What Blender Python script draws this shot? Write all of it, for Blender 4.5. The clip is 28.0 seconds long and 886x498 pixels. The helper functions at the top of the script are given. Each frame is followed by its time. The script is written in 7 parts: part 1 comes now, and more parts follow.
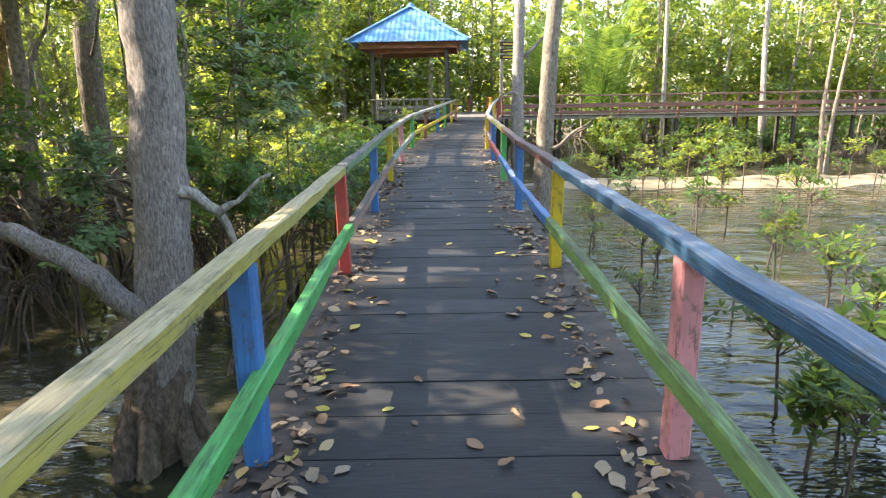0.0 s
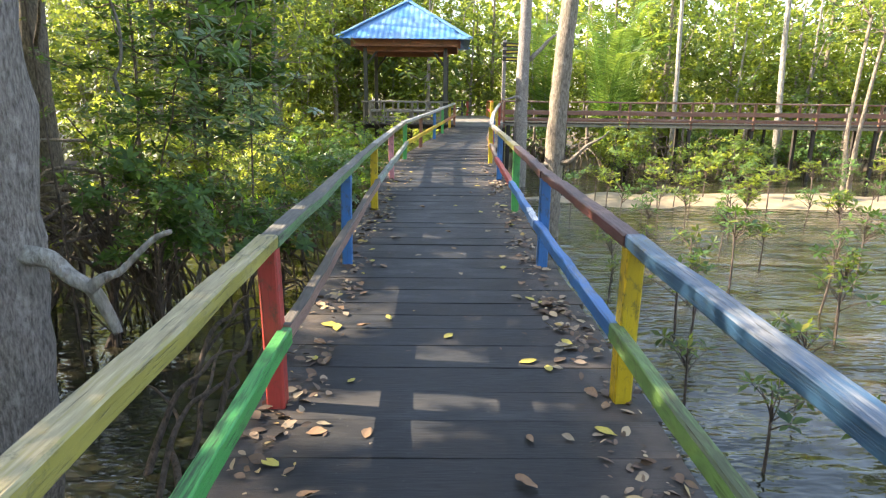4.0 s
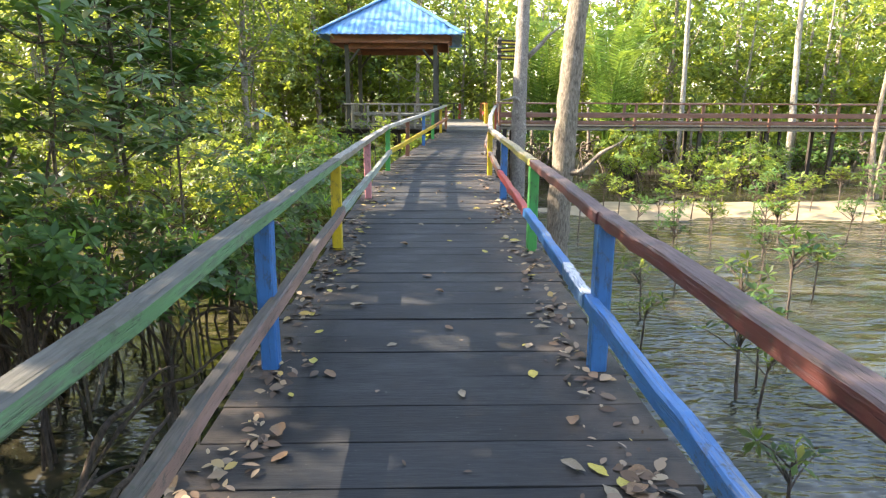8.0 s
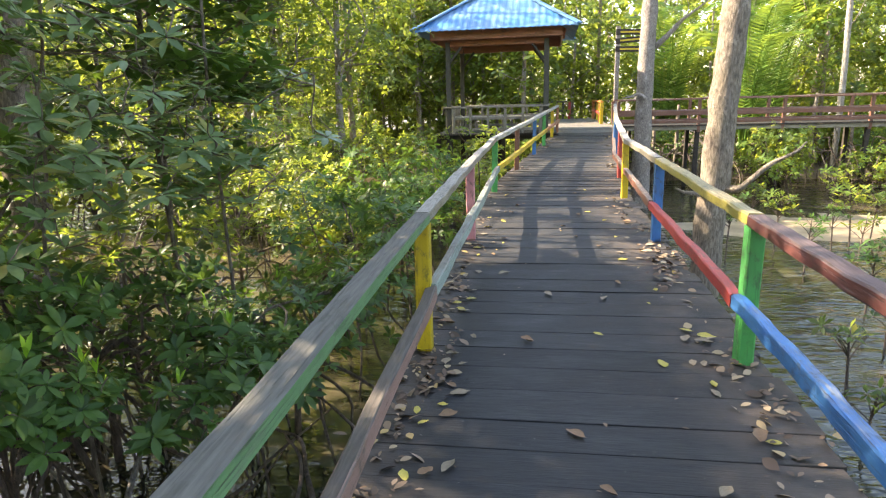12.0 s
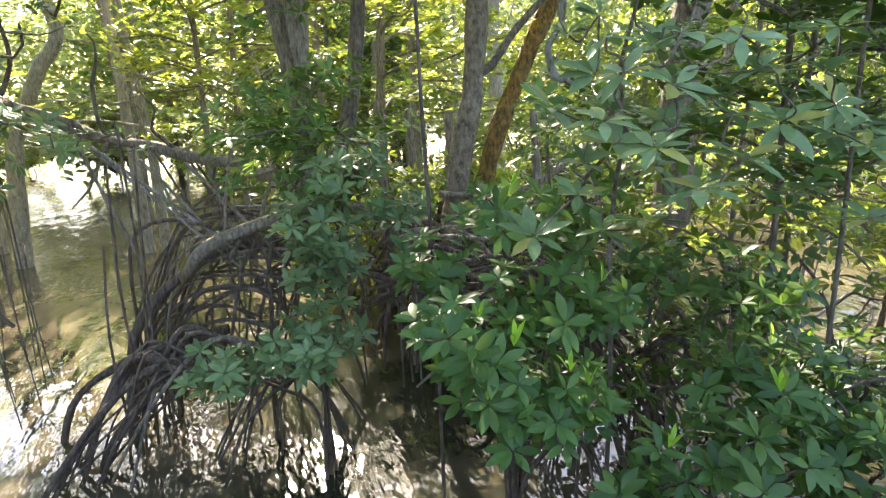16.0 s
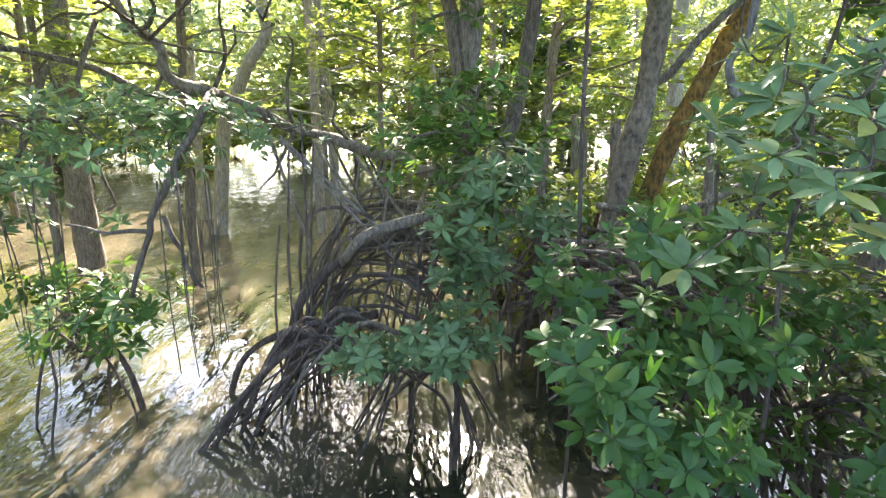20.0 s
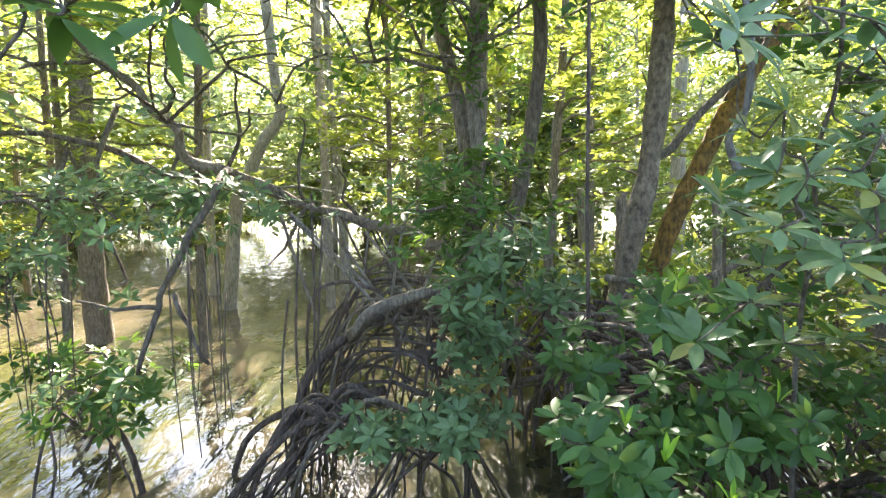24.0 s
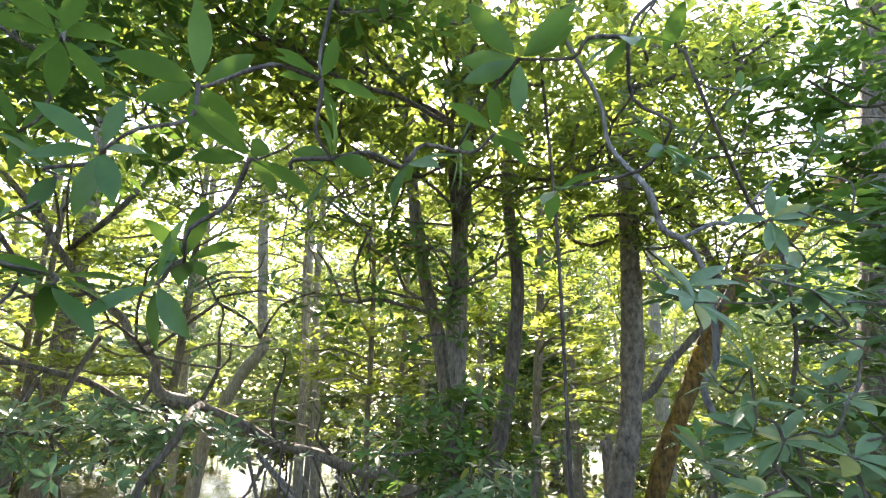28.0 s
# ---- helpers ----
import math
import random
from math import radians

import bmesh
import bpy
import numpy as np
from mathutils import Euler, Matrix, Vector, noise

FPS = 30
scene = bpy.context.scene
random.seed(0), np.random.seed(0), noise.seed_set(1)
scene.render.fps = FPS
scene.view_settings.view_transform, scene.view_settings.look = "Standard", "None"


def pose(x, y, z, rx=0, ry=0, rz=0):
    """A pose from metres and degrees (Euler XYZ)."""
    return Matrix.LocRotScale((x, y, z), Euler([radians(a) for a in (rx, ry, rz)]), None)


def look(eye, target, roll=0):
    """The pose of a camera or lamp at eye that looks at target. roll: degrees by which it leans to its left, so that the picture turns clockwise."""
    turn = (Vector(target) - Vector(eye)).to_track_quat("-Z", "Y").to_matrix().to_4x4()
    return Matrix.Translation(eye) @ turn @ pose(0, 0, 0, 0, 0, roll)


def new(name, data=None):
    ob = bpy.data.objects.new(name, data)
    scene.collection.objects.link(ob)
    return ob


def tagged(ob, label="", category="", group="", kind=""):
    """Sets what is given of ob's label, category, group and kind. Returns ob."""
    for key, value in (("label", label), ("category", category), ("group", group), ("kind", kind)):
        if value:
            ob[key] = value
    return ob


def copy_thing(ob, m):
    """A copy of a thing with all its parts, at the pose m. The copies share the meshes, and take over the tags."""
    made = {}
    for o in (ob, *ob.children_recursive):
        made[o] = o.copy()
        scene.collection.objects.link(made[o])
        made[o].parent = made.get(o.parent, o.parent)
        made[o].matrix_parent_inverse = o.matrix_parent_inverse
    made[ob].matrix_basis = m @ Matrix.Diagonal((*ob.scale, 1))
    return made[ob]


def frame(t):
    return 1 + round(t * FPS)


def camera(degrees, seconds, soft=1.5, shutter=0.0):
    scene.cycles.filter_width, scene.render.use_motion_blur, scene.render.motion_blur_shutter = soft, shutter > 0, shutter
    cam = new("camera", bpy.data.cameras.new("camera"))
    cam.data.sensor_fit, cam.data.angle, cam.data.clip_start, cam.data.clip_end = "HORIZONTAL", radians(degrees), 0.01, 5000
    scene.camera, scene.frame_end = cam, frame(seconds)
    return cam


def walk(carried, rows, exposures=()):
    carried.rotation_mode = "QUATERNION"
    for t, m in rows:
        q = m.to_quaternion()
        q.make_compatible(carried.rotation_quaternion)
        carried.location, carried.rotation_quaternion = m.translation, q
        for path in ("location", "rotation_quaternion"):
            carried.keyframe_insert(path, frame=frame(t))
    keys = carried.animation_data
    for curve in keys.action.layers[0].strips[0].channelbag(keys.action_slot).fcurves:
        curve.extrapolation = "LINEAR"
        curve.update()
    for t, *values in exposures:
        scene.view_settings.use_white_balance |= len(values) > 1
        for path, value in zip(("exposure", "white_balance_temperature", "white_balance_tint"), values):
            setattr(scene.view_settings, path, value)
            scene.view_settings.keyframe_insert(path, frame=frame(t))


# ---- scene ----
cam = camera(73.4, 28.0, 1.22)
EXPOSURES = [(0, 2.6, 7400, 15), (4, 2.48, 7600, 15), (8, 2.6, 7550, 15), (12, 2.56, 7900, 16), (13, 2.72, 8100, 16), (13.5, 2.87, 7800, 16), (16, 3.16, 7000, 17), (20, 3.25, 6550, 17), (23, 3.21, 6650, 17), (25, 3.07, 6700, 14), (26, 2.94, 6750, 14), (28, 2.74, 6450, 18)]
PATH = [
    (0, (1.852, 2.305, 1.384), (1.855, 4.243, 0.888), -0.9),
    (0.5, (1.885, 2.548, 1.405), (1.898, 4.483, 0.901), -1.6),
    (1, (1.894, 2.78, 1.401), (1.908, 4.715, 0.894), -1.9),
    (1.5, (1.857, 3.068, 1.41), (1.866, 5.0, 0.893), -2.1),
    (2, (1.82, 3.297, 1.448), (1.839, 5.226, 0.921), -2.4),
    (2.5, (1.837, 3.494, 1.428), (1.872, 5.423, 0.9), -1.8),
    (3, (1.873, 3.755, 1.466), (1.915, 5.685, 0.944), -0.4),
    (3.5, (1.885, 3.957, 1.457), (1.917, 5.891, 0.947), 0.3),
    (4, (1.836, 4.256, 1.493), (1.861, 6.193, 0.998), 0.7),
    (4.5, (1.813, 4.482, 1.499), (1.836, 6.425, 1.023), 0.3),
    (6.5, (1.816, 5.628, 1.456), (1.86, 7.574, 0.994), 0.2),
    (7, (1.833, 5.865, 1.441), (1.886, 7.808, 0.972), -0.5),
    (7.5, (1.876, 6.154, 1.444), (1.927, 8.095, 0.964), -0.3),
    (8, (1.887, 6.434, 1.426), (1.937, 8.374, 0.942), 0.3),
    (8.5, (1.863, 6.811, 1.47), (1.9, 8.748, 0.973), 0.4),
    (9, (1.827, 7.049, 1.472), (1.876, 8.986, 0.976), 0.6),
    (9.5, (1.822, 7.365, 1.483), (1.874, 9.301, 0.983), 0.8),
    (10, (1.783, 7.558, 1.468), (1.837, 9.496, 0.976), 1.5),
    (10.5, (1.714, 7.882, 1.495), (1.76, 9.819, 0.997), 0.9),
    (11, (1.659, 8.178, 1.512), (1.7, 10.114, 1.014), -0.5),
    (11.5, (1.651, 8.331, 1.531), (1.609, 10.268, 1.035), -1.4),
    (12, (1.661, 8.551, 1.543), (1.375, 10.47, 1.057), -1.6),
    (12.5, (1.647, 8.707, 1.531), (1.108, 10.572, 1.051), -1.2),
    (13, (1.572, 8.907, 1.554), (0.793, 10.684, 1.068), 0.9),
    (13.5, (1.539, 9.023, 1.528), (0.486, 10.654, 1.048), 1.6),
    (15.5, (1.377, 9.757, 1.475), (-0.329, 10.658, 0.951), -1.1),
    (16, (1.311, 9.858, 1.486), (-0.479, 10.571, 0.948), -1.8),
    (16.5, (1.263, 9.852, 1.457), (-0.604, 10.346, 0.94), -0.4),
    (17, (1.284, 9.898, 1.474), (-0.619, 10.22, 0.951), 0.0),
    (17.5, (1.309, 9.917, 1.494), (-0.601, 10.189, 0.968), 0.6),
    (18, (1.329, 9.914, 1.532), (-0.583, 10.172, 1.003), 0.7),
    (18.5, (1.32, 9.944, 1.534), (-0.594, 10.192, 1.009), 0.7),
    (19, (1.347, 9.934, 1.553), (-0.565, 10.183, 1.023), 0.7),
    (19.5, (1.334, 9.952, 1.55), (-0.581, 10.182, 1.021), 0.4),
    (20, (1.31, 9.936, 1.55), (-0.605, 10.147, 1.015), 0.5),
    (20.5, (1.313, 9.932, 1.557), (-0.602, 10.125, 1.013), 0.6),
    (22.5, (1.304, 9.955, 1.558), (-0.636, 10.131, 1.106), -0.3),
    (23, (1.304, 9.958, 1.559), (-0.648, 10.138, 1.16), -0.3),
    (23.5, (1.305, 9.951, 1.558), (-0.656, 10.134, 1.211), -0.3),
    (24, (1.306, 9.949, 1.557), (-0.664, 10.134, 1.261), -0.2),
    (24.5, (1.295, 9.95, 1.554), (-0.685, 10.14, 1.352), -0.1),
    (25, (1.298, 9.943, 1.554), (-0.69, 10.138, 1.442), -0.1),
    (25.5, (1.291, 9.974, 1.582), (-0.699, 10.165, 1.555), -0.1),
    (26, (1.304, 9.981, 1.578), (-0.684, 10.177, 1.656), 0.1),
    (26.5, (1.32, 9.995, 1.594), (-0.662, 10.194, 1.772), -0.1),
    (27, (1.312, 10.005, 1.605), (-0.658, 10.212, 1.882), -0.2),
    (27.5, (1.317, 10.005, 1.617), (-0.636, 10.218, 1.992), 0.3),
    (28, (1.332, 9.98, 1.63), (-0.599, 10.21, 2.099), 1.0),
]
walk(cam, [(t, look(eye, target, roll)) for t, eye, target, roll in PATH], EXPOSURES)

# ---- light ----
SUN_DIR = Vector((-1050.0, 137.0, 742.0)).normalized()
world = bpy.data.worlds.new("sky")
scene.world = world
world.use_nodes = True
wn = world.node_tree.nodes
sky = wn.new("ShaderNodeTexSky")
sky.sky_type = "NISHITA"
sky.sun_disc = False
sky.sun_elevation = math.asin(SUN_DIR.z)
sky.sun_rotation = math.atan2(SUN_DIR.x, SUN_DIR.y)
sky.air_density = 1.1
sky.dust_density = 1.2
world.node_tree.links.new(sky.outputs["Color"], wn["Background"].inputs["Color"])
wn["Background"].inputs["Strength"].default_value = 0.15
sun = new("sun", bpy.data.lights.new("sun", "SUN"))
sun.data.energy = 4.0
sun.data.angle = radians(0.53)
sun.data.color = (1.0, 0.93, 0.8)
sun.matrix_world = look(SUN_DIR * 60, (0, 0, 0))

RNG = np.random.default_rng(7)


# ---- materials ----
def mat(name):
    m = bpy.data.materials.new(name)
    m.use_nodes = True
    return m, m.node_tree.nodes, m.node_tree.links, m.node_tree.nodes["Principled BSDF"]


def noise_tex(n, l, coord, scale, detail=4.0, stretch=(1, 1, 1), rough=0.55):
    mp = n.new("ShaderNodeMapping")
    mp.inputs["Scale"].default_value = stretch
    l.new(coord, mp.inputs["Vector"])
    t = n.new("ShaderNodeTexNoise")
    t.inputs["Scale"].default_value = scale
    t.inputs["Detail"].default_value = detail
    t.inputs["Roughness"].default_value = rough
    l.new(mp.outputs["Vector"], t.inputs["Vector"])
    return t.outputs["Fac"]


def ramp(n, l, fac, stops):
    r = n.new("ShaderNodeValToRGB")
    els = r.color_ramp.elements
    while len(els) < len(stops):
        els.new(0.5)
    for e, (p, c) in zip(els, stops):
        e.position = p
        e.color = (c, c, c, 1) if isinstance(c, (int, float)) else (*c, 1)
    l.new(fac, r.inputs["Fac"])
    return r.outputs["Color"]


def mix(n, l, fac, a, b, mode="MIX"):
    m = n.new("ShaderNodeMix")
    m.data_type = "RGBA"
    m.blend_type = mode
    for value, socket in ((fac, m.inputs[0]), (a, m.inputs[6]), (b, m.inputs[7])):
        if isinstance(value, (int, float)):
            socket.default_value = value
        elif isinstance(value, tuple):
            socket.default_value = (*value, 1)
        else:
            l.new(value, socket)
    return m.outputs[2]


def maths(n, l, op, a, b=0.0):
    m = n.new("ShaderNodeMath")
    m.operation = op
    m.use_clamp = True
    for value, socket in ((a, m.inputs[0]), (b, m.inputs[1])):
        if isinstance(value, (int, float)):
            socket.default_value = value
        else:
            l.new(value, socket)
    return m.outputs[0]


def bump(n, l, bsdf, height, strength, distance=0.01):
    b = n.new("ShaderNodeBump")
    b.inputs["Strength"].default_value = strength
    b.inputs["Distance"].default_value = distance
    l.new(height, b.inputs["Height"])
    l.new(b.outputs["Normal"], bsdf.inputs["Normal"])


def painted(name, colour, worn=(0.3, 0.26, 0.2), wear=0.5, top=0.35):
    """Painted sawn timber, its length along x: the paint rubs off in streaks, most on the upper face."""
    m, n, l, p = mat(name)
    co = n.new("ShaderNodeTexCoord").outputs["Object"]
    grain = noise_tex(n, l, co, 9.0, 6, (0.8, 9, 9))
    blot = noise_tex(n, l, co, 3.5, 5, (0.6, 2, 2))
    geo = n.new("ShaderNodeNewGeometry")
    sep = n.new("ShaderNodeSeparateXYZ")
    l.new(geo.outputs["True Normal"], sep.inputs[0])
    up = maths(n, l, "MULTIPLY", maths(n, l, "MAXIMUM", sep.outputs["Z"], 0.0), top)
    rub = maths(n, l, "ADD", maths(n, l, "ADD", maths(n, l, "MULTIPLY", grain, 0.5), maths(n, l, "MULTIPLY", blot, 0.5)), up)
    mask = ramp(n, l, rub, [(0.72 - wear * 0.3, 0.0), (0.86 - wear * 0.25, 1.0)])
    tone = mix(n, l, 1.0, colour, ramp(n, l, blot, [(0.25, 0.62), (0.75, 1.15)]), "MULTIPLY")
    wood = mix(n, l, 1.0, worn, ramp(n, l, grain, [(0.25, 0.5), (0.75, 1.3)]), "MULTIPLY")
    dirt = noise_tex(n, l, co, 1.7, 5, (1, 1, 1))
    col = mix(n, l, mask, tone, wood)
    col = mix(n, l, ramp(n, l, dirt, [(0.55, 0.0), (0.8, 0.45)]), col, (0.07, 0.065, 0.04))
    crack = noise_tex(n, l, co, 13.0, 5, (0.35, 9, 9), 0.6)
    line_mask = ramp(n, l, crack, [(0.34, 0.6), (0.41, 0.0)])
    col = mix(n, l, line_mask, col, (0.035, 0.032, 0.022))
    spot = noise_tex(n, l, co, 26.0, 6, (0.7, 1, 1), 0.7)
    patchy = maths(n, l, "MULTIPLY", ramp(n, l, spot, [(0.52, 0.0), (0.62, 1.0)]), ramp(n, l, dirt, [(0.42, 0.0), (0.62, 0.75)]))
    col = mix(n, l, patchy, col, (0.055, 0.06, 0.04))
    l.new(col, p.inputs["Base Color"])
    l.new(ramp(n, l, mask, [(0.0, 0.5), (1.0, 0.85)]), p.inputs["Roughness"])
    bump(n, l, p, maths(n, l, "ADD", maths(n, l, "MULTIPLY", grain, 0.5), maths(n, l, "MULTIPLY", ramp(n, l, crack, [(0.3, 0.0), (0.44, 1.0)]), 0.5)), 0.7, 0.008)
    return m


def bark(name, dark, light, moss=(0.1, 0.11, 0.05), moss_amount=0.3, stretch=(5, 5, 1.2)):
    m, n, l, p = mat(name)
    co = n.new("ShaderNodeTexCoord").outputs["Object"]
    plate = noise_tex(n, l, co, 6.0, 7, stretch, 0.65)
    big = noise_tex(n, l, co, 1.6, 4)
    col = mix(n, l, ramp(n, l, plate, [(0.32, 0.0), (0.66, 1.0)]), dark, light)
    col = mix(n, l, ramp(n, l, big, [(0.5, 0.0), (0.75, moss_amount)]), col, moss)
    scab = noise_tex(n, l, co, 4.5, 6, (1.6, 1.6, 1), 0.7)
    col = mix(n, l, ramp(n, l, scab, [(0.56, 0.0), (0.66, 0.55)]), col, tuple(min(0.6, c * 1.25 + 0.05) for c in light))
    col = mix(n, l, ramp(n, l, scab, [(0.32, 0.6), (0.43, 0.0)]), col, tuple(c * 0.6 for c in dark))
    l.new(col, p.inputs["Base Color"])
    p.inputs["Roughness"].default_value = 0.9
    bump(n, l, p, maths(n, l, "ADD", maths(n, l, "MULTIPLY", plate, 0.7), maths(n, l, "MULTIPLY", scab, 0.3)), 1.0, 0.06)
    return m


def leafy(name, dark, mid, light, glow, share=0.4, rough=0.38):
    """Leaf blades: gloss above, light passing through; every blade has its own green."""
    m, n, l, p = mat(name)
    geo = n.new("ShaderNodeNewGeometry")
    rnd = geo.outputs["Random Per Island"]
    co = n.new("ShaderNodeTexCoord").outputs["Object"]
    patch = noise_tex(n, l, co, 0.7, 3)
    col = ramp(n, l, rnd, [(0.0, dark), (0.45, mid), (0.975, light), (0.998, (0.3, 0.24, 0.04))])
    col = mix(n, l, 1.0, col, ramp(n, l, patch, [(0.3, 0.7), (0.7, 1.2)]), "MULTIPLY")
    l.new(col, p.inputs["Base Color"])
    p.inputs["Roughness"].default_value = rough
    p.inputs["Specular IOR Level"].default_value = 0.3
    fine = noise_tex(n, l, co, 22.0, 4)
    col = mix(n, l, 1.0, col, ramp(n, l, fine, [(0.3, 0.78), (0.7, 1.18)]), "MULTIPLY")
    l.new(col, p.inputs["Base Color"])
    tr = n.new("ShaderNodeBsdfTranslucent")
    l.new(mix(n, l, 1.0, glow, ramp(n, l, rnd, [(0.0, 0.6), (1.0, 1.25)]), "MULTIPLY"), tr.inputs["Color"])
    ms = n.new("ShaderNodeMixShader")
    ms.inputs[0].default_value = share
    l.new(p.outputs[0], ms.inputs[1])
    l.new(tr.outputs[0], ms.inputs[2])
    l.new(ms.outputs[0], n["Material Output"].inputs["Surface"])
    return m


def plain(name, colour, rough=0.8, vary=0.35, scale=6.0, metal=0.0, relief=0.3):
    m, n, l, p = mat(name)
    co = n.new("ShaderNodeTexCoord").outputs["Object"]
    t = noise_tex(n, l, co, scale, 6)
    l.new(mix(n, l, 1.0, colour, ramp(n, l, t, [(0.25, 1 - vary), (0.75, 1 + vary)]), "MULTIPLY"), p.inputs["Base Color"])
    p.inputs["Roughness"].default_value = rough
    p.inputs["Metallic"].default_value = metal
    bump(n, l, p, t, relief, 0.01)
    return m


def deck_wood(name="deck_wood", dark=(0.014, 0.0147, 0.0155), light=(0.034, 0.035, 0.036), stain=(0.085, 0.074, 0.064)):
    m, n, l, p = mat(name)
    co = n.new("ShaderNodeTexCoord").outputs["Object"]
    rnd = n.new("ShaderNodeObjectInfo").outputs["Random"]
    off = n.new("ShaderNodeVectorMath")
    off.operation = "MULTIPLY_ADD"
    comb = n.new("ShaderNodeCombineXYZ")
    for s in comb.inputs:
        l.new(rnd, s)
    l.new(comb.outputs[0], off.inputs[0])
    off.inputs[1].default_value = (40, 17, 9)
    l.new(co, off.inputs[2])
    co = off.outputs[0]
    grain = noise_tex(n, l, co, 7.0, 8, (1.0, 14, 14), 0.65)
    blot = noise_tex(n, l, co, 2.2, 6, (1, 2, 1))
    speck = noise_tex(n, l, co, 60.0, 2)
    col = mix(n, l, ramp(n, l, grain, [(0.3, 0.0), (0.72, 1.0)]), dark, light)
    col = mix(n, l, ramp(n, l, blot, [(0.48, 0.0), (0.78, 0.4)]), col, stain)
    col = mix(n, l, 1.0, col, ramp(n, l, rnd, [(0.0, 0.78), (1.0, 1.12)]), "MULTIPLY")
    col = mix(n, l, ramp(n, l, speck, [(0.72, 0.0), (0.78, 0.5)]), col, (0.25, 0.23, 0.2))
    # brown dirt lies where nobody walks, along both ends of the planks
    sep = n.new("ShaderNodeSeparateXYZ")
    l.new(n["Texture Coordinate"].outputs["Object"], sep.inputs[0])
    ends = maths(n, l, "ADD", ramp(n, l, sep.outputs["X"], [(0.08, 1.0), (0.36, 0.0)]), ramp(n, l, maths(n, l, "MULTIPLY", sep.outputs["X"], 0.5), [(0.73, 0.0), (0.88, 1.0)]))
    dirt = maths(n, l, "MULTIPLY", ends, ramp(n, l, noise_tex(n, l, co, 5.0, 5), [(0.34, 0.1), (0.66, 0.9)]))
    col = mix(n, l, dirt, col, tuple(0.55 * a + 0.45 * b for a, b in zip(stain, (0.1, 0.068, 0.045))))
    l.new(col, p.inputs["Base Color"])
    l.new(ramp(n, l, blot, [(0.3, 0.55), (0.7, 0.8)]), p.inputs["Roughness"])
    p.inputs["Specular IOR Level"].default_value = 0.3
    bump(n, l, p, grain, 0.6, 0.006)
    return m


def water_mat():
    """Muddy tidal water: silt clouds, calm and ruffled patches; the sheltered west side is coloured paler for sunlight
    and reflected sky.
    """
    m, n, l, p = mat("muddy_water")
    co = n.new("ShaderNodeTexCoord").outputs["Object"]
    sep = n.new("ShaderNodeSeparateXYZ")
    l.new(co, sep.inputs[0])
    silt = noise_tex(n, l, co, 0.45, 5)
    # Grows paler westwards: sun patches and sky reflection put into the base colour
    sunlit_west = maths(n, l, "MULTIPLY", maths(n, l, "MULTIPLY", maths(n, l, "MULTIPLY", sep.outputs["X"], -0.1), maths(n, l, "MULTIPLY", sep.outputs["X"], -0.25)), 0.24)
    silt = maths(n, l, "ADD", silt, sunlit_west)
    col = mix(n, l, ramp(n, l, silt, [(0.5, 0.0), (0.97, 1.0)]), (0.024, 0.026, 0.015), (0.18, 0.142, 0.095))
    l.new(col, p.inputs["Base Color"])
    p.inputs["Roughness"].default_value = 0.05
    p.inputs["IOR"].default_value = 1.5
    w1 = noise_tex(n, l, co, 2.0, 1, (0.7, 1.6, 1), 0.4)
    w2 = noise_tex(n, l, co, 6.5, 1, (0.7, 1.6, 1))
    calm = ramp(n, l, noise_tex(n, l, co, 0.4, 3), [(0.4, 0.22), (0.62, 1.0)])
    h = maths(n, l, "ADD", maths(n, l, "MULTIPLY", w1, 0.55), maths(n, l, "MULTIPLY", maths(n, l, "MULTIPLY", w2, 0.4), calm))
    open_water = maths(n, l, "ADD", maths(n, l, "MULTIPLY", sep.outputs["X"], 0.18), 0.33)
    bump(n, l, p, maths(n, l, "MULTIPLY", h, open_water), 1.0, 0.11)
    return m


def roof_mat():
    m, n, l, p = mat("blue_roof_sheet")
    co = n.new("ShaderNodeTexCoord").outputs["Object"]
    t = noise_tex(n, l, co, 1.5, 6)
    l.new(mix(n, l, ramp(n, l, t, [(0.4, 0.0), (0.8, 1.0)]), (0.05, 0.2, 0.43), (0.2, 0.33, 0.46)), p.inputs["Base Color"])
    p.inputs["Roughness"].default_value = 0.38
    return m


M_DECK = deck_wood()
M_PALEDECK = deck_wood("pale_deck_wood", (0.1, 0.094, 0.085), (0.24, 0.225, 0.2), (0.3, 0.27, 0.22))
M_FARDECK = deck_wood("far_deck_wood", (0.035, 0.035, 0.034), (0.085, 0.083, 0.079), (0.14, 0.125, 0.105))
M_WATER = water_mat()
M_ROOF = roof_mat()
# The pale tan carries the sunlight on the channel's shallow water
M_SUNLIT_SILT = plain("sunlit_silt", (0.3, 0.235, 0.15), 0.5, 0.4, 2.5)
M_MUD = plain("wet_mud", (0.16, 0.115, 0.082), 0.5, 0.45, 1.4)
M_BEAM = plain("dark_timber", (0.036, 0.028, 0.022), 0.8, 0.5, 9)
P_YELLOWRAIL = painted("ochre_paint_worn", (0.36, 0.31, 0.07), (0.34, 0.29, 0.17), 0.62, 0.22)
P_GREENGREY = painted("green_paint_bleached", (0.12, 0.26, 0.11), (0.115, 0.11, 0.092), 0.7, 0.6)
P_GREY = painted("grey_weathered_paint", (0.24, 0.21, 0.16), (0.33, 0.3, 0.25), 0.6, 0.3)
P_PALE = painted("pale_weathered_paint", (0.4, 0.39, 0.34), (0.36, 0.34, 0.3), 0.5, 0.2)
P_GREEN = painted("bright_green_paint", (0.055, 0.36, 0.09), (0.03, 0.055, 0.03), 0.34, 0.15)
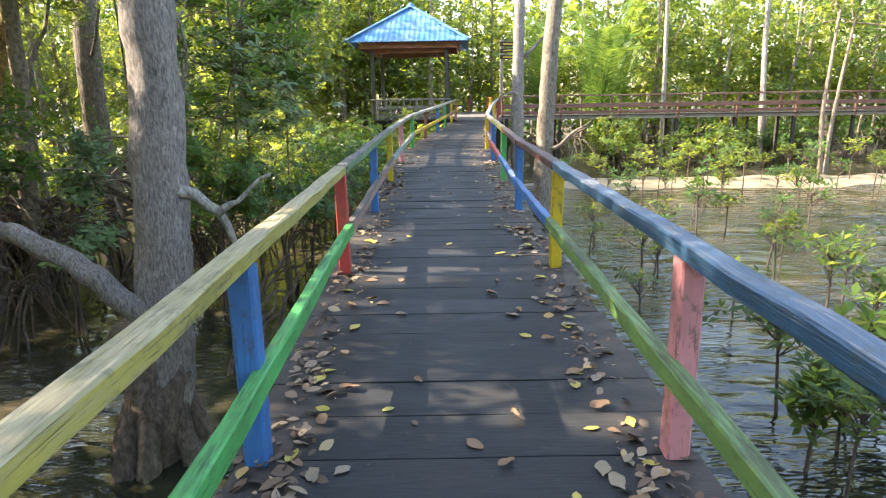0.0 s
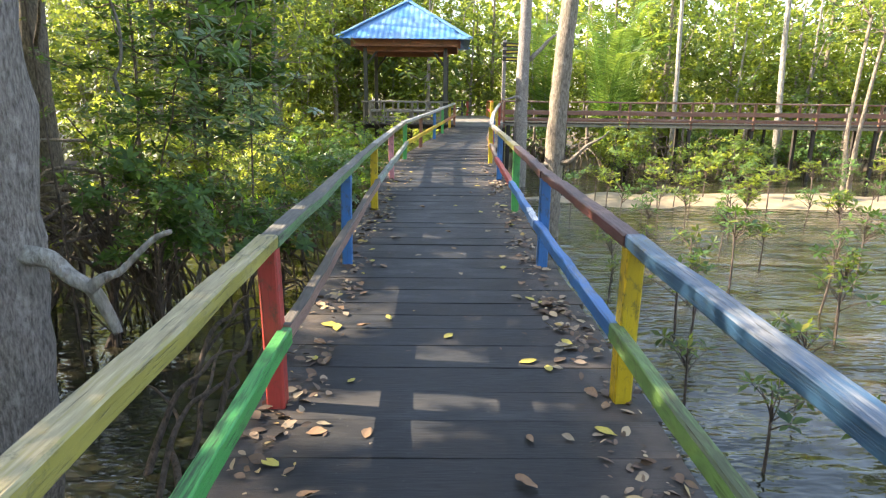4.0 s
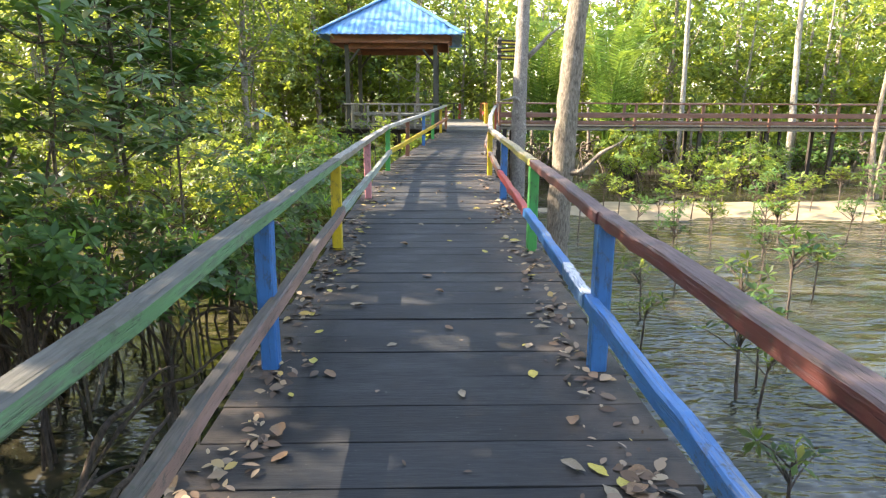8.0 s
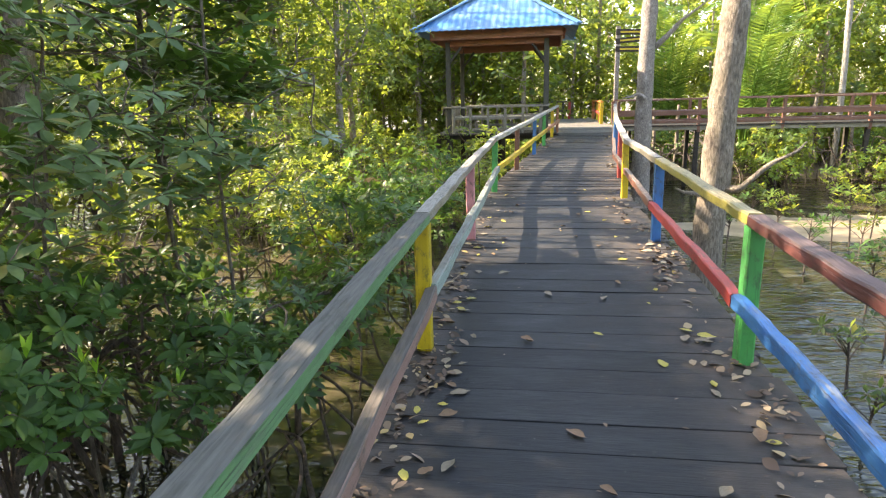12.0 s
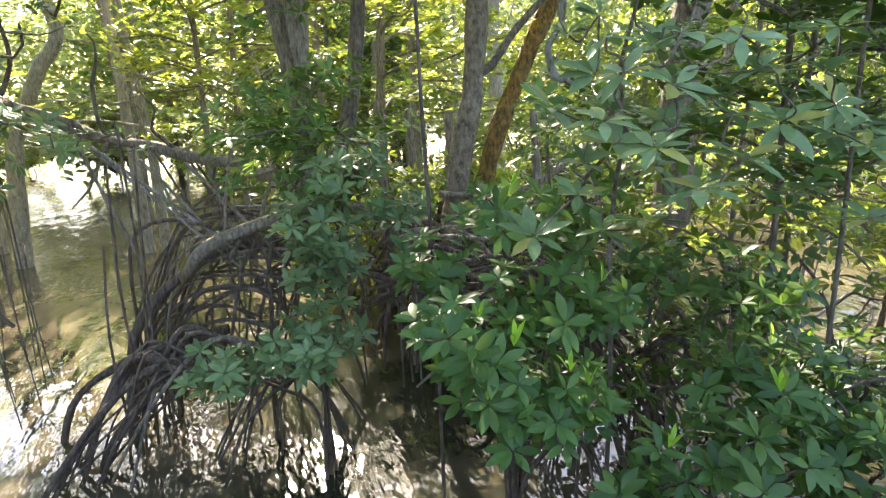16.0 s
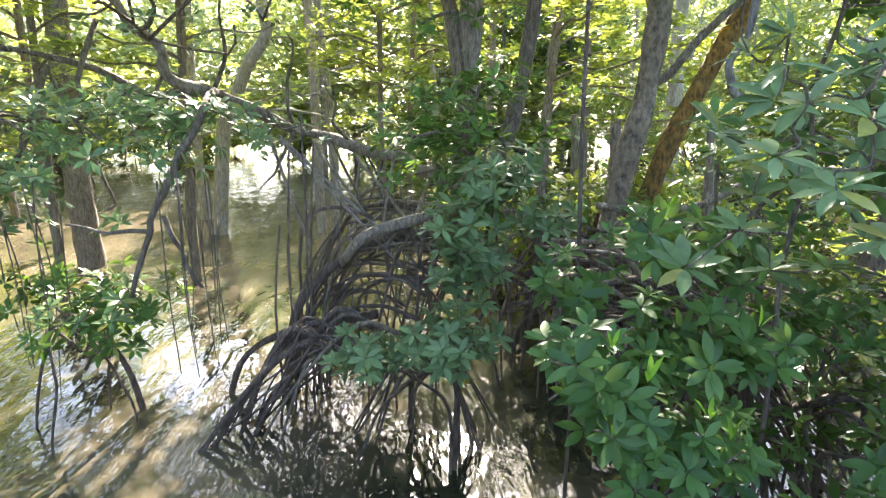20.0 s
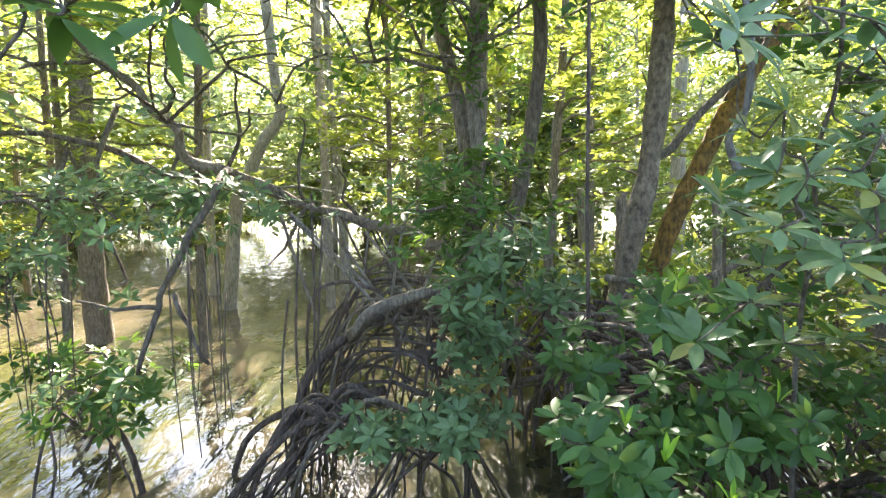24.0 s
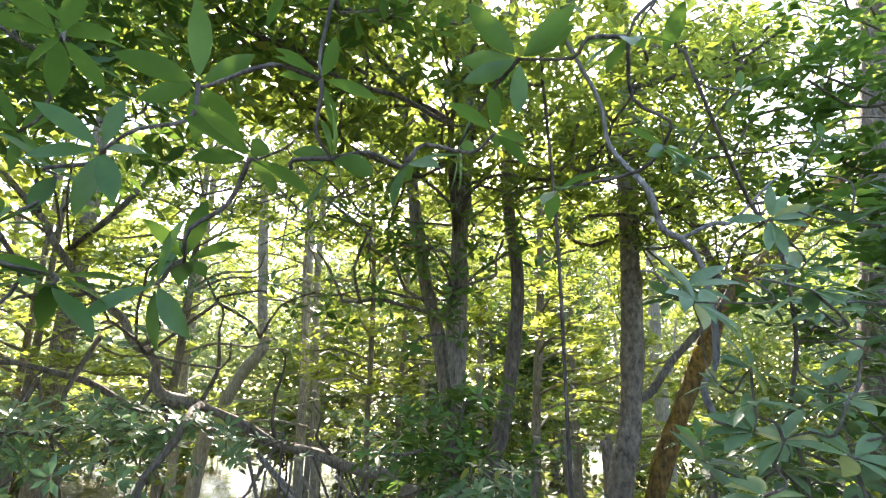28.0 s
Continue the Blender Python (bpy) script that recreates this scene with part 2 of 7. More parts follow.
P_MOSSGREEN = painted("moss_green_paint", (0.15, 0.29, 0.08), (0.07, 0.09, 0.045), 0.5, 0.2)
P_BROWNPINK = painted("faded_pink_brown_paint", (0.34, 0.2, 0.16), (0.1, 0.085, 0.07), 0.5, 0.35)
P_MINT = painted("faded_mint_paint", (0.3, 0.38, 0.33), (0.2, 0.19, 0.16), 0.55, 0.2)
P_YELLOW = painted("yellow_paint", (0.62, 0.43, 0.02), (0.3, 0.24, 0.12), 0.3, 0.1)
P_BLUE = painted("blue_paint", (0.032, 0.17, 0.44), (0.2, 0.23, 0.27), 0.3, 0.12)
P_BLUERAIL = painted("slate_blue_paint", (0.028, 0.09, 0.17), (0.17, 0.18, 0.19), 0.34, 0.2)
P_RED = painted("red_paint", (0.5, 0.06, 0.05), (0.3, 0.15, 0.12), 0.3, 0.1)
P_PINK = painted("pink_paint", (0.66, 0.27, 0.29), (0.33, 0.2, 0.17), 0.35, 0.1)
P_MAROON = painted("maroon_paint_worn", (0.135, 0.045, 0.04), (0.13, 0.088, 0.082), 0.5, 0.4)
P_SCRAPED = painted("scraped_blue_paint", (0.1, 0.22, 0.42), (0.62, 0.64, 0.66), 0.72, 0.2)
P_ORANGE = painted("orange_paint", (0.6, 0.2, 0.05), (0.3, 0.2, 0.12), 0.3, 0.1)
P_REDBROWN = painted("red_brown_timber", (0.21, 0.09, 0.06), (0.22, 0.17, 0.14), 0.5, 0.3)
P_FASCIA = painted("salmon_fascia_paint", (0.42, 0.16, 0.08), (0.3, 0.2, 0.14), 0.35, 0.1)
P_POST = painted("drab_post_paint", (0.055, 0.05, 0.038), (0.09, 0.08, 0.06), 0.4, 0.1)
B_GREY = bark("grey_bark", (0.1, 0.084, 0.075), (0.4, 0.35, 0.315), moss_amount=0.15, stretch=(10, 10, 2.6))
B_BROWN = bark("brown_bark", (0.05, 0.038, 0.029), (0.22, 0.175, 0.135))
B_MID = bark("grey_brown_bark", (0.085, 0.066, 0.05), (0.34, 0.28, 0.215), moss_amount=0.3, stretch=(6, 6, 1.4))
B_PALE = bark("pale_bark", (0.17, 0.15, 0.125), (0.46, 0.42, 0.36), moss_amount=0.3)
B_FOOT = bark("wet_trunk_foot", (0.04, 0.03, 0.024), (0.19, 0.14, 0.105), moss_amount=0.4, stretch=(4, 4, 2))
B_DRY = bark("dry_branch", (0.09, 0.08, 0.07), (0.3, 0.27, 0.24), moss_amount=0.2)
B_ORANGE = bark("lichened_orange_bark", (0.028, 0.018, 0.01), (0.3, 0.165, 0.035), moss_amount=0.5, stretch=(3, 3, 1.5))
B_ROOT = bark("wet_root", (0.024, 0.018, 0.015), (0.18, 0.132, 0.105), moss_amount=0.1)
L_DARK = leafy("mangrove_leaf", (0.034, 0.08, 0.02), (0.056, 0.123, 0.028), (0.09, 0.17, 0.04), (0.2, 0.35, 0.045), 0.3, 0.42)
L_FOREST = leafy("forest_leaf", (0.026, 0.06, 0.024), (0.05, 0.1, 0.034), (0.095, 0.155, 0.045), (0.38, 0.46, 0.06), 0.48, 0.45)
# Light green kinds, and sunlit or backlit foliage with the light put into its colour
L_LIGHT_SUNLIT = leafy("light_sunlit_leaf", (0.05, 0.12, 0.03), (0.09, 0.175, 0.04), (0.15, 0.24, 0.05), (0.54, 0.59, 0.09), 0.52, 0.45)
# Paler mangrove leaf with the sheen of the sky put into its colour
L_SKYLIT = leafy("pale_skylit_leaf", (0.085, 0.14, 0.055), (0.125, 0.19, 0.078), (0.165, 0.24, 0.1), (0.13, 0.26, 0.08), 0.25, 0.32)
# Paler, duller green that puts the distant haze into the leaf colour
L_HAZY = leafy("hazy_leaf", (0.11, 0.17, 0.08), (0.17, 0.24, 0.11), (0.24, 0.31, 0.15), (0.6, 0.64, 0.24), 0.55, 0.5)
L_YOUNG = leafy("young_leaf", (0.13, 0.3, 0.03), (0.19, 0.38, 0.04), (0.25, 0.45, 0.06), (0.4, 0.65, 0.05), 0.45)
L_PALM = leafy("palm_leaflet", (0.05, 0.12, 0.025), (0.085, 0.18, 0.035), (0.13, 0.24, 0.05), (0.3, 0.42, 0.06), 0.42, 0.4)
D_YELLOW = plain("fallen_yellow_leaf", (0.42, 0.34, 0.06), 0.6, 0.4, 30)
D_BROWN = plain("fallen_brown_leaf", (0.22, 0.13, 0.07), 0.75, 0.5, 30)
def litter_mat():
    m, n, l, p = mat("dry_leaf_litter")
    rnd = n.new("ShaderNodeNewGeometry").outputs["Random Per Island"]
    l.new(ramp(n, l, rnd, [(0.0, (0.05, 0.032, 0.02)), (0.45, (0.13, 0.08, 0.05)), (0.75, (0.28, 0.2, 0.13)), (0.92, (0.36, 0.27, 0.16)), (1.0, (0.4, 0.26, 0.06))]), p.inputs["Base Color"])
    p.inputs["Roughness"].default_value = 0.7
    return m


D_LITTER = litter_mat()
D_PALE = plain("fallen_pale_leaf", (0.24, 0.19, 0.125), 0.75, 0.4, 30)


# ---- building helpers ----
def part(name, data, material, parent=None, label=""):
    """Links a mesh or a bmesh as one object, under a thing or a part."""
    if isinstance(data, bmesh.types.BMesh):
        me = bpy.data.meshes.new(name)
        data.to_mesh(me)
        data.free()
        data = me
    if material and not data.materials:
        data.materials.append(material)
    ob = new(name, data)
    if parent:
        ob.parent = parent
    return tagged(ob, label)


def thing(name, label, category, at=(0, 0, 0), group="", kind=""):
    ob = new(name)
    ob.location = at
    ob.empty_display_size = 0.1
    return tagged(ob, label, category, group, kind)


class Geo:
    """Collects faces for one mesh."""

    def __init__(self):
        self.v, self.f = [], []

    def add(self, verts, faces):
        off = len(self.v)
        self.v += [tuple(v) for v in verts]
        self.f += [tuple(i + off for i in f) for f in faces]
        return self

    def mesh(self, name, smooth=True):
        me = bpy.data.meshes.new(name)
        me.from_pydata(self.v, [], self.f)
        if smooth:
            me.polygons.foreach_set("use_smooth", [True] * len(me.polygons))
        me.update()
        return me


def bent(pts, step=4):
    """A smooth line through the points."""
    pts = [Vector(p) for p in pts]
    ext = [pts[0] * 2 - pts[1], *pts, pts[-1] * 2 - pts[-2]]
    out = []
    for i in range(1, len(ext) - 2):
        a, b, c, d = ext[i - 1:i + 3]
        for k in range(step):
            t = k / step
            out.append(0.5 * ((2 * b) + (c - a) * t + (2 * a - 5 * b + 4 * c - d) * t * t + (3 * b - a - 3 * c + d) * t ** 3))
    out.append(pts[-1])
    return out


def crook(pts, jig, seed=0):
    """A line with kinks put in between its points."""
    rng = random.Random(seed)
    pts = [Vector(p) for p in pts]
    out = [pts[0]]
    for a, b in zip(pts, pts[1:]):
        w = min(jig, (b - a).length * 0.13)
        out.append(a.lerp(b, rng.uniform(0.35, 0.65)) + Vector((rng.uniform(-w, w), rng.uniform(-w, w), rng.uniform(-w, w))))
        out.append(b)
    return out


def tube(geo, pts, r0, r1, sides=8, rough=0.12, seed=0.0):
    """A tapering, slightly knobbly tube along a line."""
    pts = [Vector(p) for p in pts]
    n = len(pts)
    verts, faces = [], []
    side = Vector((1, 0, 0))
    for i, p in enumerate(pts):
        d = (pts[min(i + 1, n - 1)] - pts[max(i - 1, 0)]).normalized()
        side = (side - d * side.dot(d))
        if side.length < 1e-3:
            side = d.orthogonal()
        side.normalize()
        other = d.cross(side)
        r = r0 + (r1 - r0) * i / max(n - 1, 1)
        for k in range(sides):
            a = 2 * math.pi * k / sides
            w = 1 + rough * (noise.noise((p.x * 2.1 + seed + math.cos(a), p.y * 2.1 + math.sin(a), p.z * 2.1)) + 0.6 * noise.noise((p.x * 5 + 2 * math.cos(a), p.y * 5 + 2 * math.sin(a) + seed, p.z * 5)))
            verts.append(p + (side * math.cos(a) + other * math.sin(a)) * r * w)
    for i in range(n - 1):
        for k in range(sides):
            faces.append((i * sides + k, i * sides + (k + 1) % sides, (i + 1) * sides + (k + 1) % sides, (i + 1) * sides + k))
    faces.append(tuple(range(sides - 1, -1, -1)))
    faces.append(tuple(range((n - 1) * sides, n * sides)))
    geo.add(verts, faces)


def beam_mesh(name, length, w, h, segs=6, worn=0.004, chamfer=0.008, seed=0):
    """A sawn timber along x from 0, its section centred on the axis, with soft worn edges."""
    rng = random.Random(seed)
    c = chamfer
    sec = [(-w / 2 + c, -h / 2), (w / 2 - c, -h / 2), (w / 2, -h / 2 + c), (w / 2, h / 2 - c), (w / 2 - c, h / 2), (-w / 2 + c, h / 2), (-w / 2, h / 2 - c), (-w / 2, -h / 2 + c)]
    g = Geo()
    verts, faces = [], []
    for i in range(segs + 1):
        x = length * i / segs
        dy, dz = rng.uniform(-worn, worn), rng.uniform(-worn, worn)
        for y, z in sec:
            verts.append((x, y + dy + rng.uniform(-worn, worn) * 0.4, z + dz + rng.uniform(-worn, worn) * 0.4))
    for i in range(segs):
        for k in range(8):
            faces.append((i * 8 + k, i * 8 + (k + 1) % 8, (i + 1) * 8 + (k + 1) % 8, (i + 1) * 8 + k))
    faces.append(tuple(range(7, -1, -1)))
    faces.append(tuple(range(segs * 8, segs * 8 + 8)))
    g.add(verts, faces)
    return g.mesh(name, False)


BEAM_SEED = [0]


def beam(name, a, b, w, h, material, parent, label="", segs=6, worn=0.004, roll=0.0):
    """A timber from a to b (its axis), w across and h high."""
    a, b = Vector(a), Vector(b)
    d = b - a
    BEAM_SEED[0] += 1
    ob = part(name, beam_mesh(name, d.length, w, h, segs, worn, min(0.008, w / 5, h / 5), BEAM_SEED[0]), material, parent, label)
    x = d.normalized()
    ref = Vector((0, 0, 1)) if abs(x.z) < 0.95 else Vector((0, 1, 0))
    y = ref.cross(x).normalized()
    z = x.cross(y)
    turn = Matrix((x, y, z)).transposed().to_4x4() @ Matrix.Rotation(roll, 4, "X")
    m = Matrix.Translation(a) @ turn
    ob.matrix_basis = (Matrix.Translation(-Vector(parent.location)) @ m) if parent else m
    return ob


LEAF8 = (np.array([(0, 0, 0), (0.36, 0.155, 0.025), (0.36, -0.155, 0.025), (0.72, 0.145, 0.0), (0.72, -0.145, 0.0), (1, 0, -0.09), (0.33, 0, 0.0), (0.7, 0, -0.03)], float),
         np.array([(0, 6, 1), (0, 2, 6), (1, 6, 7), (1, 7, 3), (6, 2, 4), (6, 4, 7), (3, 7, 5), (7, 4, 5)]))
BIG_X, BIG_W = (0.12, 0.3, 0.5, 0.7, 0.87), (0.07, 0.14, 0.17, 0.145, 0.075)
LEAF_BIG = (np.array([(0, 0, 0)] + [(x, s * w, abs(s) * 0.22 * w - 0.12 * x * x) for x, w in zip(BIG_X, BIG_W) for s in (1, 0, -1)] + [(1, 0, -0.14)], float),
            np.array([(0, 2, 1), (0, 3, 2)] + [t for k in range(4) for o in (1 + 3 * k,) for t in ((o, o + 1, o + 4), (o, o + 4, o + 3), (o + 1, o + 2, o + 5), (o + 1, o + 5, o + 4))] + [(13, 14, 16), (14, 15, 16)]))
LEAF4 = (np.array([(0, 0, 0), (0.55, 0.18, 0.03), (0.55, -0.18, 0.03), (1, 0, -0.07), (0.55, 0, 0.0)], float),
         np.array([(0, 4, 1), (0, 2, 4), (1, 4, 3), (4, 2, 3)]))
LEAF2 = (np.array([(0, 0, 0), (0.5, 0.24, 0.04), (0.5, -0.24, 0.04), (1, 0, -0.05)], float), np.array([(0, 2, 1), (1, 2, 3)]))


def blades(name, mats, shape):
    """One mesh of many leaf blades; mats holds a 3 x 4 matrix for each."""
    tv, tf = shape
    n = len(mats)
    v = np.einsum("nij,kj->nki", mats[:, :, :3], tv) + mats[:, None, :, 3]
    f = (tf[None] + (np.arange(n) * len(tv))[:, None, None]).reshape(-1)
    me = bpy.data.meshes.new(name)
    me.vertices.add(n * len(tv))
    me.vertices.foreach_set("co", v.reshape(-1).astype(np.float32))
    me.loops.add(len(f))
    me.loops.foreach_set("vertex_index", f.astype(np.int32))
    me.polygons.add(len(f) // 3)
    me.polygons.foreach_set("loop_start", np.arange(0, len(f), 3, dtype=np.int32))
    me.update(calc_edges=True)
    me.validate()
    return me


def unit(a):
    return a / np.maximum(np.linalg.norm(a, axis=-1, keepdims=True), 1e-9)


def rosettes(tips, axes, count, size, spread=(1.0, 1.8), width=1.0):
    """Matrices of whorls of leaves round twig tips."""
    t = len(tips)
    tips, axes = np.repeat(np.asarray(tips, float), count, 0), np.repeat(unit(np.asarray(axes, float)), count, 0)
    a = np.tile(np.arange(count) * 2.4, t) + np.repeat(RNG.uniform(0, 6.28, t), count) + RNG.normal(0, 0.2, t * count)
    el = RNG.uniform(*spread, t * count)
    ref = np.where(np.abs(axes[:, 2:]) < 0.9, np.array([[0, 0, 1.0]]), np.array([[1.0, 0, 0]]))
    e1 = unit(np.cross(ref, axes))
    e2 = np.cross(axes, e1)
    d = np.sin(el)[:, None] * (np.cos(a)[:, None] * e1 + np.sin(a)[:, None] * e2) + np.cos(el)[:, None] * axes
    s = unit(np.cross(axes, d))
    nn = np.cross(d, s)
    k = (size * np.repeat(RNG.uniform(0.75, 1.1, t), count) * RNG.uniform(0.8, 1.1, t * count))[:, None]
    return np.stack([d * k, s * k * width, nn * k, tips + d * k * 0.08], -1)


def clumps(n, centre, radii, clump, per, hollow=0.3):
    """Twig tips in flattened clumps spread through an ellipsoid; returns tips, axes and the clump centres."""
    d = unit(RNG.normal(size=(n, 3)))
    r = (hollow + (1 - hollow) * RNG.random((n, 1)) ** 0.6)
    c = np.asarray(centre) + d * r * np.asarray(radii)
    cc = np.repeat(c, per, 0)
    off = RNG.normal(size=(n * per, 3)) * np.asarray((clump, clump, clump * 0.5))
    axes = unit(off * np.array((0.7, 0.7, 0.4)) + np.array((0, 0, clump * 1.2)))
    return cc + off, axes, c


def line(points):
    xs, ys = [p[0] for p in points], [p[1] for p in points]
    return lambda v: float(np.interp(v, xs, ys))


SUN_SPOTS = [((-1.5, 7.4, -1.95), 0.4), ((-1.7, 7.8, -1.95), 0.35), ((-4.6, 6.9, -0.5), 0.7), ((-5.0, 6.9, 1.1), 0.8), ((-4.8, 8.0, 1.2), 0.5), ((-2.4, 14.2, 0.5), 0.35), ((-1.1, 13.0, 0.2), 0.25), ((-2.6, 19.0, 0.6), 1.0), ((-3.2, 20.3, 0.5), 1.0), ((-3.0, 16.6, 0.4), 0.4), ((-9.5, 6.2, -1.95), 1.0), ((-10.5, 4.0, -1.95), 1.0), ((-8.6, 8.2, -1.95), 0.8), ((-3.47, 10.52, -1.95), 0.45), ((-6.1, 7.8, -1.95), 0.85), ((-4.5, 7.35, -1.95), 0.6), ((-6.4, 7.5, -1.95), 0.6), ((-4.5, 9.95, -1.95), 0.3), ((1.55, 4.65, 0), 0.32), ((1.95, 4.78, 0), 0.34), ((2.0, 7.15, 0), 0.38), ((1.5, 6.75, 0), 0.26), ((2.5, 7.15, 0), 0.3),
             ((1.25, 8.1, 0), 0.3), ((2.0, 14.75, 0), 0.5), ((1.5, 15.5, 0), 0.4), ((2.1, 16.8, 0), 0.5), ((1.45, 16.6, 0), 0.35), ((2.8, 14.1, 0), 0.4), ((1.46, 14.1, 0), 0.3), ((0.95, 9.85, 0.89), 0.24), ((1.22, 3.3, 0.89), 0.3), ((1.16, 4.76, 0.89), 0.25), ((-2.9, 17.2, 0.3), 0.9), ((-1.9, 18.4, 0.0), 0.8)]


def sun_gap(q):
    """Leaves leave gaps along the low sun's way to the water and the deck."""
    for spot, wide in SUN_SPOTS:
        w = Vector(q) - Vector(spot)
        along = w.dot(SUN_DIR)
        if along > 1.1 and (w - SUN_DIR * along).length < wide:
            return True
    return False


# ---- ground and water ----
WATER = -1.95


def ground():
    """One sheet of mud that dips under the channels and rises into low banks among the trees, out to the horizon."""
    xs = np.concatenate([[-900, -300, -120], np.linspace(-60, 60, 81), [120, 300, 900]])
    ys = np.concatenate([[-900, -300, -120], np.linspace(-40, 90, 88), [140, 300, 900]])
    verts, faces = [], []
    for y in ys:
        for x in xs:
            far = min(1.0, max(0.0, (y - 32.9 - 0.02 * x) / 2.0, (abs(x) - 34) / 8))
            west = min(1.0, max(0.0, (-x - 9.0 + 0.25 * abs(y - 14)) / 6.0)) * 0.3
            near = min(1.0, max(0.0, (-y - 3) / 4.0)) * 0.8
            z = -2.45 + 0.75 * max(far, west, near) + 0.22 * noise.noise((x * 0.35, y * 0.35, 1.0)) + 0.08 * noise.noise((x * 1.3, y * 1.3, 4.0))
            verts.append((x, y, z))
    w = len(xs)
    for j in range(len(ys) - 1):
        for i in range(w - 1):
            faces.append((j * w + i, j * w + i + 1, (j + 1) * w + i + 1, (j + 1) * w + i))
    tagged(part("ground", Geo().add(verts, faces).mesh("ground"), M_MUD), "wet brown mangrove mud under the water", "ground", kind="structure")


ground()
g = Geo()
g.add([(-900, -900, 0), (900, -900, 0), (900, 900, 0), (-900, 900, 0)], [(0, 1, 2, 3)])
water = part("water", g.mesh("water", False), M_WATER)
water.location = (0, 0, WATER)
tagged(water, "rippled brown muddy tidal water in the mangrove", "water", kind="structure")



def shallows_strip():
    """Sunlit shallows in the middle of the channel, added as a low pale silt bank that breaks the water."""
    xs, ys = np.linspace(4, 44, 81), np.linspace(20, 30, 31)
    verts, faces = [], []
    for y in ys:
        for x in xs:
            mid_y = 25.1 + 0.5 * noise.noise((x * 0.2, 3.0, 0.0))
            half = 2.6 + 0.9 * noise.noise((x * 0.3, 7.0, 0.0)) - 2.5 * max(0.0, (8.0 - x) / 3)
            rise = 1.0 - abs(y - mid_y) / max(half, 0.3)
            z = WATER - 0.06 + 0.12 * min(1.0, max(-1.0, rise * 1.3)) + 0.035 * noise.noise((x * 0.9, y * 0.9, 0)) + 0.012 * noise.noise((x * 4, y * 4, 2))
            verts.append((x, y, z))
    w = len(xs)
    for j in range(len(ys) - 1):
        for i in range(w - 1):
            faces.append((j * w + i, j * w + i + 1, (j + 1) * w + i + 1, (j + 1) * w + i))
    tagged(part("mud_bank", Geo().add(verts, faces).mesh("mud_bank"), M_SUNLIT_SILT), "pale silt strip added for sunlit shallow water in the channel", "mud bank", kind="structure")


shallows_strip()

# ---- the painted boardwalk ----
LEFT = line([(-3, 1.2), (3.5, 1.18), (5.0, 1.14), (6.9, 1.07), (12, 1.03), (17.5, 1.06), (20.1, 1.40), (22.9, 1.76), (27, 2.32), (30, 2.72)])
RIGHT = line([(-3, 2.69), (4.4, 2.72), (6.9, 2.77), (9.3, 2.78), (14.7, 2.95), (17.3, 3.02), (19.1, 3.16), (23, 3.62), (27, 4.15), (30, 4.52)])
DECK = line([(-3, 0.04), (4, 0.04), (7, 0.035), (12, 0.065), (17.5, 0.105), (20, 0.19), (23, 0.24), (27, 0.37), (30, 0.45), (60, 0.46)])
RAIL = line([(-3, 0.85), (7, 0.85), (12, 0.88), (17.5, 0.92), (20, 1.02), (23, 1.07), (27, 1.21), (30, 1.3), (60, 1.31)])

railing_l = thing("railing", "weathered timber railing with posts painted in mixed bright colours", "railing", group="railings of the painted boardwalk")
railing_r = thing("railing", "timber railing with blue and maroon top rail on colourful posts", "railing", group="railings of the painted boardwalk")


def railing(parent, edge, sgn, posts, tops, mids):
    """Posts with their feet on the deck edge, a top rail lying on them and a middle rail let into their inner face."""
    for y, m, label in posts:
        run = [s for s in tops if s[0] <= y <= s[1]] or [tops[0] if y < 5 else tops[-1]]
        a, b = run[0][:2]
        x = edge(a) + (edge(b) - edge(a)) * (y - a) / (b - a) + sgn * 0.01
        z = DECK(y)
        lean = RNG.uniform(-0.008, 0.008)
        beam("post", (x - sgn * 0.008 - lean * 0.3, y, z - 0.3), (x + lean, y, RAIL(y) - 0.034), 0.088, 0.09, m, parent, label, 4, 0.003, 0.0)
    for (a, b, m, label) in tops:
        beam("top_rail", (edge(a) + sgn * 0.01, a + 0.004, RAIL(a)), (edge(b) + sgn * 0.01, b - 0.004, RAIL(b)), 0.09, 0.066, m, parent, label, 14, 0.005)
    for (a, b, m, label) in mids:
        beam("middle_rail", (edge(a) + sgn * 0.06, a + 0.004, RAIL(a) - 0.45), (edge(b) + sgn * 0.06, b - 0.004, RAIL(b) - 0.45), 0.062, 0.086, m, parent, label, 14, 0.006)


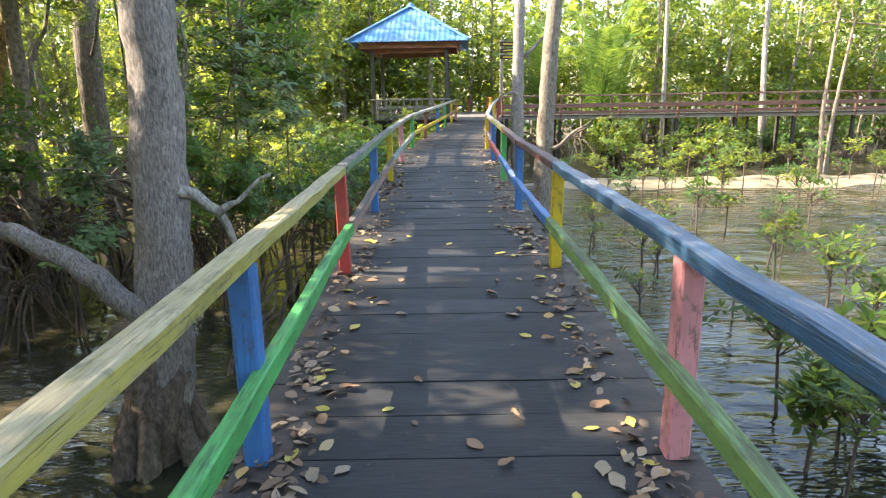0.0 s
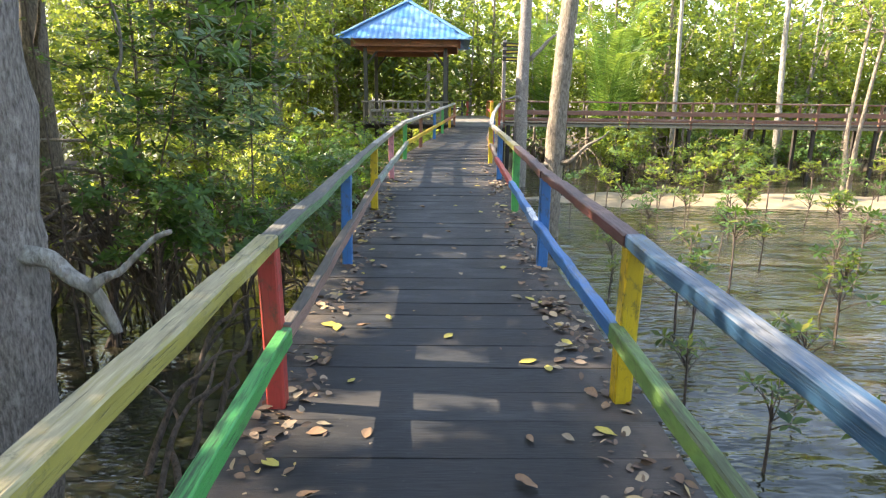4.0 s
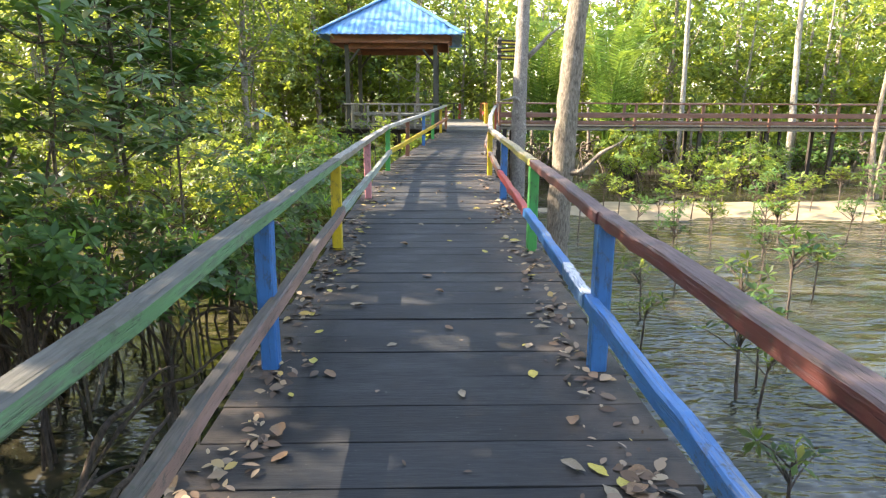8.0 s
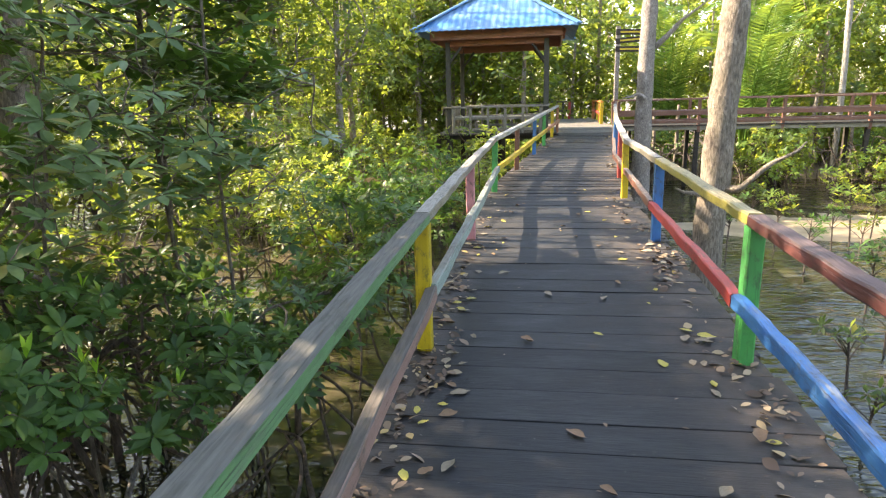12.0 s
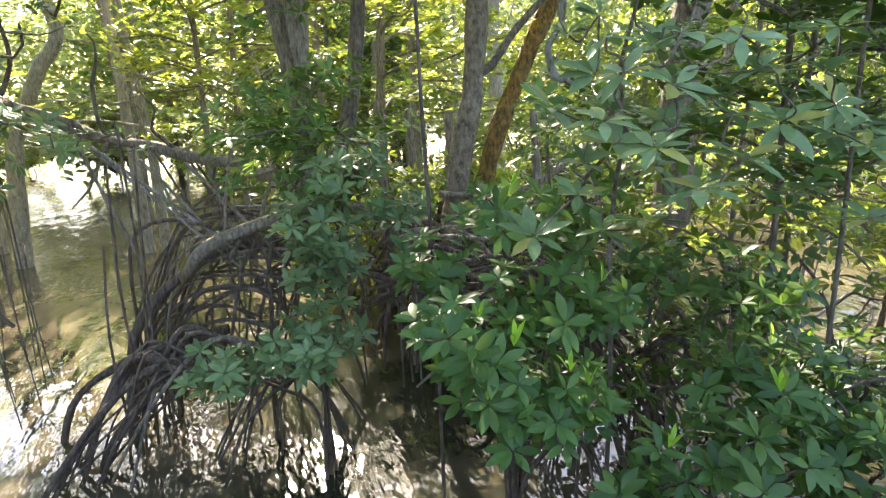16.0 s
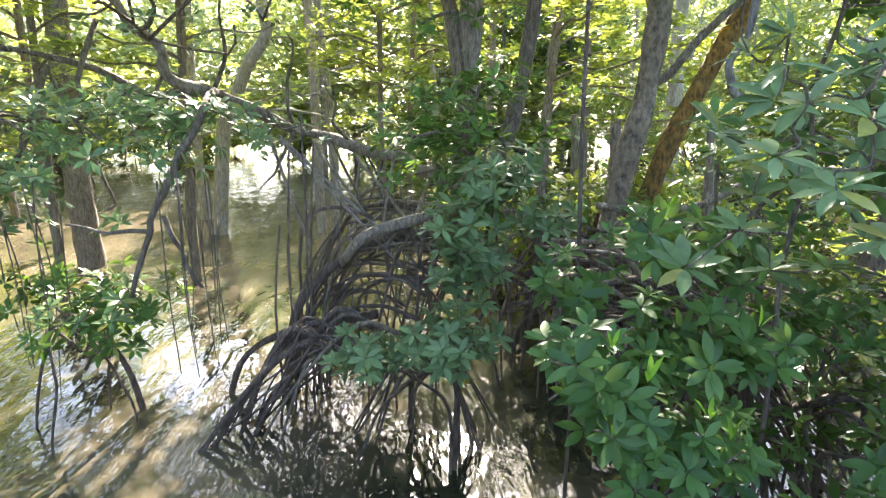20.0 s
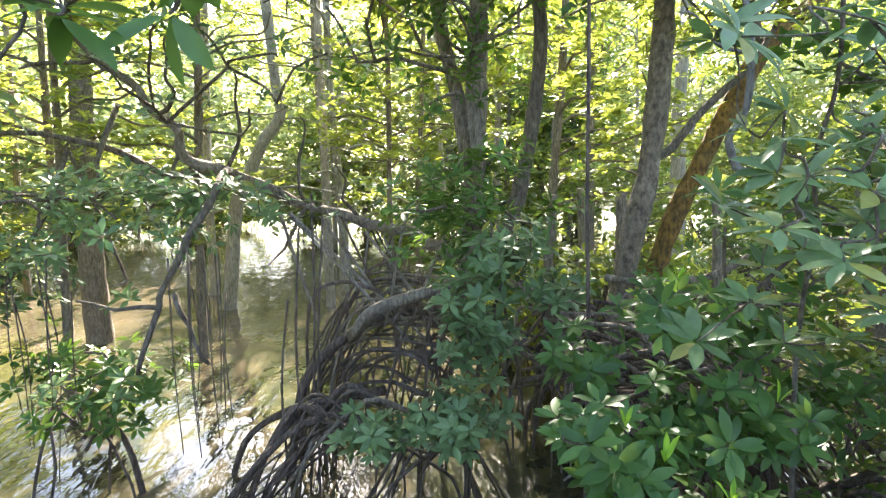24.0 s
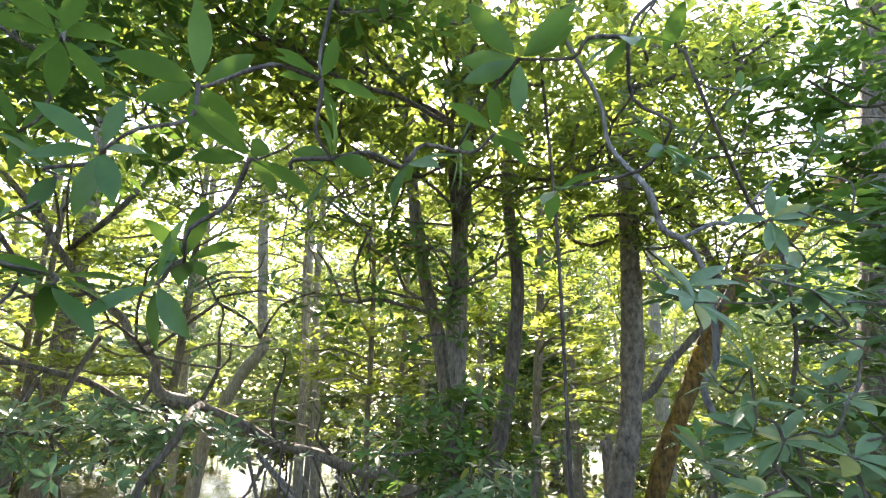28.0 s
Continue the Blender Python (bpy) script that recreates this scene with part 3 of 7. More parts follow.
railing(railing_l, LEFT, 1,
        [(-0.9, P_RED, "red post"), (1.7, P_YELLOW, "yellow post"), (4.33, P_BLUE, "blue post"), (6.88, P_RED, "red post"), (9.38, P_BLUE, "blue post"), (11.9, P_YELLOW, "yellow post"),
         (14.75, P_PINK, "faded pink post"), (17.9, P_GREEN, "green post"), (20.2, P_REDBROWN, "red-brown post"), (22.9, P_BLUE, "blue post"), (24.85, P_GREEN, "green post"),
         (27.0, P_YELLOW, "yellow post"), (28.6, P_FASCIA, "brown post")],
        [(-2.9, 1.7, P_YELLOWRAIL, "worn ochre top rail"), (1.7, 6.88, P_YELLOWRAIL, "worn ochre top rail with mossy grain"), (6.88, 11.9, P_GREENGREY, "bleached grey top rail with green side"),
         (11.9, 14.75, P_GREY, "bare grey-brown top rail"), (14.75, 17.9, P_GREY, "bare grey-brown top rail"), (17.9, 22.9, P_PALE, "pale grey top rail"), (22.9, 28.6, P_PALE, "pale grey top rail")],
        [(-2.9, 1.7, P_GREEN, "green middle rail"), (1.7, 6.88, P_GREEN, "bright green middle rail"), (6.88, 11.9, P_BROWNPINK, "faded pink-brown middle rail"), (11.9, 17.9, P_MINT, "faded mint middle rail"),
         (17.9, 24.85, P_YELLOW, "yellow middle rail"), (24.85, 28.6, P_FASCIA, "brown middle rail")])
railing(railing_r, RIGHT, -1,
        [(-0.9, P_BLUE, "blue post"), (1.7, P_GREEN, "green post"), (4.33, P_PINK, "pink post"), (6.95, P_YELLOW, "yellow post"), (9.33, P_BLUE, "blue post"), (11.85, P_GREEN, "green post"),
         (14.75, P_BLUE, "blue post"), (17.35, P_YELLOW, "yellow post"), (19.1, P_RED, "red post"), (22.0, P_BLUE, "blue post"), (25.0, P_YELLOW, "yellow post"), (28.6, P_RED, "red post")],
        [(-2.9, 1.7, P_BLUERAIL, "blue top rail"), (1.7, 6.95, P_BLUERAIL, "worn slate-blue top rail"), (6.95, 9.33, P_MAROON, "worn maroon top rail"), (9.33, 11.85, P_MAROON, "worn maroon top rail"),
         (11.85, 14.75, P_YELLOWRAIL, "bleached ochre top rail"), (14.75, 17.35, P_GREY, "grey top rail"), (17.35, 22.0, P_PALE, "pale grey top rail"), (22.0, 28.6, P_PALE, "pale grey top rail")],
        [(-2.9, 1.7, P_MOSSGREEN, "mossy green middle rail"), (1.7, 6.95, P_MOSSGREEN, "mossy green middle rail"), (6.95, 9.36, P_BLUE, "blue middle rail"), (9.36, 9.95, P_SCRAPED, "blue middle rail scraped white"), (9.95, 11.85, P_BLUE, "blue middle rail"),
         (11.85, 14.75, P_RED, "faded red middle rail"), (14.75, 19.1, P_REDBROWN, "red-brown middle rail"), (19.1, 28.6, P_REDBROWN, "red-brown middle rail")])

boardwalk = thing("boardwalk", "dark weathered plank boardwalk on timber stilts over the water", "boardwalk", kind="structure")
for y in np.arange(-2.5, 30, 2.6):
    y = float(y)
    beam("cross_beam", (LEFT(y) - 0.2, y, DECK(y) - 0.235), (RIGHT(y) + 0.2, y, DECK(y) - 0.235), 0.12, 0.16, M_BEAM, boardwalk, "", 2)
    for x in (LEFT(y) + 0.02, RIGHT(y) - 0.02):
        beam("stilt", (x, y + 0.12, -2.9), (x, y + 0.12, DECK(y) - 0.09), 0.13, 0.13, M_BEAM, boardwalk, "", 3, 0.006)
YS = [-2.9, 4.33, 9.38, 14.75, 17.9, 22.9, 29.9]
for a, b in zip(YS, YS[1:]):
    for off in (0.0, 0.5, 1.0):
        x0, x1 = LEFT(a) + (RIGHT(a) - LEFT(a)) * off, LEFT(b) + (RIGHT(b) - LEFT(b)) * off
        beam("bearer", (x0, a, DECK(a) - 0.1), (x1, b, DECK(b) - 0.1), 0.07, 0.105, M_BEAM, boardwalk, "", 3)

# ---- the cross walk over the channel, with red-brown rails ----
cross_walk = thing("cross_walk", "long red-brown timber walkway on stilts crossing the channel", "boardwalk", kind="structure")
CZ = 0.46
# Pale grey paint on the edge beams stands for the light along the deck edge
for yy in (31.1, 32.5):
    beam("edge_beam", (4.6, yy, CZ - 0.12), (46, yy - 0.9, CZ - 0.12), 0.09, 0.13, P_GREY, cross_walk, "", 10)
fence_a = thing("railing", "long red-brown timber railing of the cross walk", "railing", group="railings of the cross walk")
fence_b = thing("railing", "long red-brown timber railing of the cross walk", "railing", group="railings of the cross walk")
for fence, yy in ((fence_a, 31.1), (fence_b, 32.5)):
    for i, x in enumerate(np.arange(4.8, 46, 2.75)):
        x = float(x)
        y = yy - 0.0217 * (x - 4.6)
        beam("post", (x, y, CZ - 0.25), (x + RNG.uniform(-0.03, 0.03), y, CZ + 0.86), 0.1, 0.1, P_REDBROWN, fence, "", 3)
        beam("stilt", (x, y + 0.1, -2.8), (x, y + 0.1, CZ - 0.05), 0.14, 0.14, M_BEAM, cross_walk, "", 3, 0.008)
        if i % 4 == 0:
            beam("brace_stilt", (x + 0.75, y + 0.35, -2.8), (x + 0.7, y + 0.35, CZ - 0.2), 0.1, 0.1, M_BEAM, cross_walk, "", 3, 0.008)
    for a, b in ((4.8, 18.55), (18.55, 32.3), (32.3, 46)):
        ya, yb = yy - 0.0217 * (a - 4.6), yy - 0.0217 * (b - 4.6)
        beam("top_rail", (a + 0.005, ya, CZ + 0.89), (b - 0.005, yb, CZ + 0.89), 0.12, 0.06, P_REDBROWN, fence, "", 14, 0.016)
        beam("middle_rail", (a + 0.005, ya - 0.06, CZ + 0.42), (b - 0.005, yb - 0.06, CZ + 0.42), 0.05, 0.17, P_REDBROWN, fence, "", 14, 0.014)
        beam("toe_rail", (a + 0.005, ya - 0.06, CZ + 0.12), (b - 0.005, yb - 0.06, CZ + 0.12), 0.05, 0.1, P_REDBROWN, fence, "", 12, 0.008)

# ---- landing between walk, pavilion and cross walk ----
landing = thing("landing", "leaf-strewn plank landing where the walks meet", "boardwalk", kind="structure")
for x in (-1.6, 0.6, 2.9, 4.9):
    for y in (30.2, 33.4, 36.6, 39.5):
        if x < 2 and y > 34:
            continue
        beam("stilt", (x, y, -2.8), (x, y, 0.36), 0.15, 0.15, M_BEAM, landing, "", 3)
gate_fence = thing("railing", "short railing with orange and yellow posts at the landing", "railing")
for i, (x, y, m) in enumerate([(4.45, 33.2, P_YELLOW), (4.6, 35.0, P_ORANGE), (4.7, 37.0, P_YELLOW), (4.75, 39.4, P_ORANGE), (3.6, 39.6, P_RED)]):
    beam("post", (x, y, 0.3), (x, y, 1.28), 0.13, 0.1, m, gate_fence, "", 3)
beam("top_rail", (4.45, 33.2, 1.31), (4.75, 39.4, 1.31), 0.12, 0.06, P_ORANGE, gate_fence, "", 8)
beam("middle_rail", (4.39, 33.2, 0.88), (4.69, 39.4, 0.88), 0.05, 0.1, P_RED, gate_fence, "", 8)
end_fence = thing("railing", "dull green railing closing the landing", "railing")
for x in (2.6, 3.3):
    beam("post", (x, 39.7, 0.3), (x, 39.7, 1.28), 0.12, 0.1, P_POST, end_fence, "", 3)
beam("top_rail", (0.6, 39.7, 1.3), (3.5, 39.7, 1.3), 0.1, 0.06, P_POST, end_fence, "", 6)
beam("middle_rail", (0.6, 39.64, 0.85), (3.5, 39.64, 0.85), 0.05, 0.1, P_POST, end_fence, "", 6)

# ---- the pavilion ----
PAV = Matrix.Translation((0.69, 29.1, 0.0)) @ Matrix.Rotation(radians(-2.0), 4, "Z")
pavilion = thing("pavilion", "open timber pavilion with blue corrugated hip roof and salmon fascia", "pavilion")


def at_pav(x, y, z):
    return PAV @ Vector((x, y, z))


def pavilion_roof():
    """Four corrugated slopes, hip caps, a fascia and a frame below."""
    half, top, eave = 2.42, 5.08, 3.5
    for k in range(4):
        turn = Matrix.Rotation(k * math.pi / 2, 4, "Z")
        g = Geo()
        n = 96
        verts, faces = [], []
        for low in (0, 1):
            for i in range(n + 1):
                u = -1 + 2 * i / n
                ridge = 0.007 * (1 if i % 4 in (0, 1) else -1)
                reach = abs(u)
                for s in (0.0, 1.0):
                    x = u * half
                    y0 = -half + 0.02
                    y1 = -reach * half
                    y = y0 + (y1 - y0) * s
                    z = eave + (top - eave) * (half + y) / half
                    verts.append(PAV @ turn @ Vector((x, y, z + ridge - 0.02 * low)))
        for low in (0, 1):
            o = low * 2 * (n + 1)
            for i in range(n):
                q = (o + 2 * i, o + 2 * i + 2, o + 2 * i + 3, o + 2 * i + 1)
                faces.append(q if not low else q[::-1])
        o = 2 * (n + 1)
        for i in range(n):
            faces.append((2 * i + 2, 2 * i, o + 2 * i, o + 2 * i + 2))
        g.add(verts, faces)
        part("roof_sheet", g.mesh("roof_sheet", False), M_ROOF, pavilion, "blue corrugated roof sheet")
        a = PAV @ turn @ Vector((-half, -half, eave + 0.05))
        b = PAV @ turn @ Vector((0, 0, top + 0.05))
        beam("hip_cap", a, b, 0.2, 0.05, M_ROOF, pavilion, "blue hip cap", 6)
        c, d = PAV @ turn @ Vector((-1.93, -1.95, eave - 0.02)), PAV @ turn @ Vector((1.93, -1.95, eave - 0.02))
        beam("fascia", c, d, 0.05, 0.42, P_FASCIA, pavilion, "salmon-painted fascia board", 4)
        c, d = PAV @ turn @ Vector((-1.5, -1.5, eave - 0.3)), PAV @ turn @ Vector((1.5, -1.5, eave - 0.3))
        beam("ring_beam", c, d, 0.1, 0.16, P_FASCIA, pavilion, "", 4)
        for s in (-1.2, -0.4, 0.4, 1.2):
            beam("rafter", PAV @ turn @ Vector((s, -2.05, eave - 0.02)), PAV @ turn @ Vector((s * 0.25, -0.5, eave + 1.15)), 0.06, 0.09, P_FASCIA, pavilion, "", 2)
    cap = Geo()
    tube(cap, [at_pav(0, 0, top - 0.03), at_pav(0, 0, top + 0.1), at_pav(0, 0, top + 0.16)], 0.2, 0.03, 8, 0.0)
    part("finial", cap.mesh("finial", False), M_ROOF, pavilion)


pavilion_roof()
FLOOR_Z = 0.5
for x in (-1.5, 1.5):
    for y in (-1.5, 1.5):
        beam("pillar", at_pav(x, y, FLOOR_Z), at_pav(x, y, 3.25), 0.14, 0.14, P_POST, pavilion, "dark timber pillar", 4)
        beam("stilt", at_pav(x, y, -2.8), at_pav(x, y, FLOOR_Z - 0.13), 0.18, 0.18, M_BEAM, pavilion, "", 3)
        beam("brace", at_pav(x, y * 0.98, 2.6), at_pav(x * 0.7, y * 0.98, 3.15), 0.07, 0.07, P_POST, pavilion, "", 2)
for y in (-1.55, 0, 1.55):
    beam("floor_joist", at_pav(-1.9, y, FLOOR_Z - 0.12), at_pav(1.9, y, FLOOR_Z - 0.12), 0.1, 0.14, M_BEAM, pavilion, "", 3)
pav_rail = thing("railing", "grey weathered rails round the pavilion", "railing")
for (x0, y0, x1, y1) in ((-1.62, -1.62, 1.62, -1.62), (-1.62, -1.62, -1.62, 1.62), (-1.62, 1.62, 1.62, 1.62)):
    for z, w, h in ((1.3, 0.1, 0.05), (0.95, 0.04, 0.08), (0.62, 0.04, 0.08)):
        ins = 0.0 if z > 1 else 0.055
        beam("rail", at_pav(x0 * (1 - ins), y0 * (1 - ins), z), at_pav(x1 * (1 - ins), y1 * (1 - ins), z), w, h, P_GREY, pav_rail, "", 5, 0.008)
    for k in range(6):
        s = (k + 0.5) / 6
        x, y = x0 + (x1 - x0) * s, y0 + (y1 - y0) * s
        beam("baluster", at_pav(x, y, FLOOR_Z - 0.02), at_pav(x, y, 1.27), 0.08, 0.05, P_GREY, pav_rail, "", 2)


def bench(label, m):
    b = thing("bench", label, "bench", m.translation, "benches in the pavilion")
    for y in (-0.13, 0.0, 0.13):
        beam("seat_slat", m @ Vector((-1.2, y, 0.43)), m @ Vector((1.2, y, 0.43)), 0.11, 0.04, P_PALE, b, "", 3)
    for x in (-1.0, 0.0, 1.0):
        for y in (-0.12, 0.12):
            beam("leg", m @ Vector((x, y, 0)), m @ Vector((x, y, 0.41)), 0.07, 0.07, P_GREY, b, "", 2)
    return b


bench("weathered grey slatted bench along the pavilion rail", PAV @ Matrix.Translation((0, 1.3, FLOOR_Z)))
bench("weathered grey slatted bench along the pavilion rail", PAV @ Matrix.Translation((-1.3, 0, FLOOR_Z)) @ Matrix.Rotation(math.pi / 2, 4, "Z"))

# ---- the direction sign ----
sign = thing("signpost", "tall timber signpost with three dark boards beside the landing", "sign", (4.95, 33.0, 0.45))
beam("pole", (4.95, 33.0, -2.7), (4.93, 33.0, 4.05), 0.16, 0.16, B_GREY, sign, "", 6, 0.012)
for z, t in ((3.83, 0.02), (3.55, -0.03), (3.22, 0.015)):
    bd = beam("board", (4.84, 32.89, z + t), (5.85, 32.87, z - t), 0.04, 0.2, M_BEAM, sign, "dark brown board", 3)
    bar = beam("lettering_bar", (5.0, 32.866, z + t * 0.6), (5.7, 32.852, z - t * 0.6), 0.008, 0.06, P_YELLOW, sign, "pale unreadable lettering", 1, 0.0)
    bar.parent = bd
    bar.matrix_basis = bd.matrix_basis.inverted() @ bar.matrix_basis


# ---- mangrove trees, kind by kind ----
def arch_root(geo, a, b, lift, r0, r1, seed=0.0, sides=6):
    """A stilt root that springs from a, bows outward and drops into the mud at b."""
    a, b = Vector(a), Vector(b)
    flat = Vector((b.x - a.x, b.y - a.y, 0))
    rng = random.Random(int(seed * 977) + 5)
    jig = lambda s: Vector((rng.uniform(-s, s), rng.uniform(-s, s), rng.uniform(-s, s) * 0.5))
    top = a + flat * rng.uniform(0.28, 0.48) + Vector((0, 0, lift)) + jig(0.2)
    knee = a + flat * 0.78 + Vector((0, 0, lift * 0.55 + (b.z - a.z) * rng.uniform(0.1, 0.3))) + jig(0.18)
    foot = a + flat * 0.97 + Vector((0, 0, (b.z - a.z) * 0.6)) + jig(0.06)
    tube(geo, bent([a, top, knee, foot, b], 3), r0, r1, sides, 0.2, seed)


def woody(name, parent, material, pts, r0, r1, sides=10, rough=0.18, step=4, label="", seed=0.0):
    g = Geo()
    if name in ("limb", "side_branch", "dead_branch"):
        pts = crook(pts, 0.06, int(abs(pts[0][1]) * 100))
    tube(g, bent([Vector(p) - Vector(parent.location) for p in pts], step), r0, r1, sides, rough, seed)
    return part(name, g.mesh(name), material, parent, label)


def foliage(name, parent, material, tips, axes, count, size, shape, spread=(1.0, 1.8), label="", width=1.0):
    tips, axes = np.asarray(tips, float), np.asarray(axes, float)
    open_sky = np.array([not sun_gap(q) for q in tips])
    if open_sky.any():
        tips, axes = tips[open_sky], axes[open_sky]
    tips = tips - np.array(parent.location)
    return part(name, blades(name, rosettes(tips, axes, count, size, spread, width), shape), material, parent, label)


def branching(geo, root, centres, r, sides=5, start=None):
    """Limbs that fork their way from a root point out to every clump."""
    nodes = [np.array(root, float)]
    paths = [0.0]
    order = sorted(range(len(centres)), key=lambda i: float(np.linalg.norm(centres[i] - nodes[0])))
    links = []
    for i in order:
        c = np.array(centres[i], float)
        best = min(range(len(nodes)), key=lambda k: float(np.linalg.norm(nodes[k] - c)) + 0.45 * paths[k])
        links.append((best, len(nodes)))
        paths.append(paths[best] + float(np.linalg.norm(nodes[best] - c)))
        nodes.append(c)
    load = [1] * len(nodes)
    for p, k in reversed(links):
        load[p] += load[k]
    top = math.sqrt(load[0])
    for p, k in links:
        a, b = Vector(nodes[p]), Vector(nodes[k])
        w = (b - a).length * 0.16
        midp = a.lerp(b, 0.5) + Vector((RNG.normal(0, w), RNG.normal(0, w), RNG.normal(0, w * 0.6)))
        tube(geo, bent([a, midp, b], 2), r * (0.25 + 0.75 * math.sqrt(load[k]) / top), r * (0.2 + 0.65 * math.sqrt(load[k]) / top), sides, 0.2, k)


def spray_twigs(parent, material, roots, tips, r):
    """Twigs that fork from one leaf spray to the next, each a part of its own."""
    nodes = [Vector(p) for p in roots]
    for q in sorted((Vector(p) for p in tips), key=lambda p: min((p - Vector(k)).length for k in roots)):
        near = min(nodes, key=lambda k: (k - q).length + 0.3 * max(0.0, q.z - k.z))
        w = (near - q).length * 0.12
        woody("twig", parent, material, [near, near.lerp(q, 0.35) + Vector((RNG.normal(0, w), RNG.normal(0, w), RNG.normal(0, w))), near.lerp(q, 0.7) + Vector((RNG.normal(0, w), RNG.normal(0, w), -w * 0.5)), q], r, r * 0.6, 5, 0.2, 3)
        nodes.append(q)


def twigs(parent, material, root, centres, r=0.02, name="twig", sag=0.15):
    """The forking limbs under a crown, joined in one mesh."""
    g = Geo()
    off = np.array(parent.location)
    branching(g, np.array(root) - off, np.asarray(centres) - off, r * 1.6)
    return part(name, g.mesh(name), material, parent)


def shrub(at, radii, label, n=26, per=8, count=7, size=0.16, shape=LEAF8, leaf=None, roots=9, young=0, clump=0.24, group="mangrove shrubs"):
    """A low mangrove: stems on stilt roots under whorls of leaves."""
    x, y, z = at
    t = thing("mangrove_shrub", label, "shrub", (x, y, WATER), group)
    tips, axes, cs = clumps(n, at, radii, clump, per, 0.45)
    foliage("crown", t, leaf or L_DARK, tips, axes, count + 1, size, shape, (1.05, 1.65))
    twigs(t, B_BROWN, (x, y, z - radii[2] * 0.7), cs, 0.018, "branchwork")
    woody("stem", t, B_ROOT, [(x - 0.3, y + 0.42, WATER - 0.2), (x - 0.18, y + 0.3, (WATER + z) / 2), (x, y, z - radii[2] * 0.4)], 0.04, 0.025, 7)
    if roots:
        g = Geo()
        for i in range(roots):
            a = 6.28 * i / roots + RNG.uniform(-0.3, 0.3)
            reach = RNG.uniform(0.4, 0.9) * max(radii[0], radii[1])
            arch_root(g, (0, 0, RNG.uniform(0.5, max(0.8, z - radii[2] * 0.5 - WATER))), (reach * math.cos(a), reach * math.sin(a), -0.4), RNG.uniform(0.1, 0.35), 0.02, 0.012, i + x)
        part("root_tangle", g.mesh("root_tangle"), B_ROOT, t)
    if young:
        pick = tips[np.argsort(-tips[:, 2])[: young * 4: 4]] + np.array((0, 0, 0.04))
        for q in pick:
            foliage("young_shoot", t, L_YOUNG, [q], [(RNG.normal(0.1, 0.2), RNG.normal(0, 0.2), 1.0)], 3, 0.12, LEAF8, (0.1, 0.55), "bright yellow-green young shoot", 0.7)
    return t


def lobed_shrub(label, base, lobes, leaf, size, count=8, shoots=(), group="mangrove shrubs"):
    """A low mangrove whose crown is split into lobes; every twig ends in one open whorl of leaves."""
    t = thing("mangrove_shrub", label, "shrub", (base[0], base[1], WATER), group)
    for centre, radii, n in lobes:
        tips = []
        for _ in range(n * 12):
            d = unit(RNG.normal(size=3)) * (0.25 + 0.75 * RNG.random() ** 0.5)
            q = np.asarray(centre) + d * np.asarray(radii)
            if len(tips) < n and all(np.linalg.norm(q - k) > size * 0.85 for k in tips):
                tips.append(q)
        tips = np.array(tips)
        axes = unit((tips - np.asarray(centre)) * 1.2 + np.array((0.32, -0.02, 0.75)) + RNG.normal(0, 0.16, tips.shape))
        foliage("crown", t, leaf, tips, axes, count, size, LEAF_BIG, (0.95, 1.72), width=1.08)
        inner = tips[::2] - axes[::2] * 0.05
        foliage("inner_leaves", t, leaf, inner, axes[::2], 4, size * 0.8, LEAF8, (0.5, 1.2))
        core = np.asarray(centre) + (tips - np.asarray(centre)) * 0.5 - np.array((0.12, 0, 0.1))
        foliage("inner_leaves", t, leaf, core, axes, 6, size * 0.95, LEAF8, (0.9, 1.7))
        twigs(t, B_BROWN, tuple(np.asarray(centre) - np.array((0.2, 0, radii[2] * 0.9))), tips - axes * 0.01, 0.007, "branchwork")
        c = Vector(centre) - Vector((0.2, 0, radii[2] * 0.9))
        woody("stem", t, B_ROOT, [(base[0] + RNG.normal(0, 0.05), base[1] + RNG.normal(0, 0.06), WATER - 0.3), (base[0] * 0.9 + c.x * 0.1, base[1] * 0.9 + c.y * 0.1, (WATER + c.z) / 2), (base[0] * 0.5 + c.x * 0.5, base[1] * 0.45 + c.y * 0.55, WATER * 0.2 + c.z * 0.8), c], 0.02, 0.012, 6, 0.2)
    for q in shoots:
        foliage("young_shoot", t, L_YOUNG, [q], [(RNG.normal(0.1, 0.2), RNG.normal(0, 0.2), 1.0)], 3, 0.13, LEAF8, (0.1, 0.5), "bright yellow-green young shoot", 0.7)
    return t


# near shrubs west of the boardwalk
lobed_shrub("glossy dark green mangrove shrub with bright young shoots", (-1.7, 11.5),
            [((-1.05, 10.8, 0.42), (0.25, 0.18, 0.14), 8), ((-1.1, 11.05, 0.18), (0.3, 0.3, 0.24), 20), ((-1.2, 11.38, 0.4), (0.32, 0.3, 0.18), 15), ((-1.1, 11.32, -0.1), (0.36, 0.42, 0.26), 26),
             ((-1.2, 11.7, 0.36), (0.25, 0.2, 0.16), 9), ((-1.15, 11.8, -0.3), (0.32, 0.36, 0.2), 7)], L_DARK, 0.138, 9,
            [(-0.95, 10.92, 0.45), (-0.95, 11.1, 0.28), (-0.85, 11.35, 0.14), (-1.0, 11.62, 0.5), (-0.9, 11.5, 0.0)])
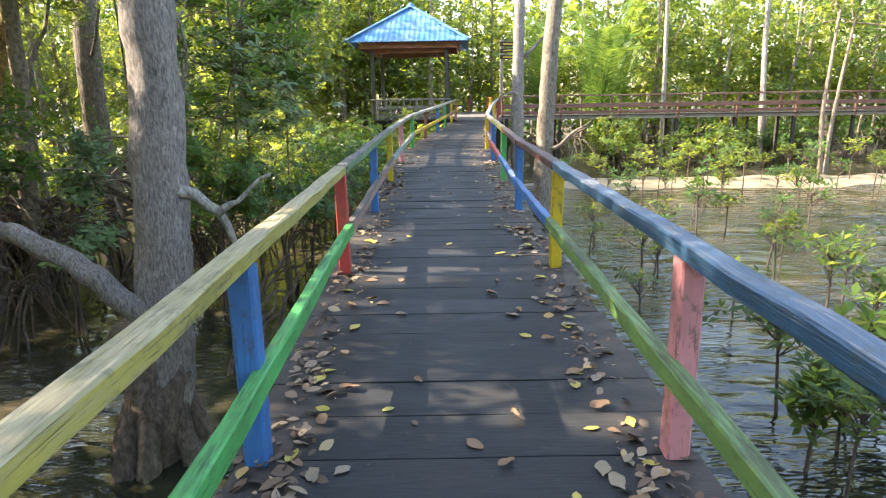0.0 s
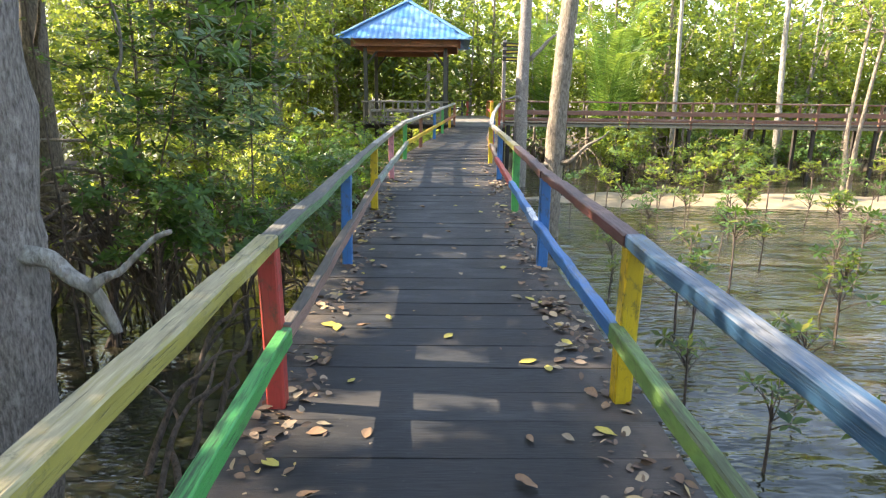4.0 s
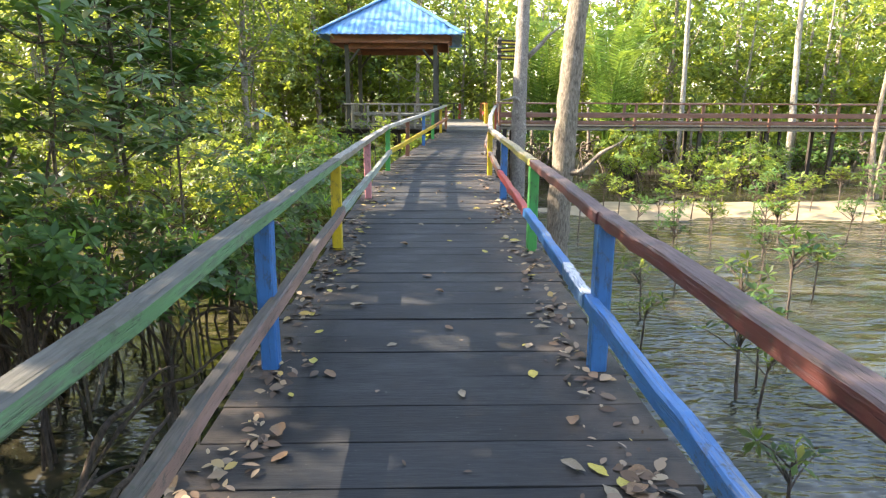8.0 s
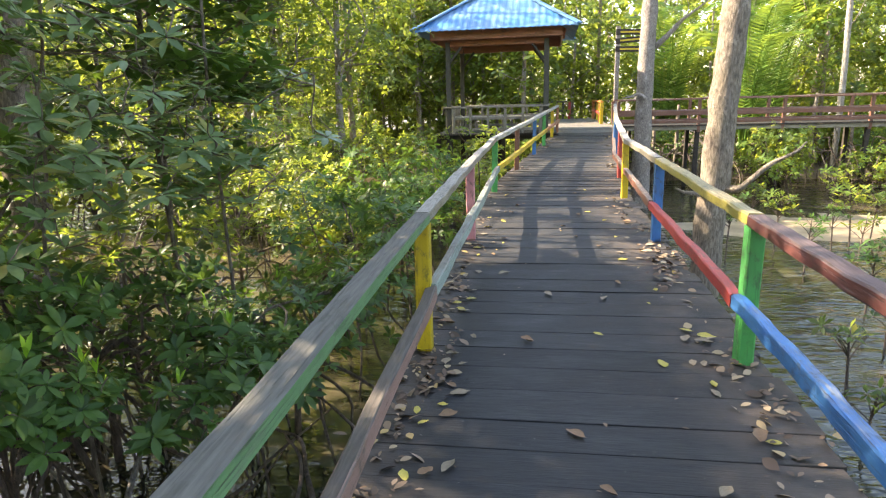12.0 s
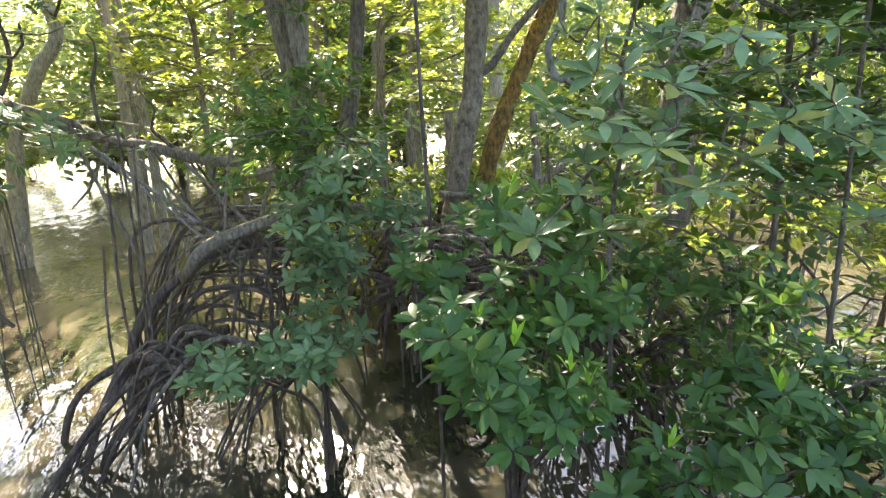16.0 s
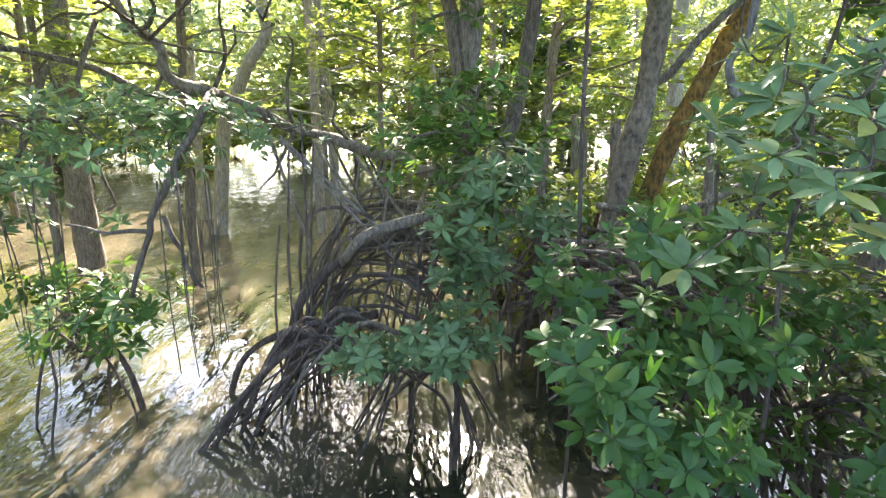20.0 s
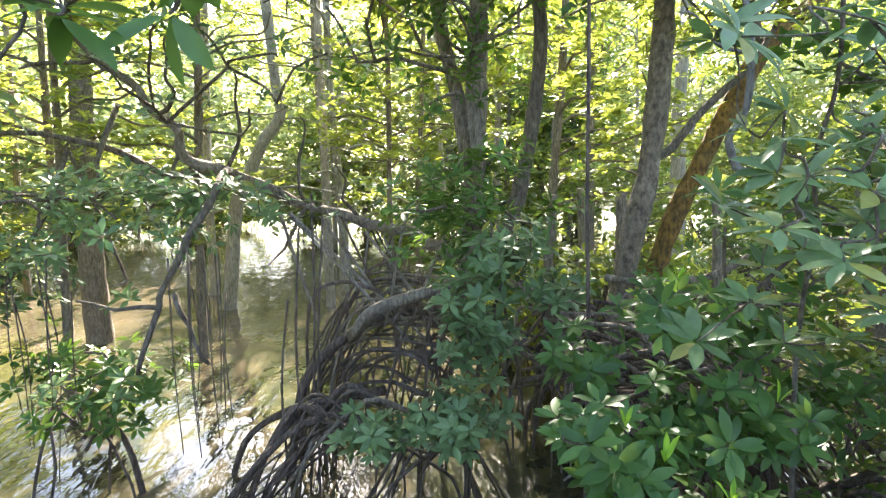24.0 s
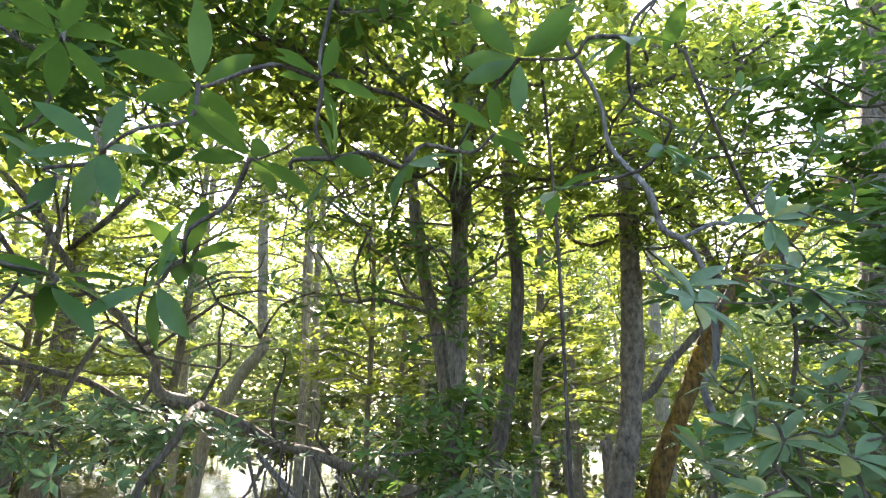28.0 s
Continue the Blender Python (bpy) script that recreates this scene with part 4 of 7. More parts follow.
lobed_shrub("blue-green mangrove shrub with skylit leaves standing among stilt roots", (-3.5, 10.6),
            [((-3.1, 10.88, 0.88), (0.3, 0.34, 0.24), 16), ((-3.1, 10.58, 0.33), (0.3, 0.36, 0.36), 28), ((-3.05, 9.92, -0.5), (0.28, 0.44, 0.2), 18), ((-3.0, 10.52, -0.38), (0.3, 0.44, 0.3), 24),
             ((-3.2, 11.25, 0.5), (0.28, 0.26, 0.2), 9)], L_SKYLIT, 0.14, 9)
lobed_shrub("open mangrove shrub with dark whorls in front of the forked tree", (-2.6, 12.1),
            [((-2.1, 11.13, 0.36), (0.3, 0.3, 0.18), 11), ((-2.0, 11.68, 0.66), (0.3, 0.4, 0.18), 13), ((-2.1, 12.2, 0.46), (0.3, 0.3, 0.18), 10), ((-2.1, 12.35, -0.28), (0.4, 0.5, 0.24), 9),
             ((-2.1, 12.85, 0.08), (0.4, 0.4, 0.18), 12), ((-2.05, 11.5, -0.4), (0.3, 0.35, 0.2), 9)], L_DARK, 0.15, 8, [(-1.9, 11.6, 0.85)])
lobed_shrub("bright yellow-green shrub that pokes through the boardwalk railing", (0.75, 19.6), [((0.95, 19.3, 0.8), (0.22, 0.3, 0.36), 14), ((0.9, 19.6, 0.1), (0.3, 0.35, 0.3), 12)], L_LIGHT_SUNLIT, 0.17, 8)
lobed_shrub("low dark mangrove shrub between the railing and the thicket", (-0.9, 12.4),
            [((-0.55, 11.65, -0.35), (0.3, 0.3, 0.22), 12), ((-0.45, 12.15, -0.25), (0.3, 0.35, 0.24), 15), ((-0.8, 12.55, -0.1), (0.35, 0.35, 0.24), 14), ((-0.4, 12.75, -0.45), (0.3, 0.35, 0.22), 12), ((-1.3, 13.1, 0.15), (0.4, 0.4, 0.22), 12)], L_DARK, 0.145, 8,
            [(-0.45, 11.6, -0.1), (-0.4, 12.2, 0.05)])
shrub((-0.55, 13.7, -0.4), (0.9, 1.1, 0.5), "glossy mangrove shrub close to the railing", 26, 8, 7, 0.14, young=6)
shrub((-2.6, 14.3, 0.05), (1.3, 1.3, 0.75), "mangrove shrub with dappled leaves in the thicket", 20, 8, 7, 0.15, shape=LEAF4, leaf=L_FOREST)
shrub((-0.75, 16.2, -0.25), (1.1, 1.5, 0.85), "dark mangrove shrub leaning towards the railing", 40, 8, 7, 0.15, shape=LEAF8, leaf=L_DARK, young=4)
shrub((-0.6, 19.4, -0.1), (1.3, 1.6, 0.95), "mangrove shrub beside the bend of the boardwalk", 44, 8, 7, 0.15, shape=LEAF4, leaf=L_DARK)
shrub((-3.2, 17.8, 0.4), (1.5, 1.6, 1.2), "dense mangrove shrub in the shade", 44, 8, 7, 0.15, shape=LEAF4, leaf=L_FOREST)
shrub((-4.6, 6.9, -0.62), (0.5, 0.7, 0.38), "leafy sunlit mangrove shrub over open water", 15, 6, 7, 0.16, shape=LEAF8, leaf=L_DARK, roots=4)
shrub((0.9, 22.8, -0.6), (0.7, 1.2, 0.7), "yellow-green shrub beside the boardwalk", 24, 8, 6, 0.15, shape=LEAF4, leaf=L_LIGHT_SUNLIT, young=4)
shrub((-0.7, 23.6, 0.0), (1.3, 1.6, 1.1), "leafy shrub in front of the pavilion", 36, 8, 6, 0.15, shape=LEAF4, leaf=L_FOREST)
shrub((-4.0, 22.5, 0.6), (1.8, 1.8, 1.6), "tall leafy shrub near the pavilion", 44, 8, 6, 0.16, shape=LEAF4, leaf=L_FOREST)
shrub((-5.5, 19.5, 0.9), (1.6, 1.6, 1.5), "tall leafy mangrove shrub", 40, 8, 6, 0.16, shape=LEAF4, leaf=L_FOREST)
shrub((-3.9, 4.4, -0.6), (1.2, 0.9, 0.8), "dark mangrove shrub behind the grey trunk", 30, 8, 7, 0.15, shape=LEAF4)
shrub((-3.0, 12.9, 0.9), (1.3, 1.5, 0.7), "leafy sprays in front of the dark trunk", 8, 7, 7, 0.15, shape=LEAF4, roots=0)


shrub((-2.2, 13.0, -0.3), (1.2, 0.9, 0.5), "dense dark mangrove shrub in the thicket", 16, 7, 7, 0.15, shape=LEAF4, roots=5)


# The yellow leaf colour adds to the sun that falls on these two
shrub((-1.9, 18.4, -0.4), (1.0, 1.0, 0.6), "sunlit yellow-green mangrove shrub in a small glade", 34, 8, 7, 0.15, shape=LEAF4, leaf=L_LIGHT_SUNLIT)
shrub((-3.0, 20.3, -0.1), (1.2, 1.0, 0.8), "sunlit yellow-green mangrove shrub in a small glade", 34, 8, 7, 0.15, shape=LEAF4, leaf=L_LIGHT_SUNLIT)
# the grey tree beside the railing
tree_a = thing("mangrove_tree", "grey-barked mangrove tree with dead pale branches beside the railing", "tree", (-0.92, 7.5, WATER))
woody("trunk", tree_a, B_GREY, [(-0.92, 7.5, -2.5), (-0.88, 7.5, -1.7), (-0.74, 7.5, -0.6), (-0.63, 7.5, 0.4), (-0.55, 7.5, 1.3), (-0.52, 7.5, 2.1), (-0.6, 7.55, 3.6), (-0.8, 7.6, 5.4), (-1.0, 7.7, 7.2)], 0.27, 0.16, 16, 0.22, 6)
g = Geo()
tube(g, bent([(0.04, 0, 1.35), (0.02, 0, 0.95), (0.0, 0, 0.4), (0, 0, -0.5)], 5), 0.245, 0.36, 18, 0.55, 3.0)
for i, (dx, dy) in enumerate(((0.5, -0.22), (0.3, 0.42), (-0.45, 0.3), (-0.25, -0.5), (0.46, 0.2), (0.05, -0.52))):
    tube(g, bent([(dx * 0.2 + 0.04, dy * 0.2, 1.2), (dx * 0.42, dy * 0.42, 0.6), (dx * 0.72, dy * 0.72, 0.1), (dx * 1.05, dy * 1.05, -0.5)], 4), 0.13, 0.1, 10, 0.6, i)
part("root_flare", g.mesh("root_flare"), B_FOOT, tree_a, "dark buttressed root flare at the waterline")
woody("dead_branch", tree_a, B_PALE, [(-0.62, 7.46, 0.6), (-0.4, 7.44, 0.62), (-0.27, 7.45, 0.57), (-0.11, 7.45, 0.44), (-0.06, 7.48, 0.33), (0.0, 7.5, 0.14)], 0.07, 0.025, 8, 0.3, 4, "pale dead branch stub")
woody("dead_branch", tree_a, B_PALE, [(-0.1, 7.45, 0.42), (0.0, 7.45, 0.5), (0.09, 7.46, 0.54), (0.36, 7.5, 0.75)], 0.04, 0.015, 7, 0.3, 4, "pale dead branch fork")
woody("limb", tree_a, B_GREY, [(-0.75, 7.4, -0.6), (-0.88, 7.25, -0.35), (-1.1, 7.2, -0.07), (-1.33, 7.2, 0.09), (-1.6, 7.2, 0.24), (-1.86, 7.2, 0.37), (-2.5, 7.0, 0.75), (-3.1, 6.8, 1.4)], 0.12, 0.05, 8, 0.25, 4, "low crooked grey limb")
# The two big crowns are added mostly out of view, to shade the deck
for centre, radii, n in (((-3.4, 3.6, 3.9), (1.8, 4.6, 0.9), 130), ((-4.6, 5.4, 6.2), (2.4, 3.8, 1.3), 100), ((-2.1, 7.9, 3.6), (0.9, 1.2, 0.5), 24), ((-1.6, 9.4, 4.0), (0.8, 1.2, 0.4), 16), ((-3.2, 7.6, 4.3), (1.2, 1.6, 0.6), 34), ((-1.4, 8.4, 3.2), (0.6, 0.6, 0.3), 9)):
    tips, axes, cs = clumps(n, centre, radii, 0.42, 9, 0.2)
    foliage("crown", tree_a, L_FOREST if n > 80 else L_DARK, tips, axes, 6, 0.17, LEAF2 if n > 80 else LEAF4)
    twigs(tree_a, B_GREY, (-0.6, 7.55, 3.4) if n > 80 else (centre[0] + 0.3, centre[1] - 0.5, centre[2] + 0.3), cs[::2], 0.03 if n > 80 else 0.012, "branchwork")


# the stand seen from the railing
stand = thing("mangrove_tree", "large mangrove on dark tangled stilt roots with a crooked limb", "tree", (-5.3, 10.7, WATER))
woody("trunk", stand, B_MID, [(-5.35, 10.8, -0.4), (-5.25, 10.9, 0.9), (-5.2, 10.92, 2.2), (-5.2, 10.95, 3.3), (-5.2, 11.04, 5.2), (-5.1, 11.1, 8.0)], 0.14, 0.085, 14, 0.28, 9)
woody("trunk", stand, B_MID, [(-5.3, 10.85, 1.5), (-5.35, 10.75, 2.2), (-5.4, 10.56, 3.0), (-5.4, 10.4, 4.0), (-5.4, 10.27, 5.0), (-5.5, 10.0, 7.5)], 0.085, 0.055, 10, 0.2, 5, "second stem")
woody("trunk", stand, B_BROWN, [(-5.5, 11.2, 0.4), (-5.7, 11.5, 1.1), (-5.7, 11.7, 2.2), (-5.7, 11.74, 3.1), (-5.7, 11.62, 4.2), (-5.7, 11.66, 5.6), (-5.8, 11.8, 7.5)], 0.1, 0.06, 9, 0.25, 5, "thin crooked third stem")
woody("limb", stand, B_MID, [(-5.3, 10.85, 0.4), (-6.0, 10.6, 0.5), (-6.8, 10.3, 0.58), (-6.9, 9.62, 0.72), (-6.7, 8.89, 0.97), (-6.4, 7.96, 1.43), (-6.15, 7.5, 1.65), (-6.1, 7.52, 1.9), (-6.1, 7.27, 2.1), (-6.1, 7.07, 2.42), (-6.0, 6.7, 2.7), (-6.0, 6.0, 3.6), (-6.1, 5.2, 4.4)], 0.075, 0.035, 9, 0.7, 3, "long crooked lichened limb")
woody("limb", stand, B_BROWN, [(-6.4, 7.96, 1.43), (-6.2, 7.3, 1.4), (-5.9, 6.6, 1.75), (-5.8, 5.6, 1.9), (-5.9, 4.6, 2.4)], 0.05, 0.02, 7, 0.3, 4, "side limb")
for k, (a, b) in enumerate((((-6.9, 9.62, 0.72), (-6.5, 9.3, 1.5)), ((-6.7, 8.89, 0.97), (-6.3, 8.9, 2.1)), ((-6.4, 7.96, 1.43), (-6.0, 8.2, 2.6)), ((-6.1, 7.27, 2.1), (-5.6, 7.6, 2.9)), ((-6.15, 7.5, 1.65), (-5.5, 7.2, 0.7)), ((-6.0, 6.7, 2.7), (-5.4, 6.2, 2.5)), ((-6.0, 6.0, 3.6), (-5.2, 6.3, 4.4)), ((-6.7, 8.89, 0.97), (-6.0, 8.5, 0.3)))):
    a, b = Vector(a), Vector(b)
    woody("side_branch", stand, B_BROWN, [a, a.lerp(b, 0.4) + Vector((RNG.normal(0, 0.06), RNG.normal(0, 0.07), RNG.normal(0, 0.05))), a.lerp(b, 0.75) + Vector((RNG.normal(0, 0.05), RNG.normal(0, 0.06), 0)), b], 0.028, 0.01, 6, 0.4, 4, seed=k)
woody("limb", stand, B_BROWN, [(-6.4, 7.96, 1.43), (-5.5, 8.2, 1.45), (-4.7, 8.3, 1.3), (-4.5, 8.08, 0.88), (-4.5, 7.9, 0.52), (-4.5, 7.75, 0.16), (-4.5, 7.57, -0.28), (-4.5, 7.5, -0.5)], 0.045, 0.022, 8, 0.35, 4, "dark hanging root limb")
woody("limb", stand, B_BROWN, [(-4.5, 7.89, 0.3), (-4.45, 7.97, 0.1), (-4.5, 8.03, -0.07), (-4.45, 8.1, -0.25), (-4.5, 8.18, -0.42)], 0.028, 0.02, 7, 0.3, 4, "stub of a hanging root")
woody("limb", stand, B_BROWN, [(-4.5, 7.75, 0.16), (-4.5, 7.55, 0.17), (-4.6, 7.29, 0.13), (-4.7, 6.9, 0.2)], 0.025, 0.015, 7, 0.3, 4)
for k in range(5):
    woody("limb", stand, B_BROWN, [(-5.2, 10.9, 4.2 + 0.7 * k), (-4.6 + 0.2 * k, 10.2 + 0.5 * (k % 3), 4.9 + 0.8 * k), (-3.6 + 0.3 * k, 9.2 + 1.2 * (k % 3), 5.6 + 0.8 * k)], 0.06, 0.02, 7, 0.3)
# stilt roots, each of them a root of its own
rng_r = random.Random(21)


def ru(a, b):
    return rng_r.uniform(a, b)


def prop(a, b, lift, r0, r1, seed, material=None, shape="arch"):
    """One stilt root: an arch, a hook that runs out level and then bends down, or a slant that fans out over the water."""
    g = Geo()
    a, b = Vector((a[0] + 5.3, a[1] - 10.7, a[2] - WATER)), Vector((b[0] + 5.3, b[1] - 10.7, -0.4))
    if shape == "arch":
        arch_root(g, a, b, lift, r0, r1, seed)
    else:
        flat, drop = Vector((b.x - a.x, b.y - a.y, 0)), b.z - a.z
        steps = ((0.32, 1.0, 0.02), (0.68, 0.8, 0.08), (0.92, 0.0, 0.42)) if shape == "hook" else ((0.25, 1.0, 0.04), (0.55, 0.6, 0.3), (0.8, 0.15, 0.63))
        pts = [a + flat * f + Vector((ru(-0.06, 0.06), ru(-0.06, 0.06), lift * up + drop * down + ru(-0.05, 0.05))) for f, up, down in steps]
        tube(g, bent([a, *pts, b], 4), r0, r1, 7, 0.25, seed)
    part("prop_root", g.mesh("prop_root"), material or B_ROOT, stand)


for i in range(22):
    # long level roots, stacked, that bend down at the mound's edge
    prop((ru(-5.2, -4.5), ru(10.1, 11.4), ru(-0.95, 0.3)), (ru(-5.9, -5.0), ru(8.75, 9.35)), ru(0.02, 0.22), ru(0.012, 0.03), 0.013, i * 1.7, B_MID if i % 5 == 0 else None, "hook")
for i in range(20):
    a = (ru(-5.4, -4.5), ru(9.8, 11.5), ru(-0.7, 0.3))
    prop(a, (ru(-5.6, -4.6), min(11.9, max(9.0, a[1] + rng_r.choice((-1, -1, 1)) * ru(0.4, 1.3)))), ru(0.0, 0.2), ru(0.012, 0.03), 0.011, 100 + i * 1.7)
for i in range(15):
    # long roots that fan out over the open water
    prop((ru(-4.6, -4.0), ru(9.3, 10.3), ru(-1.25, -0.8)), (ru(-4.6, -3.7), ru(7.7, 8.9)), ru(0.08, 0.26), ru(0.01, 0.03), 0.01, 300 + i * 2.3, B_MID if i % 4 == 0 else None, "slant")
for i in range(14):
    # a low tuft of roots that spreads both ways at the shrub's foot
    prop((ru(-4.25, -3.95), ru(10.25, 10.6), ru(-1.3, -1.05)), (ru(-4.4, -3.6), 10.4 + rng_r.choice((-1, 1)) * ru(0.25, 1.0)), ru(0.03, 0.16), ru(0.012, 0.026), 0.011, 400 + i * 1.9, shape="slant")
for i in range(44):
    # roots and low boughs that run out towards the forked tree and beyond
    prop((ru(-4.4, -2.6), ru(11.1, 12.8), ru(-0.7, 0.25)), (ru(-3.6, -1.9), ru(12.4, 15.4)), ru(-0.05, 0.25), ru(0.012, 0.03), 0.012, 500 + i * 1.1, B_MID if i % 3 == 0 else None, "slant" if i % 2 else "arch")
for i in range(5):
    prop((ru(-4.6, -4.1), ru(9.3, 10.1), ru(-1.2, -0.9)), (ru(-4.6, -3.9), ru(7.8, 8.6)), ru(0.15, 0.32), ru(0.032, 0.046), 0.02, 600 + i * 2.3, shape="slant")
woody("prop_root", stand, B_MID, [(-4.9, 9.55, -0.3), (-4.6, 9.8, 0.05), (-4.6, 10.34, 0.22), (-4.6, 10.8, 0.33), (-4.7, 11.4, 0.2), (-4.6, 11.9, -0.2)], 0.07, 0.05, 9, 0.3, 4, "thick horizontal root bough")
for k, (top, foot) in enumerate((((-4.7, 9.2, 1.25), (-4.7, 9.06, -2.3)), ((-4.75, 9.3, 1.0), (-4.6, 9.2, -2.3)), ((-4.6, 9.08, 0.9), (-4.5, 8.95, -2.3)), ((-4.5, 8.96, 0.2), (-4.45, 8.8, -2.3)))):
    top, foot = Vector(top), Vector(foot)
    woody("aerial_root", stand, B_ROOT, [top, top.lerp(foot, 0.35) + Vector((0, ru(-0.05, 0.05), 0)), top.lerp(foot, 0.7) + Vector((0, ru(-0.05, 0.05), 0)), foot], 0.012, 0.014, 6, 0.3)
for k, (top, foot) in enumerate((((-5.0, 8.93, 1.02), (-5.0, 10.49, -0.53)), ((-5.1, 8.95, 0.95), (-4.9, 10.2, -0.4)), ((-5.0, 8.84, 1.0), (-5.0, 9.2, -0.2)), ((-5.2, 9.3, 0.85), (-4.9, 10.0, -0.1)), ((-5.1, 9.7, 0.8), (-4.8, 10.5, -0.2)), ((-5.1, 10.2, 1.1), (-4.8, 9.9, -0.2)), ((-5.0, 10.6, 0.9), (-4.8, 10.2, -0.1)))):
    top, foot = Vector(top), Vector(foot)
    woody("aerial_root", stand, B_GREY if k < 2 else B_MID, [top, top.lerp(foot, 0.4) + Vector((0, ru(-0.04, 0.04), ru(0, 0.06))), top.lerp(foot, 0.75), foot], 0.02, 0.014, 6, 0.3, 4, "pale slanting root")
woody("prop_root", stand, B_ROOT, [(-5.1, 9.9, -1.0), (-5.2, 9.2, -1.15), (-5.25, 8.7, -1.3), (-5.2, 8.3, -1.6), (-5.1, 8.1, -2.3)], 0.06, 0.03, 7, 0.3)
woody("prop_root", stand, B_ROOT, [(-5.3, 10.7, -0.2), (-5.2, 10.1, -0.1), (-5.1, 9.5, -0.35), (-5.0, 9.0, -0.9), (-5.0, 8.8, -2.3)], 0.08, 0.04, 7, 0.3)
for i in range(8):
    g = Geo()
    y = rng_r.uniform(9.0, 10.2)
    x = -6.4 - 0.3 * (y - 7.96) + rng_r.uniform(-0.03, 0.03)
    top = 1.38 - 0.42 * (y - 7.96)
    tube(g, bent([(x + 5.3, y - 10.7, top - WATER), (x + 5.3 + rng_r.uniform(-0.1, 0.5), y - 10.7 + rng_r.uniform(-0.3, 0.6), 1.4), (x + 5.5 + rng_r.uniform(0, 0.6), y - 10.5, -0.4)], 4), 0.016, 0.012, 5, 0.2, i)
    part("aerial_root", g.mesh("aerial_root"), B_ROOT if i % 3 else B_GREY, stand)
for i in range(16):
    g = Geo()
    y = rng_r.choice((8.05, 8.3, 7.0, 6.5)) + rng_r.uniform(-0.12, 0.12)
    x = -4.3 + rng_r.uniform(-0.3, 0.3)
    tube(g, bent([(x + 5.3, y - 10.7, rng_r.uniform(2.2, 2.8)), (x + 5.3 + rng_r.uniform(-0.15, 0.15), y - 10.7, 1.7), (x + 5.3 + rng_r.uniform(-0.1, 0.1), y - 10.7, rng_r.uniform(0.6, 1.2))], 4), 0.008, 0.005, 4, 0.1, i)
    part("hanging_rootlet", g.mesh("hanging_rootlet"), B_ROOT, stand)
sets = [clumps(20, (-4.2, 10.75, 0.9), (0.5, 0.7, 0.9), 0.24, 8, 0.3), clumps(24, (-5.0, 6.7, 1.05), (0.8, 1.7, 0.35), 0.26, 7, 0.2), clumps(14, (-5.6, 8.0, 2.6), (1.0, 1.4, 0.8), 0.3, 6, 0.3),
        clumps(16, (-5.0, 10.6, 3.2), (1.0, 1.4, 1.0), 0.3, 6, 0.4), clumps(96, (-5.4, 10.6, 7.6), (3.0, 3.4, 2.4), 0.42, 8, 0.3), clumps(20, (-4.4, 9.4, 5.4), (1.6, 2.2, 0.9), 0.36, 7, 0.3),
        clumps(26, (-6.8, 7.6, 5.0), (2.0, 2.6, 1.3), 0.36, 8, 0.2), clumps(64, (-6.6, 13.0, 5.0), (2.0, 2.6, 1.5), 0.36, 8, 0.2), clumps(34, (-4.4, 11.4, 4.5), (1.0, 2.6, 0.9), 0.34, 7, 0.2),
        clumps(110, (-4.0, 11.6, 4.3), (1.7, 4.4, 0.9), 0.36, 9, 0.1), clumps(60, (-2.6, 9.6, 4.1), (1.0, 2.0, 0.6), 0.3, 9, 0.1),
        clumps(9, (-4.7, 10.7, 1.6), (0.35, 0.65, 0.7), 0.17, 5, 0.3), clumps(8, (-4.8, 10.6, 2.9), (0.5, 0.8, 0.6), 0.18, 5, 0.3),
        clumps(52, (-7.8, 9.6, 4.3), (1.3, 4.2, 1.5), 0.36, 8, 0.1), clumps(54, (-5.2, 14.0, 3.7), (1.0, 1.8, 1.0), 0.32, 8, 0.2), clumps(11, (-5.4, 6.0, 0.2), (0.7, 1.1, 0.3), 0.26, 7, 0.2)]
for (tips, axes, cs), root in zip(sets, [(-4.9, 10.8, 0.9), (-6.0, 6.9, 2.2), (-6.1, 7.4, 2.0), (-5.2, 10.9, 2.4), (-5.2, 11, 5.6), (-5.1, 10.8, 4.3), (-6.0, 6.4, 3.2), (-5.7, 11.7, 4.4), (-5.2, 10.9, 3.8), (-5.2, 10.95, 3.5), (-5.2, 10.9, 3.4), (-5.15, 10.9, 1.6), (-5.15, 10.95, 2.6), (-6.0, 9.9, 3.4), (-5.7, 12.4, 3.6), (-5.8, 6.4, 1.7)]):
    foliage("crown", stand, L_SKYLIT if root[1] < 8 and root[2] < 3 else L_DARK if root[2] < 3 else L_FOREST, tips, axes, 7, 0.155, LEAF8 if root[2] < 2 else LEAF4)
    twigs(stand, B_BROWN, root, cs, 0.022, "branchwork")

for centre, radii, n in (((-4.7, 8.25, 1.22), (0.4, 0.55, 0.14), 22), ((-4.9, 7.3, 1.35), (0.5, 0.6, 0.16), 20), ((-4.4, 6.6, 0.75), (0.4, 0.5, 0.16), 14), ((-5.4, 9.0, 1.0), (0.3, 0.4, 0.12), 8), ((-4.3, 7.2, -0.55), (0.4, 0.5, 0.16), 14)):
    tips = np.array([np.asarray(centre) + np.asarray(radii) * RNG.uniform(-1, 1, 3) for _ in range(n)])
    axes = np.array((0.3, 0.05, 0.9)) + RNG.normal(0, 0.22, tips.shape)
    for q, ax in zip(tips, axes):
        foliage("leaf_spray", stand, L_SKYLIT, [q], [ax], 8, 0.155, LEAF_BIG, (1.0, 1.8), "flat spray of skylit grey-green leaves")
    twigs(stand, B_BROWN, (centre[0] - 0.5, centre[1] + 0.2, centre[2] + 0.05), tips, 0.008, "branchwork")

